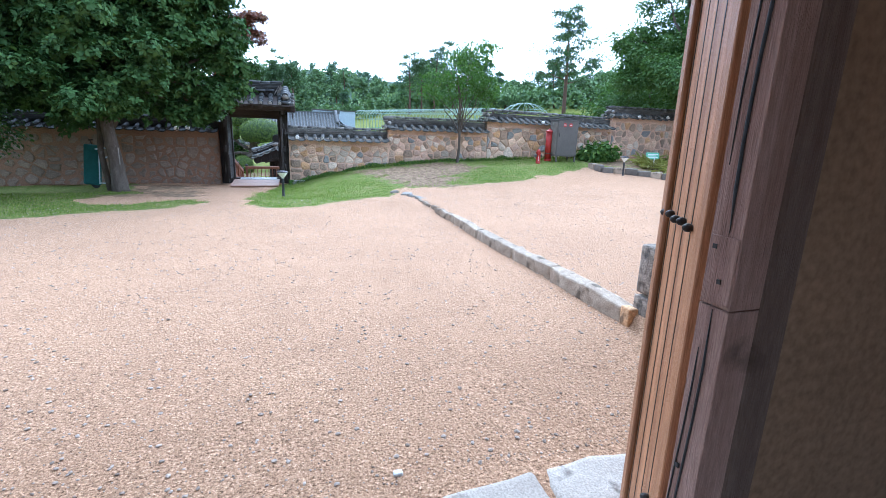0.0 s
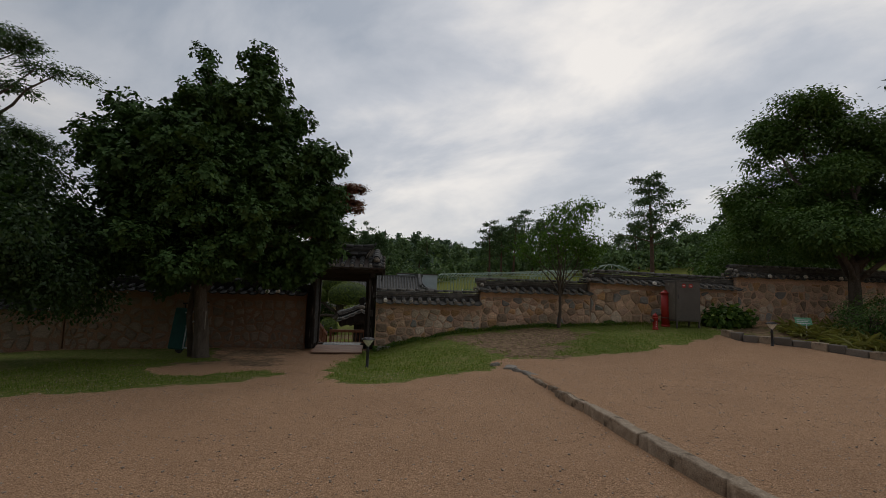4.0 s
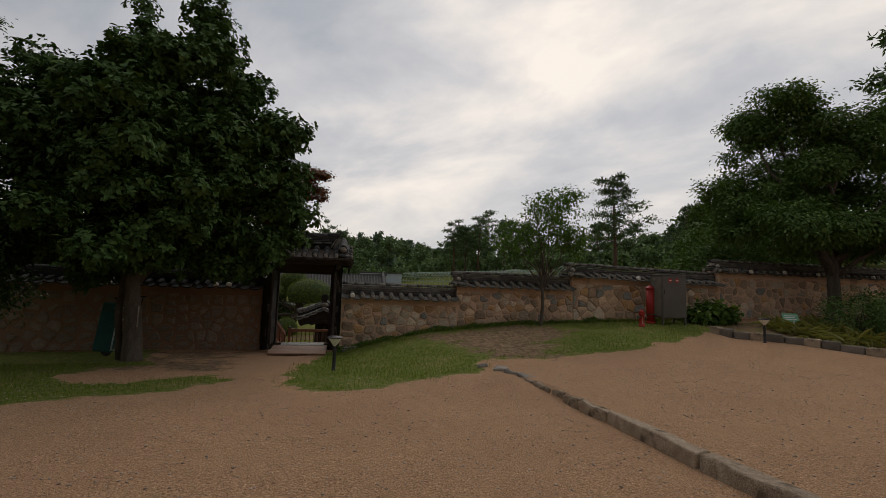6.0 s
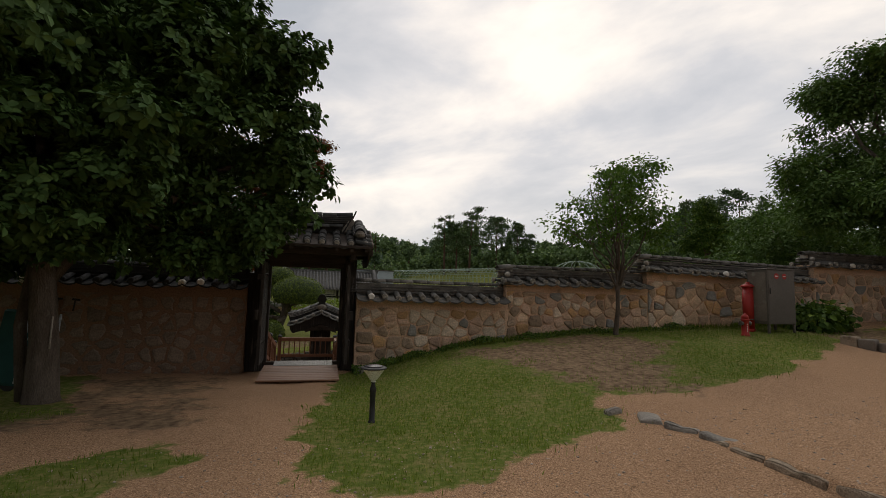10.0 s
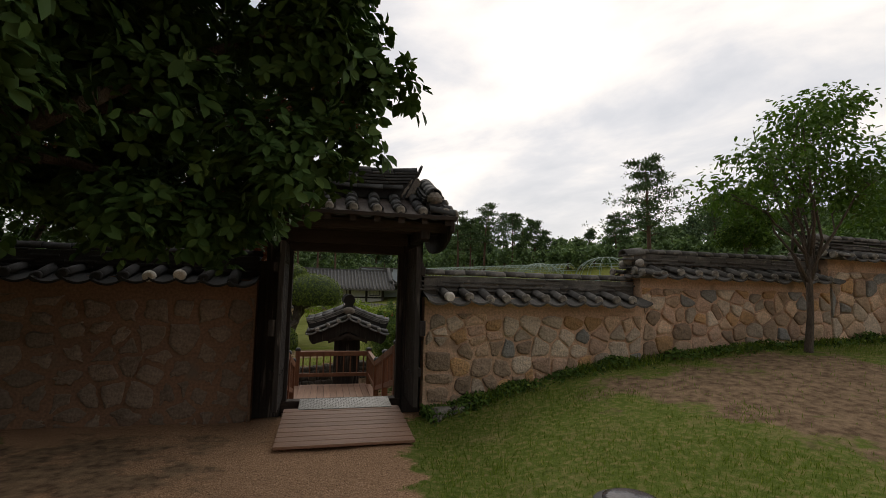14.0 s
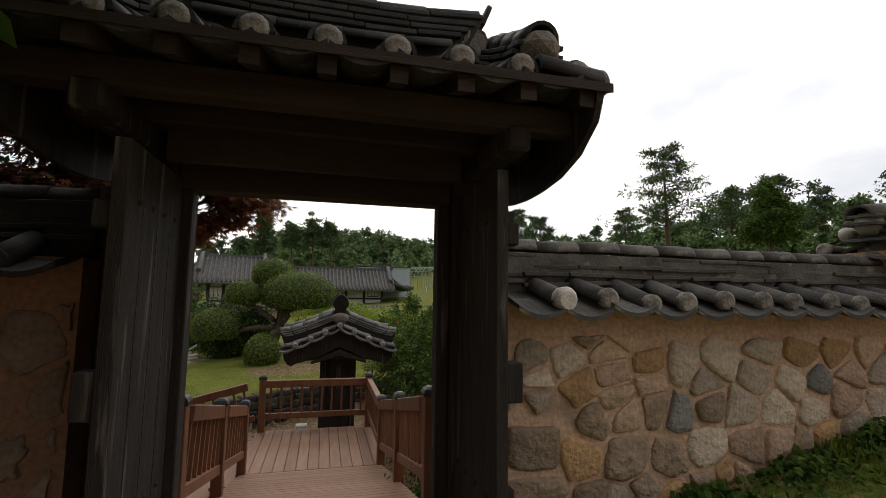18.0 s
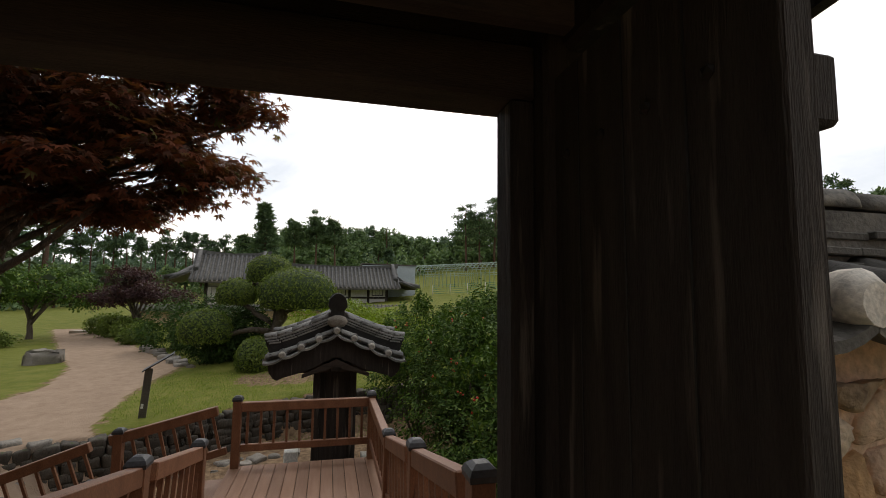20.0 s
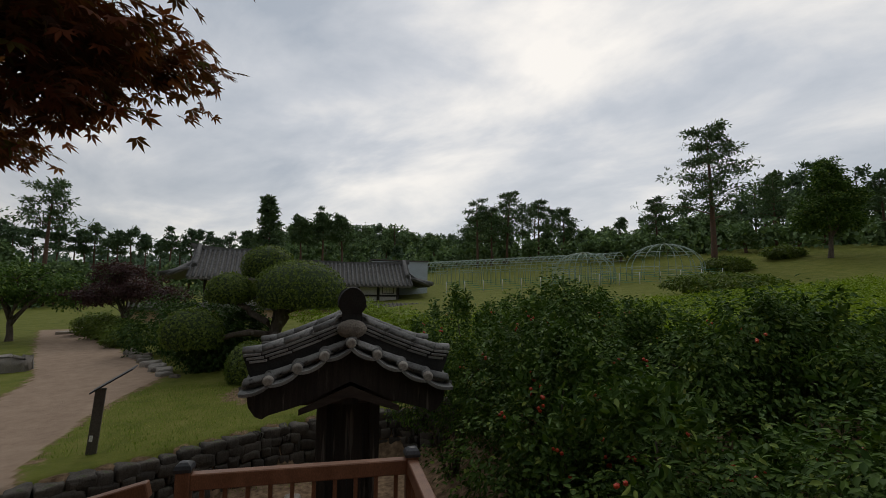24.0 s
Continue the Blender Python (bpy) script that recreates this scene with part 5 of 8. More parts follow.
def build_deck():
    d = thing("wooden_deck", Matrix.Identity(4), "reddish-brown plank walkway sloping down beyond the gate", "deck")
    n = 24
    dy = (DECK_Y1 - DECK_Y0) / n
    ang = math.degrees(math.atan2(DECK_Z1 - DECK_Z0, DECK_Y1 - DECK_Y0))
    for i in range(n):
        y = DECK_Y0 + dy * i
        boxpart("plank", M["deck_wood"], d, (DX0, 0, -0.03), (DX1, dy * 1.02 - 0.006, 0), 0.003, pose(0, y, deck_z(y), ang))
    bm = bmesh.new()
    prism(bm, [(DECK_Y0 - 0.04, DECK_Z0 - 0.032), (DECK_Y1, DECK_Z1 - 0.032), (DECK_Y2 - 0.02, DECK_Z1 - 0.032), (DECK_Y2 - 0.02, DECK_Z1 - 0.06), (DECK_Y1, DECK_Z1 - 0.06), (DECK_Y0 - 0.04, DECK_Z0 - 0.06)], DX0 + 0.06, DX1 - 0.06, "x")
    part("under_board", bm, M["old_wood"], d)
    n = 13
    w = (DX1 - DX0 + 0.1) / n
    for i in range(n):
        x = DX0 - 0.05 + w * i
        boxpart("plank", M["deck_wood_y"], d, (x, DECK_Y1 + 0.01, DECK_Z1 - 0.03), (x + w - 0.006, DECK_Y2, DECK_Z1), 0.003)
    for x in (DX0, DX1 - 0.05):
        bm = bmesh.new()
        prism(bm, [(DECK_Y0, DECK_Z0 - 0.035), (DECK_Y1, DECK_Z1 - 0.035), (DECK_Y2, DECK_Z1 - 0.035), (DECK_Y2, DECK_Z1 - 0.25), (DECK_Y1, DECK_Z1 - 0.25), (DECK_Y0, DECK_Z0 - 0.25)], x, x + 0.05, "x")
        part("joist", bm, M["rail_wood"], d)
    for i in range(7):
        boxpart("stair_tread", M["deck_wood_y"], d, (DX0 - 0.36 * (i + 1), DECK_Y1 + 0.05, DECK_Z1 - 0.15 * (i + 1) - 0.04), (DX0 - 0.36 * i - 0.01, DECK_Y2, DECK_Z1 - 0.15 * (i + 1)), 0.004)
        for y in (DECK_Y1 + 0.08, DECK_Y2 - 0.1):
            boxpart("stair_support", M["rail_wood"], d, (DX0 - 0.36 * (i + 1) + 0.02, y, -2.5), (DX0 - 0.36 * (i + 1) + 0.08, y + 0.06, DECK_Z1 - 0.15 * (i + 1) - 0.04), 0)
    r = thing("deck_railing", Matrix.Identity(4), "brown timber railing with dark post caps round the walkway", "railing")
    ys = (18.85, 20.3, 21.8)
    for x in (DX0 + 0.02, DX1 - 0.02):
        for k in range(2):
            rail_run(r, (x, ys[k]), (x, ys[k + 1]), deck_z(ys[k]), deck_z(ys[k + 1]), True, k == 1)
    rail_run(r, (DX1 - 0.02, 21.8), (DX1 - 0.02, 23.7), DECK_Z1, DECK_Z1, False, True)
    rail_run(r, (DX0 + 0.02, 23.7), (DX1 - 0.02, 23.7), DECK_Z1, DECK_Z1, True, False)
    rail_run(r, (DX0 + 0.02, 23.7), (-3.7, 23.7), DECK_Z1, DECK_Z1 - 0.34, False, True)
    rail_run(r, (-3.7, 23.7), (-5.0, 23.7), DECK_Z1 - 0.34, DECK_Z1 - 0.80, False, True)
    rail_run(r, (DX0 + 0.02, 21.8), (-3.2, 21.8), DECK_Z1, DECK_Z1 - 0.3, False, True)
    rail_run(r, (-3.2, 21.8), (-5.0, 21.8), DECK_Z1 - 0.3, DECK_Z1 - 0.8, False, True)


build_ramp()
build_deck()

# ---- the gatehouse doorway at the start ----


def build_doorway():
    w = thing("wall_gatehouse", Matrix.Identity(4), "gatehouse wall of beige plaster between dark timber posts", "wall", kind="structure")
    boxpart("wall_panel", M["beige_plaster"], w, (1.255, 0.93, -0.2), (6.0, 1.05, 3.2), 0)
    boxpart("wall_panel", M["beige_plaster"], w, (-6.0, 0.93, -0.2), (-1.6, 1.05, 3.2), 0)
    boxpart("wall_panel", M["beige_plaster"], w, (-6.0, 0.93, 2.6), (6.0, 1.05, 3.2), 0)
    boxpart("side_wall", M["beige_plaster"], w, (5.9, -3.0, -0.2), (6.0, 0.9, 3.2), 0)
    boxpart("side_wall", M["beige_plaster"], w, (-6.0, -3.0, -0.2), (-5.9, 0.9, 3.2), 0)
    # unseen back wall, its opening added to let light onto the inner faces
    for xa, xb in ((-6.0, -1.6), (1.6, 6.0)):
        boxpart("unseen_back_wall", M["beige_plaster"], w, (xa, -3.1, -0.2), (xb, -3.0, 3.2), 0)
    boxpart("unseen_back_wall", M["beige_plaster"], w, (-1.6, -3.1, 2.6), (1.6, -3.0, 3.2), 0)
    c = boxpart("ceiling", M["beam_wood"], None, (-6.0, -3.1, 3.2), (6.0, 1.05, 3.3), 0)
    tagged(c, "dark boarded gatehouse ceiling", "ceiling", kind="structure")
    f = boxpart("floor_gatehouse", M["granite"], None, (-5.9, -3.0, -0.35), (5.9, 1.0, -0.09), 0)
    tagged(f, "worn stone gatehouse floor", "floor", kind="structure")
    p = thing("door_1", Matrix.Identity(4), "open plank door with iron nails on weathered timber post", "door", kind="structure")
    # the weathered post, in two lengths with a scarf joint and a let-in piece
    for name, a, b in (("post", (1.045, 0.86, -0.2), (1.15, 0.955, 1.127)), ("post", (1.045, 0.86, 1.13), (1.15, 0.955, 3.1))):
        boxpart(name, M["grey_wood"], p, a, b, 0.002)
    boxpart("patch_piece", M["grey_wood"], p, (1.040, 0.864, 1.14), (1.05, 0.95, 1.32), 0.002)
    for y, z0, z1, w in ((0.915, -0.2, 1.12, 0.004), (0.895, 1.33, 2.2, 0.005), (0.94, 0.4, 1.0, 0.003), (0.925, 1.5, 3.0, 0.003)):
        part("crack", tube(bmesh.new(), [(1.044, y + 0.01 * math.sin(z * 5), z) for z in [z0 + (z1 - z0) * k / 8 for k in range(9)]], [0.001] + [w] * 7 + [0.001], 6), M["black"], p)
    for k, (y, z) in enumerate(((0.93, 1.29), (0.90, 1.2), (0.93, 0.62))):
        boxpart("wooden_peg", M["black"], p, (1.037, y - 0.006, z - 0.006), (1.046, y + 0.006, z + 0.006), 0)
    # the post's shaded face, its shade painted by the darker wood
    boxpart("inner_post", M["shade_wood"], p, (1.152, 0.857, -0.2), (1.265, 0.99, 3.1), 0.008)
    # plank door standing open, seen nearly edge on
    yaw = math.degrees(math.atan2(0.40, 0.235))
    m = pose(1.085, 1.02, 0, 0, 0, yaw)
    leaf = boxpart("leaf", M["door_wood"], p, (0, -0.05, -0.15), (0.46, 0, 2.9), 0.004, m)
    for k in range(1, 5):
        boxpart("plank_joint", M["iron"], leaf, (0.09 * k + 0.02, -0.001, -0.14), (0.09 * k + 0.026, 0.0015, 2.89), 0, m)
    boxpart("edge_strip", M["door_wood"], leaf, (0.40, 0.0, -0.15), (0.46, 0.02, 2.9), 0.005, m)
    for z in (1.30, 0.33):
        for k in range(5):
            bm = bmesh.new()
            bmesh.ops.create_icosphere(bm, subdivisions=2, radius=0.014, matrix=m @ Matrix.Translation((0.10 + 0.08 * k, 0.012, z + 0.006 * (k % 2))) @ Matrix.Diagonal((1, 1.3, 1, 1)))
            part("nail_head", bm, M["iron"], leaf)
            if z < 1:
                break


build_doorway()


def unseen_gatehouse_roof():
    """An unseen roof, added over the gatehouse to block sky light from behind."""
    h = thing("unseen_gatehouse_roof", Matrix.Identity(4), "unseen broad tiled roof added over the gatehouse to block sky light", "roof", kind="structure")
    for s in (-1, 1):
        bm = bmesh.new()
        prism(bm, [(-1.0, 5.6), (-1.0 + s * 3.6, 3.5), (-1.0 + s * 3.6, 3.35), (-1.0, 5.4)], -8.0, 8.0, "x")
        part("slope", bm, M["tile"], h)
    for x in (-8.0, 7.9):
        bm = bmesh.new()
        prism(bm, [(-3.1, 3.32), (1.05, 3.32), (-1.0, 5.35)], x, x + 0.1, "x")
        part("gable", bm, M["beige_plaster"], h)


unseen_gatehouse_roof()

# ---- kerb between the two levels of the yard ----


def rough_block(w, d, h, seed, bev=0.02, cuts=3, amp=0.8):
    rng = random.Random(seed)
    bm = bmesh.new()
    box(bm, -w / 2, -d / 2, -h, w / 2, d / 2, 0)
    bmesh.ops.subdivide_edges(bm, edges=[e for e in bm.edges if abs((e.verts[0].co - e.verts[1].co).y) > d * 0.9 or abs((e.verts[0].co - e.verts[1].co).x) > w * 0.9], cuts=cuts, use_grid_fill=True)
    bmesh.ops.bevel(bm, geom=[e for e in bm.edges if len(e.link_faces) == 2 and e.link_faces[0].normal.dot(e.link_faces[1].normal) < 0.3], offset=bev, segments=2, affect="EDGES", profile=0.6)
    for v in bm.verts:
        n = noise.noise_vector(v.co * 5 + Vector((seed * 7.3, seed * 1.7, 0)))
        v.co += n * bev * amp
    for f in bm.faces:
        f.smooth = True
    return bm


def build_kerb():
    k = thing("kerb_yard", Matrix.Identity(4), "weathered granite kerb between two sand levels", "kerb", kind="structure")
    rng = random.Random(3)
    y, i = 3.42, 0
    lens = (1.33, 1.06, 1.36, 1.5, 0.62, 0.5, 0.44, 0.56, 0.36, 0.28)
    for i, ln in enumerate(lens):
        x = 2.915 - 0.008 * (y - 3.4) + (0.05 if i == 6 else 0) + rng.uniform(-0.015, 0.015)
        h = 0.30
        top = 0.055 - 0.009 * i
        ob = part("kerb_stone", rough_block(0.17 if i < 4 else 0.13 - 0.008 * (i - 4), ln - (0.02 if i < 4 else 0.05), h, 20 + i, 0.022, 5, 1.5), M["kerb"], k)
        ob.matrix_basis = pose(x, y + ln / 2, top, rng.uniform(-1, 1), rng.uniform(-2, 2), rng.uniform(-2, 2) * (1 if i < 4 else 3))
        y += ln
    for j, (x, yy, sx, sy, a) in enumerate(((2.92, 11.35, 0.16, 0.34, 20), (2.80, 11.75, 0.15, 0.36, 35), (2.72, 12.15, 0.34, 0.24, 60), (2.45, 12.5, 0.22, 0.12, 10))):
        ob = part("kerb_stone", rough_block(sx, sy, 0.2, 60 + j, 0.04), M["rock"], k)
        ob.matrix_basis = pose(x, yy, ground_z(2.6, yy) + 0.045, 3, -4, a)
    # two courses of granite where the kerb meets the terrace steps
    b = thing("granite_blocks", Matrix.Identity(4), "two weathered granite blocks stacked at the kerb's end", "stone block")
    ob = part("block", rough_block(2.2, 0.93, 0.40, 41, 0.02, 5), M["granite_dark"], b)
    ob.matrix_basis = pose(4.03, 2.93, 0.178, 0, 0, 0)
    ob = part("block", rough_block(2.2, 0.93, 0.46, 42, 0.025, 5), M["granite_dark"], b)
    ob.matrix_basis = pose(4.04, 2.93, 0.655, 0, 0, 0)
    ob = part("block", rough_block(0.10, 0.12, 0.22, 43, 0.012), M["stone_ochre"], b, "small yellowish stone")
    ob.matrix_basis = pose(2.87, 3.36, 0.06)
    # rough stones along the foot of the gatehouse platform
    p = thing("platform_edging", Matrix.Identity(4), "pale rough stone edging set in mortar", "edging", kind="structure")
    for j, (x, y, sx, sy, a) in enumerate(((0.30, 1.50, 0.52, 0.3, 10), (0.84, 1.63, 0.5, 0.3, 5), (1.40, 1.66, 0.55, 0.32, -5), (-0.25, 1.36, 0.5, 0.3, 12), (1.98, 1.7, 0.5, 0.3, 3), (-0.8, 1.28, 0.5, 0.32, 5))):
        ob = part("edging_stone", rough_block(sx, sy, 0.25, 70 + j, 0.04), M["granite"], p)
        ob.matrix_basis = pose(x, y, -0.085, 0, 0, a)
    boxpart("mortar_bed", M["white_plaster"], p, (-5.9, 1.0, -0.35), (5.9, 1.50, -0.115), 0.01)


build_kerb()

# ---- flower bed edging, east ----


def build_bed():
    k = thing("bed_edging", Matrix.Identity(4), "low dark granite block edging round the flower bed", "edging", kind="structure")
    pts = [(10.55, 15.5), (10.65, 14.85), (11.35, 14.5), (12.1, 14.0), (12.5, 13.3), (12.75, 12.3), (12.95, 11.3), (13.1, 10.2), (13.25, 9.0), (13.4, 7.8)]
    j = 0
    for (xa, ya), (xb, yb) in zip(pts, pts[1:]):
        ln = math.hypot(xb - xa, yb - ya)
        n = 2
        for i in range(n):
            t = (i + 0.5) / n
            x, y = xa + (xb - xa) * t, ya + (yb - ya) * t
            ob = part("edging_stone", rough_block(ln / n - 0.02, 0.22, 0.5, 90 + j, 0.03), M["stone_dark"] if j % 3 else M["kerb"], k)
            ob.matrix_basis = pose(x, y, ground_z(x, y) + 0.2 + 0.02 * math.sin(j * 2.1), 0, 0, math.degrees(math.atan2(yb - ya, xb - xa)))
            j += 1


build_bed()

# ---- things in the yard ----


def garden_light(x, y, name_label):
    z = ground_z(x, y)
    g = thing("garden_light", pose(x, y, z), name_label, "lamp", "garden lights")
    part("post", lathe(bmesh.new(), [(0.045, -0.05), (0.045, 0.02), (0.034, 0.03), (0.034, 0.36), (0.040, 0.37), (0.040, 0.40), (0.022, 0.455), (0.022, 0.47), (0.03, 0.485)], 14), M["black"], g)
    part("neck", lathe(bmesh.new(), [(0.028, 0.48), (0.032, 0.49), (0.02, 0.505)], 12), M["white_paint"], g)
    part("shade", lathe(bmesh.new(), [(0.03, 0.50), (0.05, 0.515), (0.125, 0.62), (0.135, 0.635), (0.13, 0.645)], 18), M["clear_plastic"], g, "clear plastic cone shade")
    part("rim", lathe(bmesh.new(), [(0.128, 0.638), (0.155, 0.640), (0.158, 0.652), (0.150, 0.658), (0.10, 0.672), (0.02, 0.68)], 24), M["black"], g)
    part("top_plate", lathe(bmesh.new(), [(0.118, 0.668), (0.118, 0.6745), (0.09, 0.683), (0.01, 0.689)], 24), M["solar"], g, "dark solar panel on the top")
    return g


garden_light(-0.43, 13.15, "black garden light with a cone shade on the lawn")
garden_light(11.1, 14.25, "black garden light with a cone shade beside bed")


def build_cabinet():
    x, y = 10.12, 16.85
    z = ground_z(x, y)
    c = thing("metal_cabinet", pose(x, y, z, 0, 0, 2), "grey steel cabinet on short legs with red marks", "cabinet")
    boxpart("body", M["cabinet"], c, (-0.46, -0.28, 0.20), (0.46, 0.28, 1.56), 0.008)
    boxpart("top_cover", M["cabinet"], c, (-0.48, -0.30, 1.562), (0.48, 0.30, 1.59), 0.006)
    boxpart("side_panel", M["stone_dark"], c, (-0.462, -0.24, 0.28), (-0.467, 0.24, 1.50), 0)
    d = boxpart("door", M["cabinet"], c, (-0.43, -0.292, 0.24), (0.44, -0.282, 1.53), 0.004)
    boxpart("handle", M["black"], d, (-0.40, -0.31, 0.95), (-0.375, -0.292, 1.10), 0.004)
    for xx in (-0.44, 0.40):
        for yy in (-0.27, 0.23):
            boxpart("leg", M["cabinet"], c, (xx, yy, -0.06), (xx + 0.05, yy + 0.05, 0.20), 0.003)
    for xx, lab in ((-0.16, "round red sign with white bar"), (0.10, "round red sign with white bar")):
        bm = lathe(bmesh.new(), [(0.075, 0), (0.075, 0.006)], 20)
        bmesh.ops.rotate(bm, verts=bm.verts[:], cent=(0, 0, 0), matrix=Matrix.Rotation(radians(90), 3, "X"))
        bmesh.ops.translate(bm, verts=bm.verts[:], vec=(xx, -0.288, 1.40))
        s = part("round_sign", bm, M["red_paint"], d, lab)
        boxpart("sign_bar", M["white_paint"], s, (xx - 0.045, -0.2965, 1.39), (xx + 0.045, -0.2945, 1.415), 0)
    # stand-pipe beside the cabinet, and a low hydrant
    px, py = 9.6, 17.05
    p = thing("red_standpipe", pose(px, py, ground_z(px, py)), "tall red hose standpipe beside the cabinet", "standpipe")
    part("column", lathe(bmesh.new(), [(0.13, 0.05), (0.13, 1.12)], 20), M["red_paint"], p)
    part("foot_ring", lathe(bmesh.new(), [(0.15, -0.04), (0.15, 0.05), (0.135, 0.06)], 20), M["red_paint"], p)
    part("band", lathe(bmesh.new(), [(0.138, 0.28), (0.138, 0.31)], 20), M["cabinet"], p)
    part("lid", lathe(bmesh.new(), [(0.16, 1.12), (0.16, 1.15), (0.11, 1.19), (0.05, 1.21), (0.05, 1.25), (0.02, 1.255)], 20), M["red_paint"], p)
    hx, hy = 8.88, 16.5
    h = thing("fire_hydrant", pose(hx, hy, ground_z(hx, hy)), "low red fire hydrant on the lawn", "hydrant")
    part("barrel", lathe(bmesh.new(), [(0.10, -0.04), (0.10, 0.03), (0.082, 0.04), (0.082, 0.36), (0.095, 0.37), (0.095, 0.40), (0.085, 0.41)], 18), M["red_paint"], h)
    part("bonnet", lathe(bmesh.new(), [(0.085, 0.41), (0.075, 0.47), (0.045, 0.51), (0.02, 0.52), (0.02, 0.55), (0.008, 0.552)], 18), M["red_paint"], h)
    for s in (-1, 1):
        bm = lathe(bmesh.new(), [(0.045, 0.05), (0.045, 0.12), (0.052, 0.125), (0.052, 0.15)], 14)
        bmesh.ops.rotate(bm, verts=bm.verts[:], cent=(0, 0, 0), matrix=Matrix.Rotation(radians(90 * s), 3, "Y"))
        bmesh.ops.translate(bm, verts=bm.verts[:], vec=(0, 0, 0.30))
        part("outlet", bm, M["cabinet"], h, "grey metal outlet")
    for k in range(4):
        boxpart("letter_mark", M["white_paint"], h, (-0.035, -0.0838, 0.10 + 0.055 * k), (-0.01, -0.0815, 0.13 + 0.055 * k), 0)


build_cabinet()


def build_small():
    x, y = 13.2, 15.2
    s = thing("garden_sign", pose(x, y, ground_z(x, y)), "small green garden sign with pale lines", "sign")
    boxpart("stake", M["white_paint"], s, (-0.012, -0.012, -0.1), (0.012, 0.012, 0.42), 0)
    b = boxpart("board", M["sign_green"], s, (-0.30, -0.03, 0.38), (0.30, -0.015, 0.64), 0.003, pose(0, 0, 0, -14, 0, 0))
    for k in range(3):
        boxpart("text_line", M["white_paint"], b, (-0.24, -0.0325, 0.44 + 0.055 * k), (0.22 - 0.07 * (k % 2), -0.0305, 0.465 + 0.055 * k), 0, pose(0, 0, 0, -14, 0, 0))
    x, y = -5.75, 16.2
    c = thing("folded_cart", pose(x, y, ground_z(x, y), 0, 0, -12) @ Matrix.Scale(1.25, 4), "folded cart with teal cloth leaning by the tree", "cart")
    boxpart("cloth_panel", M["teal_cloth"], c, (-0.30, -0.04, 0.08), (0.08, 0.05, 1.02), 0.03, pose(0, 0, 0, -6, 4, 0))
    for a, b in (((0.10, -0.05, 0.12), (0.12, 0.06, 0.98)), ((0.52, -0.05, 0.12), (0.50, 0.06, 0.98)), ((0.10, -0.05, 0.92), (0.52, -0.03, 0.98)), ((0.10, -0.05, 0.14), (0.52, -0.03, 0.12)),
                 ((0.12, -0.04, 0.62), (0.5, 0.0, 0.86)), ((0.2, 0.0, 0.45), (0.5, 0.0, 0.2))):
        part("tube", tube(bmesh.new(), [a, b], 0.013, 8), M["shed"], c)
    for xx in (-0.05, 0.42):
        bm = lathe(bmesh.new(), [(0.09, -0.02), (0.1, 0), (0.09, 0.02)], 16)
        bmesh.ops.rotate(bm, verts=bm.verts[:], cent=(0, 0, 0), matrix=Matrix.Rotation(radians(90), 3, "X"))
        bmesh.ops.translate(bm, verts=bm.verts[:], vec=(xx, 0.05, 0.10))
        part("wheel", bm, M["black"], c)
    for k, (x, h) in enumerate(((-6.35, 0.22), (-6.02, 0.26), (-5.75, 0.22))):
        t = thing("hand_tool", pose(x, 17.93, 0.82 + 0.03 * k, 4, 6 * (k - 1), 0), "short dark hand tool hung on the shaded wall", "tool", "tools on the wall")
        part("handle", tube(bmesh.new(), [(0, 0, 0), (0.01, 0, h)], 0.014, 8), M["old_wood"], t)
        boxpart("blade", M["iron"], t, (-0.05, -0.008, h - 0.02), (0.09, 0.008, h + 0.02), 0.004)


build_small()

# ---- garden beyond the gate ----


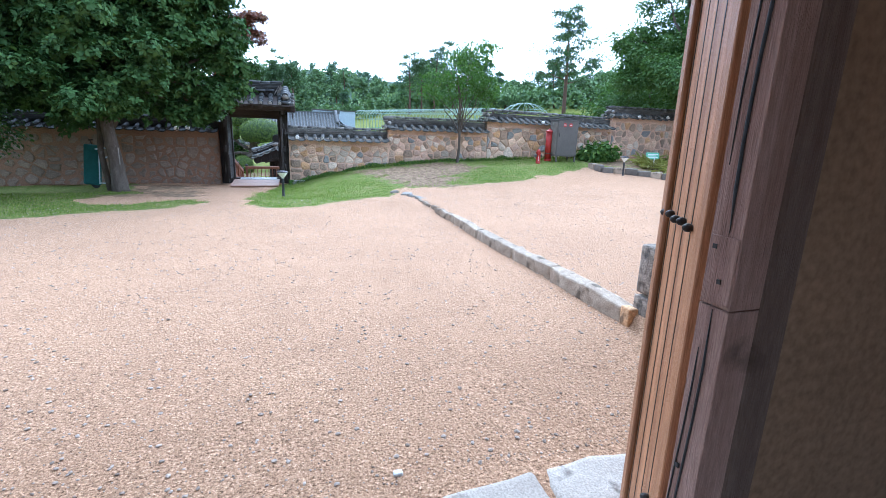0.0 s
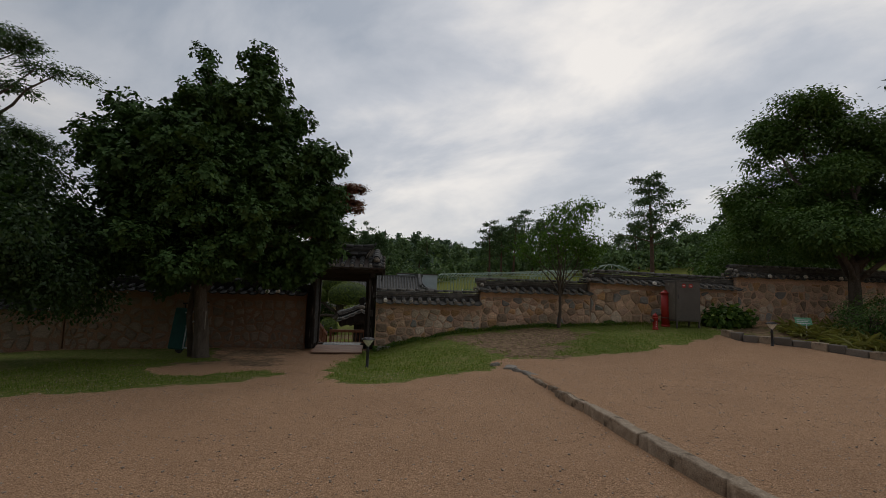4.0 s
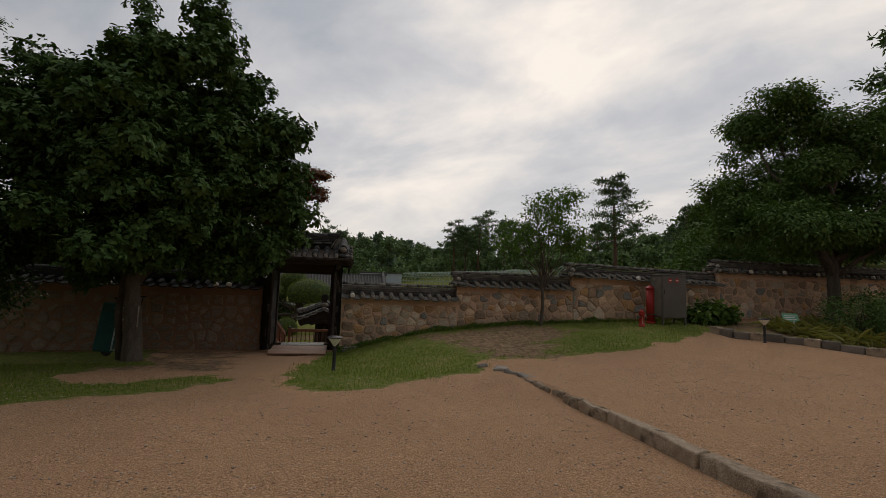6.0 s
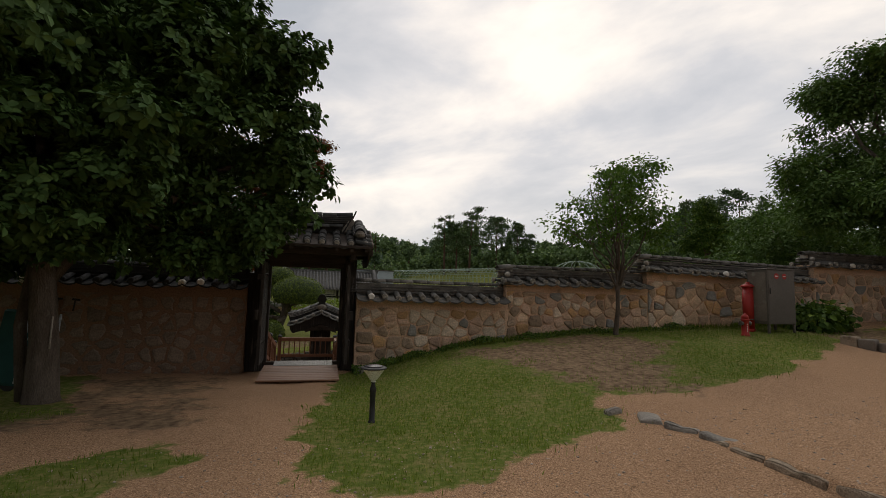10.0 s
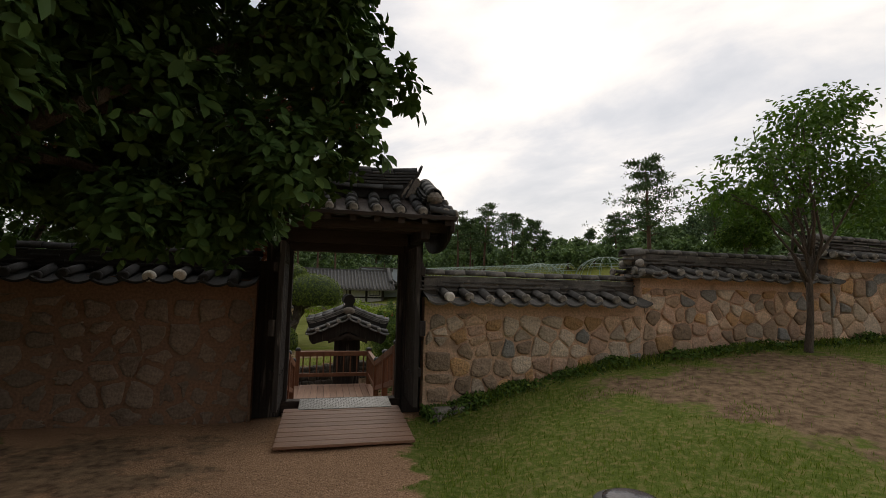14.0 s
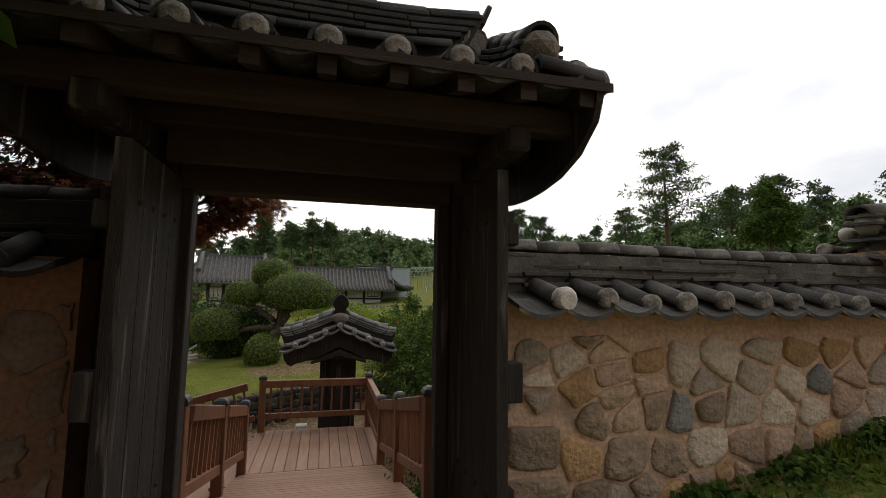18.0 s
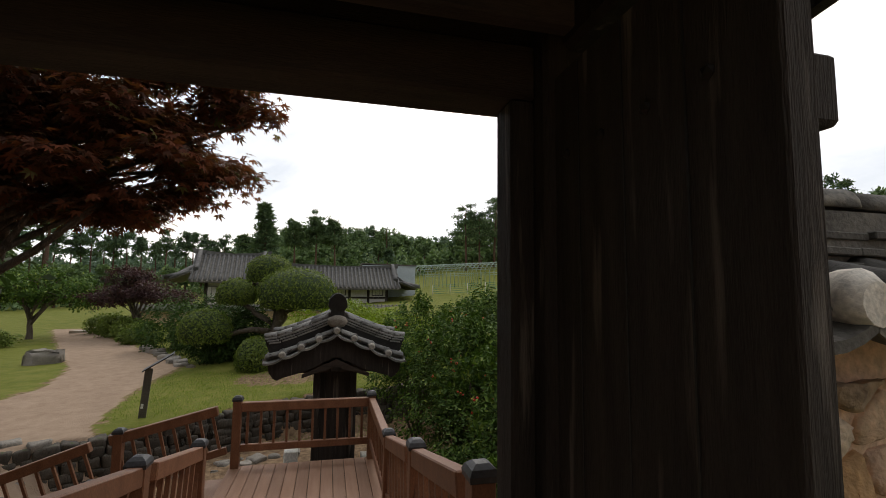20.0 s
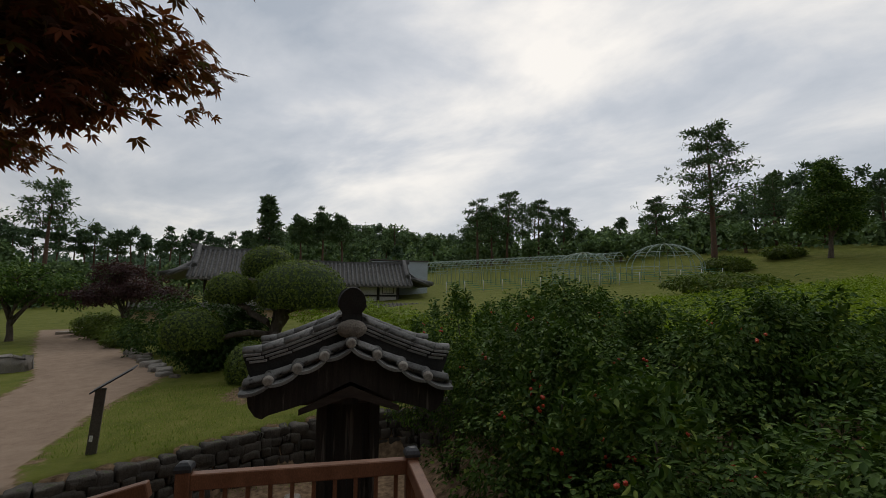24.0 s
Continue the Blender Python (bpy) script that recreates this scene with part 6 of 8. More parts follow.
def build_roofed_post():
    """A small tiled roof, gable end towards the deck, on a broad dark wooden body."""
    cx, y0, y1 = -1.06, 25.0, 26.7
    s = thing("roofed_gate", Matrix.Translation((cx, 0, 0)), "small grey tiled roof on a dark wooden gate body", "gate")
    zg = ground_z(cx, 26) - 0.1
    boxpart("body", M["old_wood"], s, (-0.36, y0 + 0.55, zg), (0.36, y1 - 0.35, 0.02), 0.02)
    for x in (-0.37, 0.25):
        boxpart("corner_post", M["old_wood"], s, (x, y0 + 0.46, zg), (x + 0.12, y0 + 0.56, 0.05), 0.01)
    for k in range(1, 4):
        boxpart("plank_joint", M["black"], s, (-0.36 + 0.18 * k - 0.004, y0 + 0.546, zg), (-0.36 + 0.18 * k + 0.004, y0 + 0.552, 0.0), 0)
    boxpart("cross_beam", M["beam_wood"], s, (-0.9, y0 + 0.34, -0.06), (0.9, y0 + 0.56, 0.10), 0.015)
    boxpart("beam_end", M["old_wood"], s, (-0.09, y0 + 0.12, -0.02), (0.09, y0 + 0.5, 0.16), 0.01)
    for sg in (-1, 1):
        bm = bmesh.new()
        pts = [(sg * x, z) for x, z in ((0, 0.605), (0.31, 0.455), (0.59, 0.33), (0.85, 0.22), (1.10, 0.14), (1.09, 0.08), (0.85, 0.155), (0.59, 0.26), (0.31, 0.385), (0, 0.52))]
        prism(bm, pts, y0 + 0.12, y1 + 0.2)
        part("roof_boarding", bm, M["beam_wood"], s)
        # gable board with a swelling lower end
        pts = [(sg * x, z) for x, z in ((0, 0.58), (0.31, 0.43), (0.59, 0.305), (0.85, 0.195), (1.09, 0.115), (1.07, 0.0), (1.0, -0.10), (0.93, -0.13), (0.86, -0.09), (0.6, -0.02), (0.4, 0.05), (0.2, 0.15), (0, 0.24))]
        bm = bmesh.new()
        prism(bm, pts, y0 + 0.09, y0 + 0.13)
        part("gable_board", bm, M["old_wood"], s)
        bm = bmesh.new()
        prism(bm, [(sg * x, z) for x, z in ((0, 0.20), (0.55, -0.04), (0.55, -0.10), (0, 0.08))], y0 + 0.06, y0 + 0.09)
        part("brace_board", bm, M["beam_wood"], s)
    boxpart("gable_fill", M["beam_wood"], s, (-0.5, y0 + 0.5, -0.02), (0.5, y0 + 0.55, 0.34), 0)
    gable_roof(s, pose(0, (y0 + y1) / 2 + 0.12, 0), (y1 - y0) / 2 + 0.12, [(0.0, 0.68), (0.31, 0.535), (0.59, 0.41), (0.85, 0.30), (1.13, 0.215)],
               [(0.10, 0.905), (0.42, 0.77), (0.74, 0.645), (0.98, 0.57), (1.17, 0.55)], 8, 0.075, 0.30, 0.86, 1, 0.80, 0.29, 3, 0.0, "tile_light", sag=0.035)
    # pale stone blocks round its foot
    for k, (x, y, w, d, h) in enumerate(((-1.95, 25.2, 0.3, 0.25, 0.75), (-1.75, 25.45, 0.22, 0.2, 0.95), (-0.45, 25.25, 0.3, 0.25, 0.85), (-0.25, 25.0, 0.28, 0.3, 0.5), (-2.2, 24.9, 0.45, 0.3, 0.3), (-0.7, 24.8, 0.6, 0.3, 0.22))):
        z = ground_z(x, y)
        ob = part("stone_pier", rough_block(w, d, h + 0.1, 120 + k, 0.02), M["white_plaster"], None)
        ob.matrix_basis = pose(x, y, z + h, 0, 0, 3 * k)
        tagged(ob, "pale dressed stone pier beside the tiled gate", "stone block", "stone piers")


build_roofed_post()


def build_retaining():
    w = thing("wall_retaining", Matrix.Identity(4), "curved low retaining wall of dark field stones", "wall", kind="structure")
    pts = RETAIN
    rng = random.Random(8)
    for (xa, ya), (xb, yb) in zip(pts, pts[1:]):
        ln = math.hypot(xb - xa, yb - ya)
        yaw = math.degrees(math.atan2(yb - ya, xb - xa))
        nx, ny = (yb - ya) / ln, -(xb - xa) / ln
        drop = 0.0
        for row in range(5):
            u = -rng.uniform(0, 0.2)
            tall = rng.uniform(0.14, 0.22)
            while u < ln - 0.06:
                wd = rng.choice((0.14, 0.2, 0.26, 0.3, 0.4)) * rng.uniform(0.85, 1.15)
                t = (u + wd / 2) / ln
                x, y = xa + (xb - xa) * t, ya + (yb - ya) * t
                top = garden_z(x - 0.5 * nx, y - 0.5 * ny) + (-0.05 + 0.04 * rng.random() if row == 0 else 0.03 * rng.random()) - drop
                ob = part("stone", rough_block(wd - 0.015, 0.34, tall + rng.uniform(0.0, 0.05), rng.randrange(9999), 0.05, 2), M["stone_mossy"], w)
                ob.matrix_basis = pose(x + nx * 0.03 * row, y + ny * 0.03 * row, top, rng.uniform(-4, 4), rng.uniform(-4, 4), yaw + rng.uniform(-6, 6))
                u += wd
            drop += tall
    # loose stones at the foot of the wall and along the drain by the path
    for k in range(26):
        x, y = -7.2 + 0.22 * k + rng.uniform(-0.3, 0.3), 27.0 + 0.04 * k + rng.uniform(-0.3, 0.3)
        s = rng.uniform(0.15, 0.4)
        ob = part("field_stone", rough_block(s, s * 0.8, s * 0.5, 300 + k, 0.05, 2), M["rock"], None)
        ob.matrix_basis = pose(x, y, ground_z(x, y) + s * 0.22, 0, 0, rng.uniform(0, 180))
        tagged(ob, "loose grey field stone at the foot of the retaining wall", "stone", "loose stones")
    for k in range(18):
        t = k / 17
        x, y = -6.0 - 3.4 * t + rng.uniform(-0.15, 0.15), 35.4 + 6.0 * t + rng.uniform(-0.2, 0.2)
        s = rng.uniform(0.3, 0.65)
        ob = part("drain_stone", rough_block(s, s * 0.7, s * 0.6, 340 + k, 0.06, 2), M["rock"] if k % 3 else M["stone_dark"], None)
        ob.matrix_basis = pose(x, y, ground_z(x, y) + s * 0.25, 0, 0, rng.uniform(0, 180))
        tagged(ob, "grey stone lining the drain beside the path", "stone", "drain stones")
    x, y = -11.6, 38.0
    ob = part("boulder", rough_block(1.15, 0.75, 0.7, 401, 0.22, 4), M["rock"], None)
    ob.matrix_basis = pose(x, y, ground_z(x, y) + 0.5, 0, 6, 20)
    tagged(ob, "large brownish boulder lying on the lawn", "boulder")
    # reading board beside the path
    x, y = -5.08, 28.75
    b = thing("reading_board", pose(x, y, ground_z(x, y), 0, 0, 12), "dark steel reading board with a slanted top", "sign")
    boxpart("upright", M["cabinet"], b, (-0.12, -0.03, -0.1), (0.03, 0.03, 1.06), 0.006, pose(0, 0, 0, 0, 4, 0))
    boxpart("slanted_top", M["black"], b, (-0.10, -0.25, -0.012), (0.58, 0.25, 0.010), 0.004, pose(0, 0, 1.075, 0, -32, 0))
    boxpart("emblem", M["white_paint"], b, (-0.10, -0.0325, 0.20), (-0.05, -0.031, 0.30), 0, pose(0, 0, 0, 0, 4, 0))
    # stone steps where the path climbs
    for k in range(4):
        x, y = -16.2 + 1.1 * k * 0.6, 51.0 + 0.5 * k
        ob = part("stone_step", rough_block(1.2, 0.5, 0.3, 420 + k, 0.04, 2), M["granite"], None)
        ob.matrix_basis = pose(x, y, ground_z(x, y) + 0.15 + 0.12 * k, 0, 0, 20)
        tagged(ob, "pale stone step beside the path", "step", "stone steps")


build_retaining()


def tiled_slope(bm_t, bm_r, x0, x1, ya, za, yb, zb, pitch=0.34, sag=0.12, r=0.105):
    """Half a roof: a sagging sheet from the ridge (ya, za) to the eave (yb, zb), with half round ribs down it."""
    n = 6
    prof = []
    for i in range(n + 1):
        t = i / n
        prof.append((ya + (yb - ya) * t, za + (zb - za) * t - sag * 4 * t * (1 - t) * 0.5))
    pts = prof + [(y, z - 0.12) for y, z in prof[::-1]]
    prism(bm_t, pts, x0, x1, "x")
    k = max(2, round((x1 - x0) / pitch))
    for j in range(k + 1):
        x = x0 + (x1 - x0) * j / k
        tube(bm_r, [(x, y, z + 0.02) for y, z in prof], r, 6)


def build_house(ox, oy, yaw, ln, dep, zf, ez, rz, bays, label):
    """A low traditional house with a hipped and gabled tiled roof: eaves at ez, ridge at rz, floor at zf."""
    h = thing("tiled_house", pose(ox, oy, 0, 0, 0, yaw), label, "house", "tiled houses")
    boxpart("wall", M["white_plaster"], h, (0.9, 0.9, zf - 1.2), (ln - 0.9, dep, ez + 0.2), 0)
    boxpart("stone_base", M["granite"], h, (0.3, 0.2, zf - 1.4), (ln - 0.3, dep + 0.4, zf), 0.02)
    n = bays
    for i in range(n + 1):
        x = 0.9 + (ln - 1.8) * i / n
        boxpart("post", M["old_wood"], h, (x - 0.11, 0.78, zf), (x + 0.11, 1.0, ez + 0.1), 0.01)
    boxpart("eave_beam", M["old_wood"], h, (0.7, 0.76, ez - 0.12), (ln - 0.7, 1.0, ez + 0.12), 0.01)
    boxpart("sill_beam", M["old_wood"], h, (0.9, 0.80, zf + 0.75), (ln - 0.9, 0.94, zf + 0.9), 0.01)
    for i in range(n):
        if i % 2 == 0 or i in (1, 2):
            x = 0.9 + (ln - 1.8) * (i + 0.5) / n
            w = boxpart("window", M["old_wood"], h, (x - 0.5, 0.84, zf + 1.0), (x + 0.5, 0.92, zf + 1.95), 0.005)
            for k in range(3):
                boxpart("pane", M["white_plaster"], w, (x - 0.44 + 0.3 * k, 0.825, zf + 1.06), (x - 0.17 + 0.3 * k, 0.84, zf + 1.89), 0)
    t, r = bmesh.new(), bmesh.new()
    mid = dep / 2 + 0.4
    sk = 0.32 * (rz - ez)
    tiled_slope(t, r, -0.1, ln + 0.1, mid, rz, -0.4, ez)
    tiled_slope(t, r, -0.1, ln + 0.1, mid, rz, dep + 1.2, ez)
    part("roof", t, M["tile"], h)
    part("roof_ribs", r, M["tile_house"], h, "rows of half round grey tiles")["kind"] = "stuff"
    # hipped lower skirts at the two ends
    for x0, s in ((-0.1, -1), (ln + 0.1, 1)):
        bm = bmesh.new()
        prism(bm, [(x0, ez + sk), (x0 + s * 1.5, ez + 0.05), (x0 + s * 1.5, ez - 0.07), (x0, ez + sk - 0.15)], -0.3, dep + 1.1)
        part("hip_skirt", bm, M["tile"], h)
        bm = bmesh.new()
        for k in range(18):
            y = -0.3 + (dep + 1.4) * k / 17
            tube(bm, [(x0, y, ez + sk + 0.02), (x0 + s * 1.5, y, ez + 0.07)], 0.08, 6)
        part("hip_ribs", bm, M["tile_house"], h)
        bm = bmesh.new()
        prism(bm, [(mid - 0.32 * dep, ez + sk - 0.05), (mid + 0.32 * dep, ez + sk - 0.05), (mid, rz - 0.15)], x0 - 0.1, x0 + 0.1, "x")
        part("gable", bm, M["old_wood"], h)
        for e in (0, 1):
            ye = -0.45 if e == 0 else dep + 1.25
            xr = x0 - s * 0.25
            part("descending_ridge", tube(bmesh.new(), [(xr, mid, rz + 0.28), (xr, mid + (ye - mid) * 0.3, rz - 0.3 * (rz - ez)), (xr, mid + (ye - mid) * 0.55, ez + 0.5 * (rz - ez)), (xr, mid + (ye - mid) * 0.66, ez + 0.40 * (rz - ez))], 0.19, 8), M["tile_house"], h)
        for e in (0, 1):
            ye = -0.45 if e == 0 else dep + 1.25
            part("corner_ridge", tube(bmesh.new(), [(x0, mid + (ye - mid) * 0.45, ez + 0.5 * (rz - ez)), (x0 + s * 0.8, mid + (ye - mid) * 0.8, ez + 0.22 * (rz - ez)), (x0 + s * 1.7, ye, ez + 0.20)], 0.17, 8), M["tile_house"], h)
    bm = bmesh.new()
    pts = [(-0.5, rz + 0.45), (0.3, rz + 0.30), (1.4, rz + 0.18), (ln / 2, rz + 0.1), (ln - 0.8, rz + 0.2), (ln + 0.35, rz + 0.42), (ln + 0.3, rz + 0.0), (ln / 2, rz - 0.15), (-0.3, rz + 0.0)]
    prism(bm, pts, mid - 0.17, mid + 0.17)
    part("ridge", bm, M["tile_house"], h)


def build_garden_buildings():
    # low front wall with its own tiles
    w = thing("wall_garden", pose(-13.4, 51.5, -1.1, 0, 0, 6), "low stone garden wall with tiled coping before the house", "wall", kind="structure")
    boxpart("wall_body", M["stone_tan"], w, (0, 0, -1.5), (19.5, 0.45, 1.15), 0.01)
    t, r = bmesh.new(), bmesh.new()
    for sg in (-1, 1):
        tiled_slope(t, r, -0.1, 19.6, 0.22, 1.52, 0.22 + sg * 0.5, 1.18, 0.3, 0.02, 0.06)
    part("coping", t, M["tile"], w)
    part("coping_ribs", r, M["tile"], w)["kind"] = "stuff"
    s = thing("pale_shed", pose(1.9, 62.6, 0, 0, 0, 0), "plain pale blue-grey sheet metal shed", "shed")
    z = ground_z(8, 62)
    boxpart("wall", M["shed"], s, (0, 0, z - 0.6), (5.2, 5.0, 4.05), 0)
    bm = bmesh.new()
    prism(bm, [(-0.1, 4.12), (5.3, 4.06), (5.3, 4.16), (-0.1, 4.22)], -0.1, 5.1)
    part("roof", bm, M["cabinet"], s)


build_house(-11.2, 55.2, 7, 5.2, 5.0, -0.2, 2.1, 4.35, 3, "tall end of a traditional house with grey tiled roof")
build_house(-5.2, 57.4, 1, 9.9, 4.4, 0.1, 1.72, 3.65, 5, "long low traditional house wing with grey tiled roof")
build_garden_buildings()


def build_trellis():
    t = thing("trellis_tunnel", Matrix.Identity(4), "long arched tunnel of pale green steel hoops", "trellis")
    (xa, ya), (xb, yb) = (9.6, 76.0), (24.4, 58.0)
    n = 40
    yaw = math.atan2(yb - ya, xb - xa)
    nx, ny = -math.sin(yaw), math.cos(yaw)
    R = 2.0
    rods = [[] for k in range(7)]
    for i in range(n + 1):
        x, y = xa + (xb - xa) * i / n, ya + (yb - ya) * i / n
        z = ground_z(x, y)
        pts = [(x - nx * R, y - ny * R, z - 0.1)]
        for k in range(13):
            a = math.pi * k / 12
            p = (x - nx * R * math.cos(a), y - ny * R * math.cos(a), z + 1.45 + 1.3 * math.sin(a))
            pts.append(p)
            if k % 2 == 0:
                rods[k // 2].append(p)
        pts.append((x + nx * R, y + ny * R, z - 0.1))
        part("hoop", tube(bmesh.new(), pts, 0.028, 5), M["green_steel"], t)
    for r in rods:
        part("rod", tube(bmesh.new(), r, 0.034, 4), M["green_steel"], t)
    for dx, dy, R, H in ((28.0, 56.6, 3.3, 3.3), (20.9, 58.4, 2.8, 2.9)):
        d = thing("trellis_dome", Matrix.Translation((dx, dy, ground_z(dx, dy))), "round dome of pale green steel ribs", "trellis", "trellis domes")
        for k in range(8):
            a = math.pi * k / 8
            pts = [(math.cos(a) * R * math.cos(b), math.sin(a) * R * math.cos(b), 1.1 + (H - 1.1) * math.sin(b)) for b in [math.pi * j / 16 for j in range(17)]]
            pts = [(pts[0][0], pts[0][1], -0.1)] + pts + [(pts[-1][0], pts[-1][1], -0.1)]
            part("rib", tube(bmesh.new(), pts, 0.034, 5), M["green_steel"], d)
        for z, rr in ((0.6, R), (1.1, R), (1.1 + (H - 1.1) * 0.6, R * 0.8)):
            part("ring", tube(bmesh.new(), [(rr * math.cos(2 * math.pi * j / 24), rr * math.sin(2 * math.pi * j / 24), z) for j in range(25)], 0.026, 5), M["green_steel"], d)
    f = thing("mesh_fence", Matrix.Identity(4), "low green mesh fence with white posts", "fence")
    for i in range(15):
        u = i / 14
        x, y = 8.5 + 22 * u, 60.8 - 8.2 * u
        z = ground_z(x, y)
        part("post", tube(bmesh.new(), [(x, y, z - 0.1), (x, y, z + 1.0)], 0.035, 6), M["white_paint"], f)
        if i < 14:
            u2 = (i + 1) / 14
            x2, y2 = 8.5 + 22 * u2, 60.8 - 8.2 * u2
            for k in range(5):
                part("wire", tube(bmesh.new(), [(x, y, z + 0.15 + 0.2 * k), (x2, y2, ground_z(x2, y2) + 0.15 + 0.2 * k)], 0.018, 4), M["green_net"], f)


M["green_net"] = mat("green_net", (0.05, 0.28, 0.20), (0.07, 0.33, 0.25), 0.7, 5, 40, 0.0)
build_trellis()

# ---- plants ----


def leaf_object(name, pos, nrm, size, aspect, material, parent, seed, ovate=True, label="", along=None, fold=0.18, star=False):
    """Many small leaves in one mesh: pos (n,3), nrm (n,3) the way each faces, size (n)."""
    rs = np.random.RandomState(seed)
    n = len(pos)
    nrm = nrm / np.maximum(np.linalg.norm(nrm, axis=1, keepdims=True), 1e-6)
    a = rs.normal(size=(n, 3)) if along is None else along + rs.normal(scale=0.45, size=(n, 3))
    a -= nrm * np.sum(a * nrm, axis=1, keepdims=True)
    a /= np.maximum(np.linalg.norm(a, axis=1, keepdims=True), 1e-6)
    s = np.cross(nrm, a)
    L, W = size[:, None], size[:, None] * aspect / 2
    if star:
        co, quads = [pos], []
        for j, (deg, ln) in enumerate(((-78, 0.62), (-38, 0.88), (0, 1.0), (38, 0.88), (78, 0.62))):
            d = a * math.cos(radians(deg)) + s * math.sin(radians(deg))
            e = np.cross(nrm, d)
            m = pos + d * L * ln * 0.45
            co += [m + e * L * 0.13, pos + d * L * ln - nrm * L * 0.12, m - e * L * 0.13]
            quads.append([0, 3 * j + 3, 3 * j + 2, 3 * j + 1])
        quads = np.array(quads)
    elif ovate:
        co = [pos, pos + a * L * 0.3 + s * W * 0.85 + nrm * L * fold * 0.5, pos + a * L * 0.68 + s * W * 0.8 + nrm * L * fold * 0.3, pos + a * L - nrm * L * 0.1,
              pos + a * L * 0.68 - s * W * 0.8 + nrm * L * fold * 0.3, pos + a * L * 0.3 - s * W * 0.85 + nrm * L * fold * 0.5]
        quads = np.array([[0, 3, 2, 1], [0, 5, 4, 3]])
    else:
        co = [pos, pos + a * L * 0.5 + s * W + nrm * L * fold * 0.5, pos + a * L, pos + a * L * 0.5 - s * W + nrm * L * fold * 0.5]
        quads = np.array([[0, 3, 2, 1]])
    k = len(co)
    verts = np.stack(co, axis=1).reshape(-1, 3)
    faces = (np.arange(n)[:, None, None] * k + quads[None]).reshape(-1, 4)
    me = bpy.data.meshes.new(name)
    me.vertices.add(len(verts))
    me.vertices.foreach_set("co", verts.astype(np.float32).ravel())
    me.loops.add(faces.size)
    me.loops.foreach_set("vertex_index", faces.astype(np.int32).ravel())
    me.polygons.add(len(faces))
    me.polygons.foreach_set("loop_start", np.arange(len(faces), dtype=np.int32) * 4)
    me.polygons.foreach_set("loop_total", np.full(len(faces), 4, dtype=np.int32))
    me.update()
    me.validate()
    me.materials.append(material)
    ob = new(name, me)
    if parent:
        ob.parent = parent
    if label:
        ob["label"] = label
    ob["kind"] = "stuff"
    return ob


def clumps(blobs, n, rs, inner=0.55, outer=1.08):
    """Clump centres in a union of ellipsoids, thicker to the outside, and the way out at each."""
    vol = np.array([b[3] * b[4] * b[5] for b in blobs]) ** 0.75
    pick = rs.choice(len(blobs), n, p=vol / vol.sum())
    B = np.array(blobs)[pick]
    d = rs.normal(size=(n, 3))
    d /= np.linalg.norm(d, axis=1, keepdims=True)
    r = inner + (outer - inner) * rs.rand(n) ** 0.7
    wobble = np.array([1 + 0.28 * noise.noise(Vector((v[0] * 2.2 + i * 3.7, v[1] * 2.2, v[2] * 2.2))) for v, i in zip(d.tolist(), pick.tolist())])
    pos = B[:, :3] + d * B[:, 3:6] * (r * wobble)[:, None]
    return pos, d


def lumpy(blobs, n, r, flat, seed):
    """Breaks a crown's few large blobs into many small ones near its skin, with a thin core."""
    rng = random.Random(seed)
    vol = [(b[3] * b[4] * b[5]) ** 0.67 for b in blobs]
    out = []
    for i in range(n):
        b = rng.choices(blobs, vol)[0]
        d = Vector((rng.gauss(0, 1), rng.gauss(0, 1), rng.gauss(0, 1))).normalized()
        k = rng.uniform(0.55, 0.95)
        q = r * rng.uniform(0.65, 1.3)
        out.append((b[0] + d.x * b[3] * k, b[1] + d.y * b[4] * k, b[2] + d.z * b[5] * k, q, q, q * flat))
    return out + [(b[0], b[1], b[2], b[3] * 0.6, b[4] * 0.6, b[5] * 0.6) for b in blobs]


def foliage(name, blobs, n, per, leaf, aspect, spread, material, parent, seed, ovate=True, inner=0.55, outer=1.08, upness=0.6, droop=0.25, label="", lumps=0, lump_r=0.9, flat=0.75, star=False):
    rs = np.random.RandomState(seed)
    if lumps:
        blobs = lumpy(blobs, lumps, lump_r, flat, seed)
    c, d = clumps(blobs, n, rs, inner, outer)
    pos = np.repeat(c, per, axis=0) + rs.normal(scale=spread, size=(n * per, 3)) * np.array([1, 1, 0.7])
    out = np.repeat(d, per, axis=0)
    nrm = out * 0.7 + np.array([0, 0, upness]) + rs.normal(scale=0.5, size=(n * per, 3))
    along = out + np.array([0, 0, -droop])
    size = leaf * (0.7 + 0.6 * rs.rand(n * per))
    return leaf_object(name, pos, nrm, size, aspect, material, parent, seed + 1, ovate, label, along, star=star)


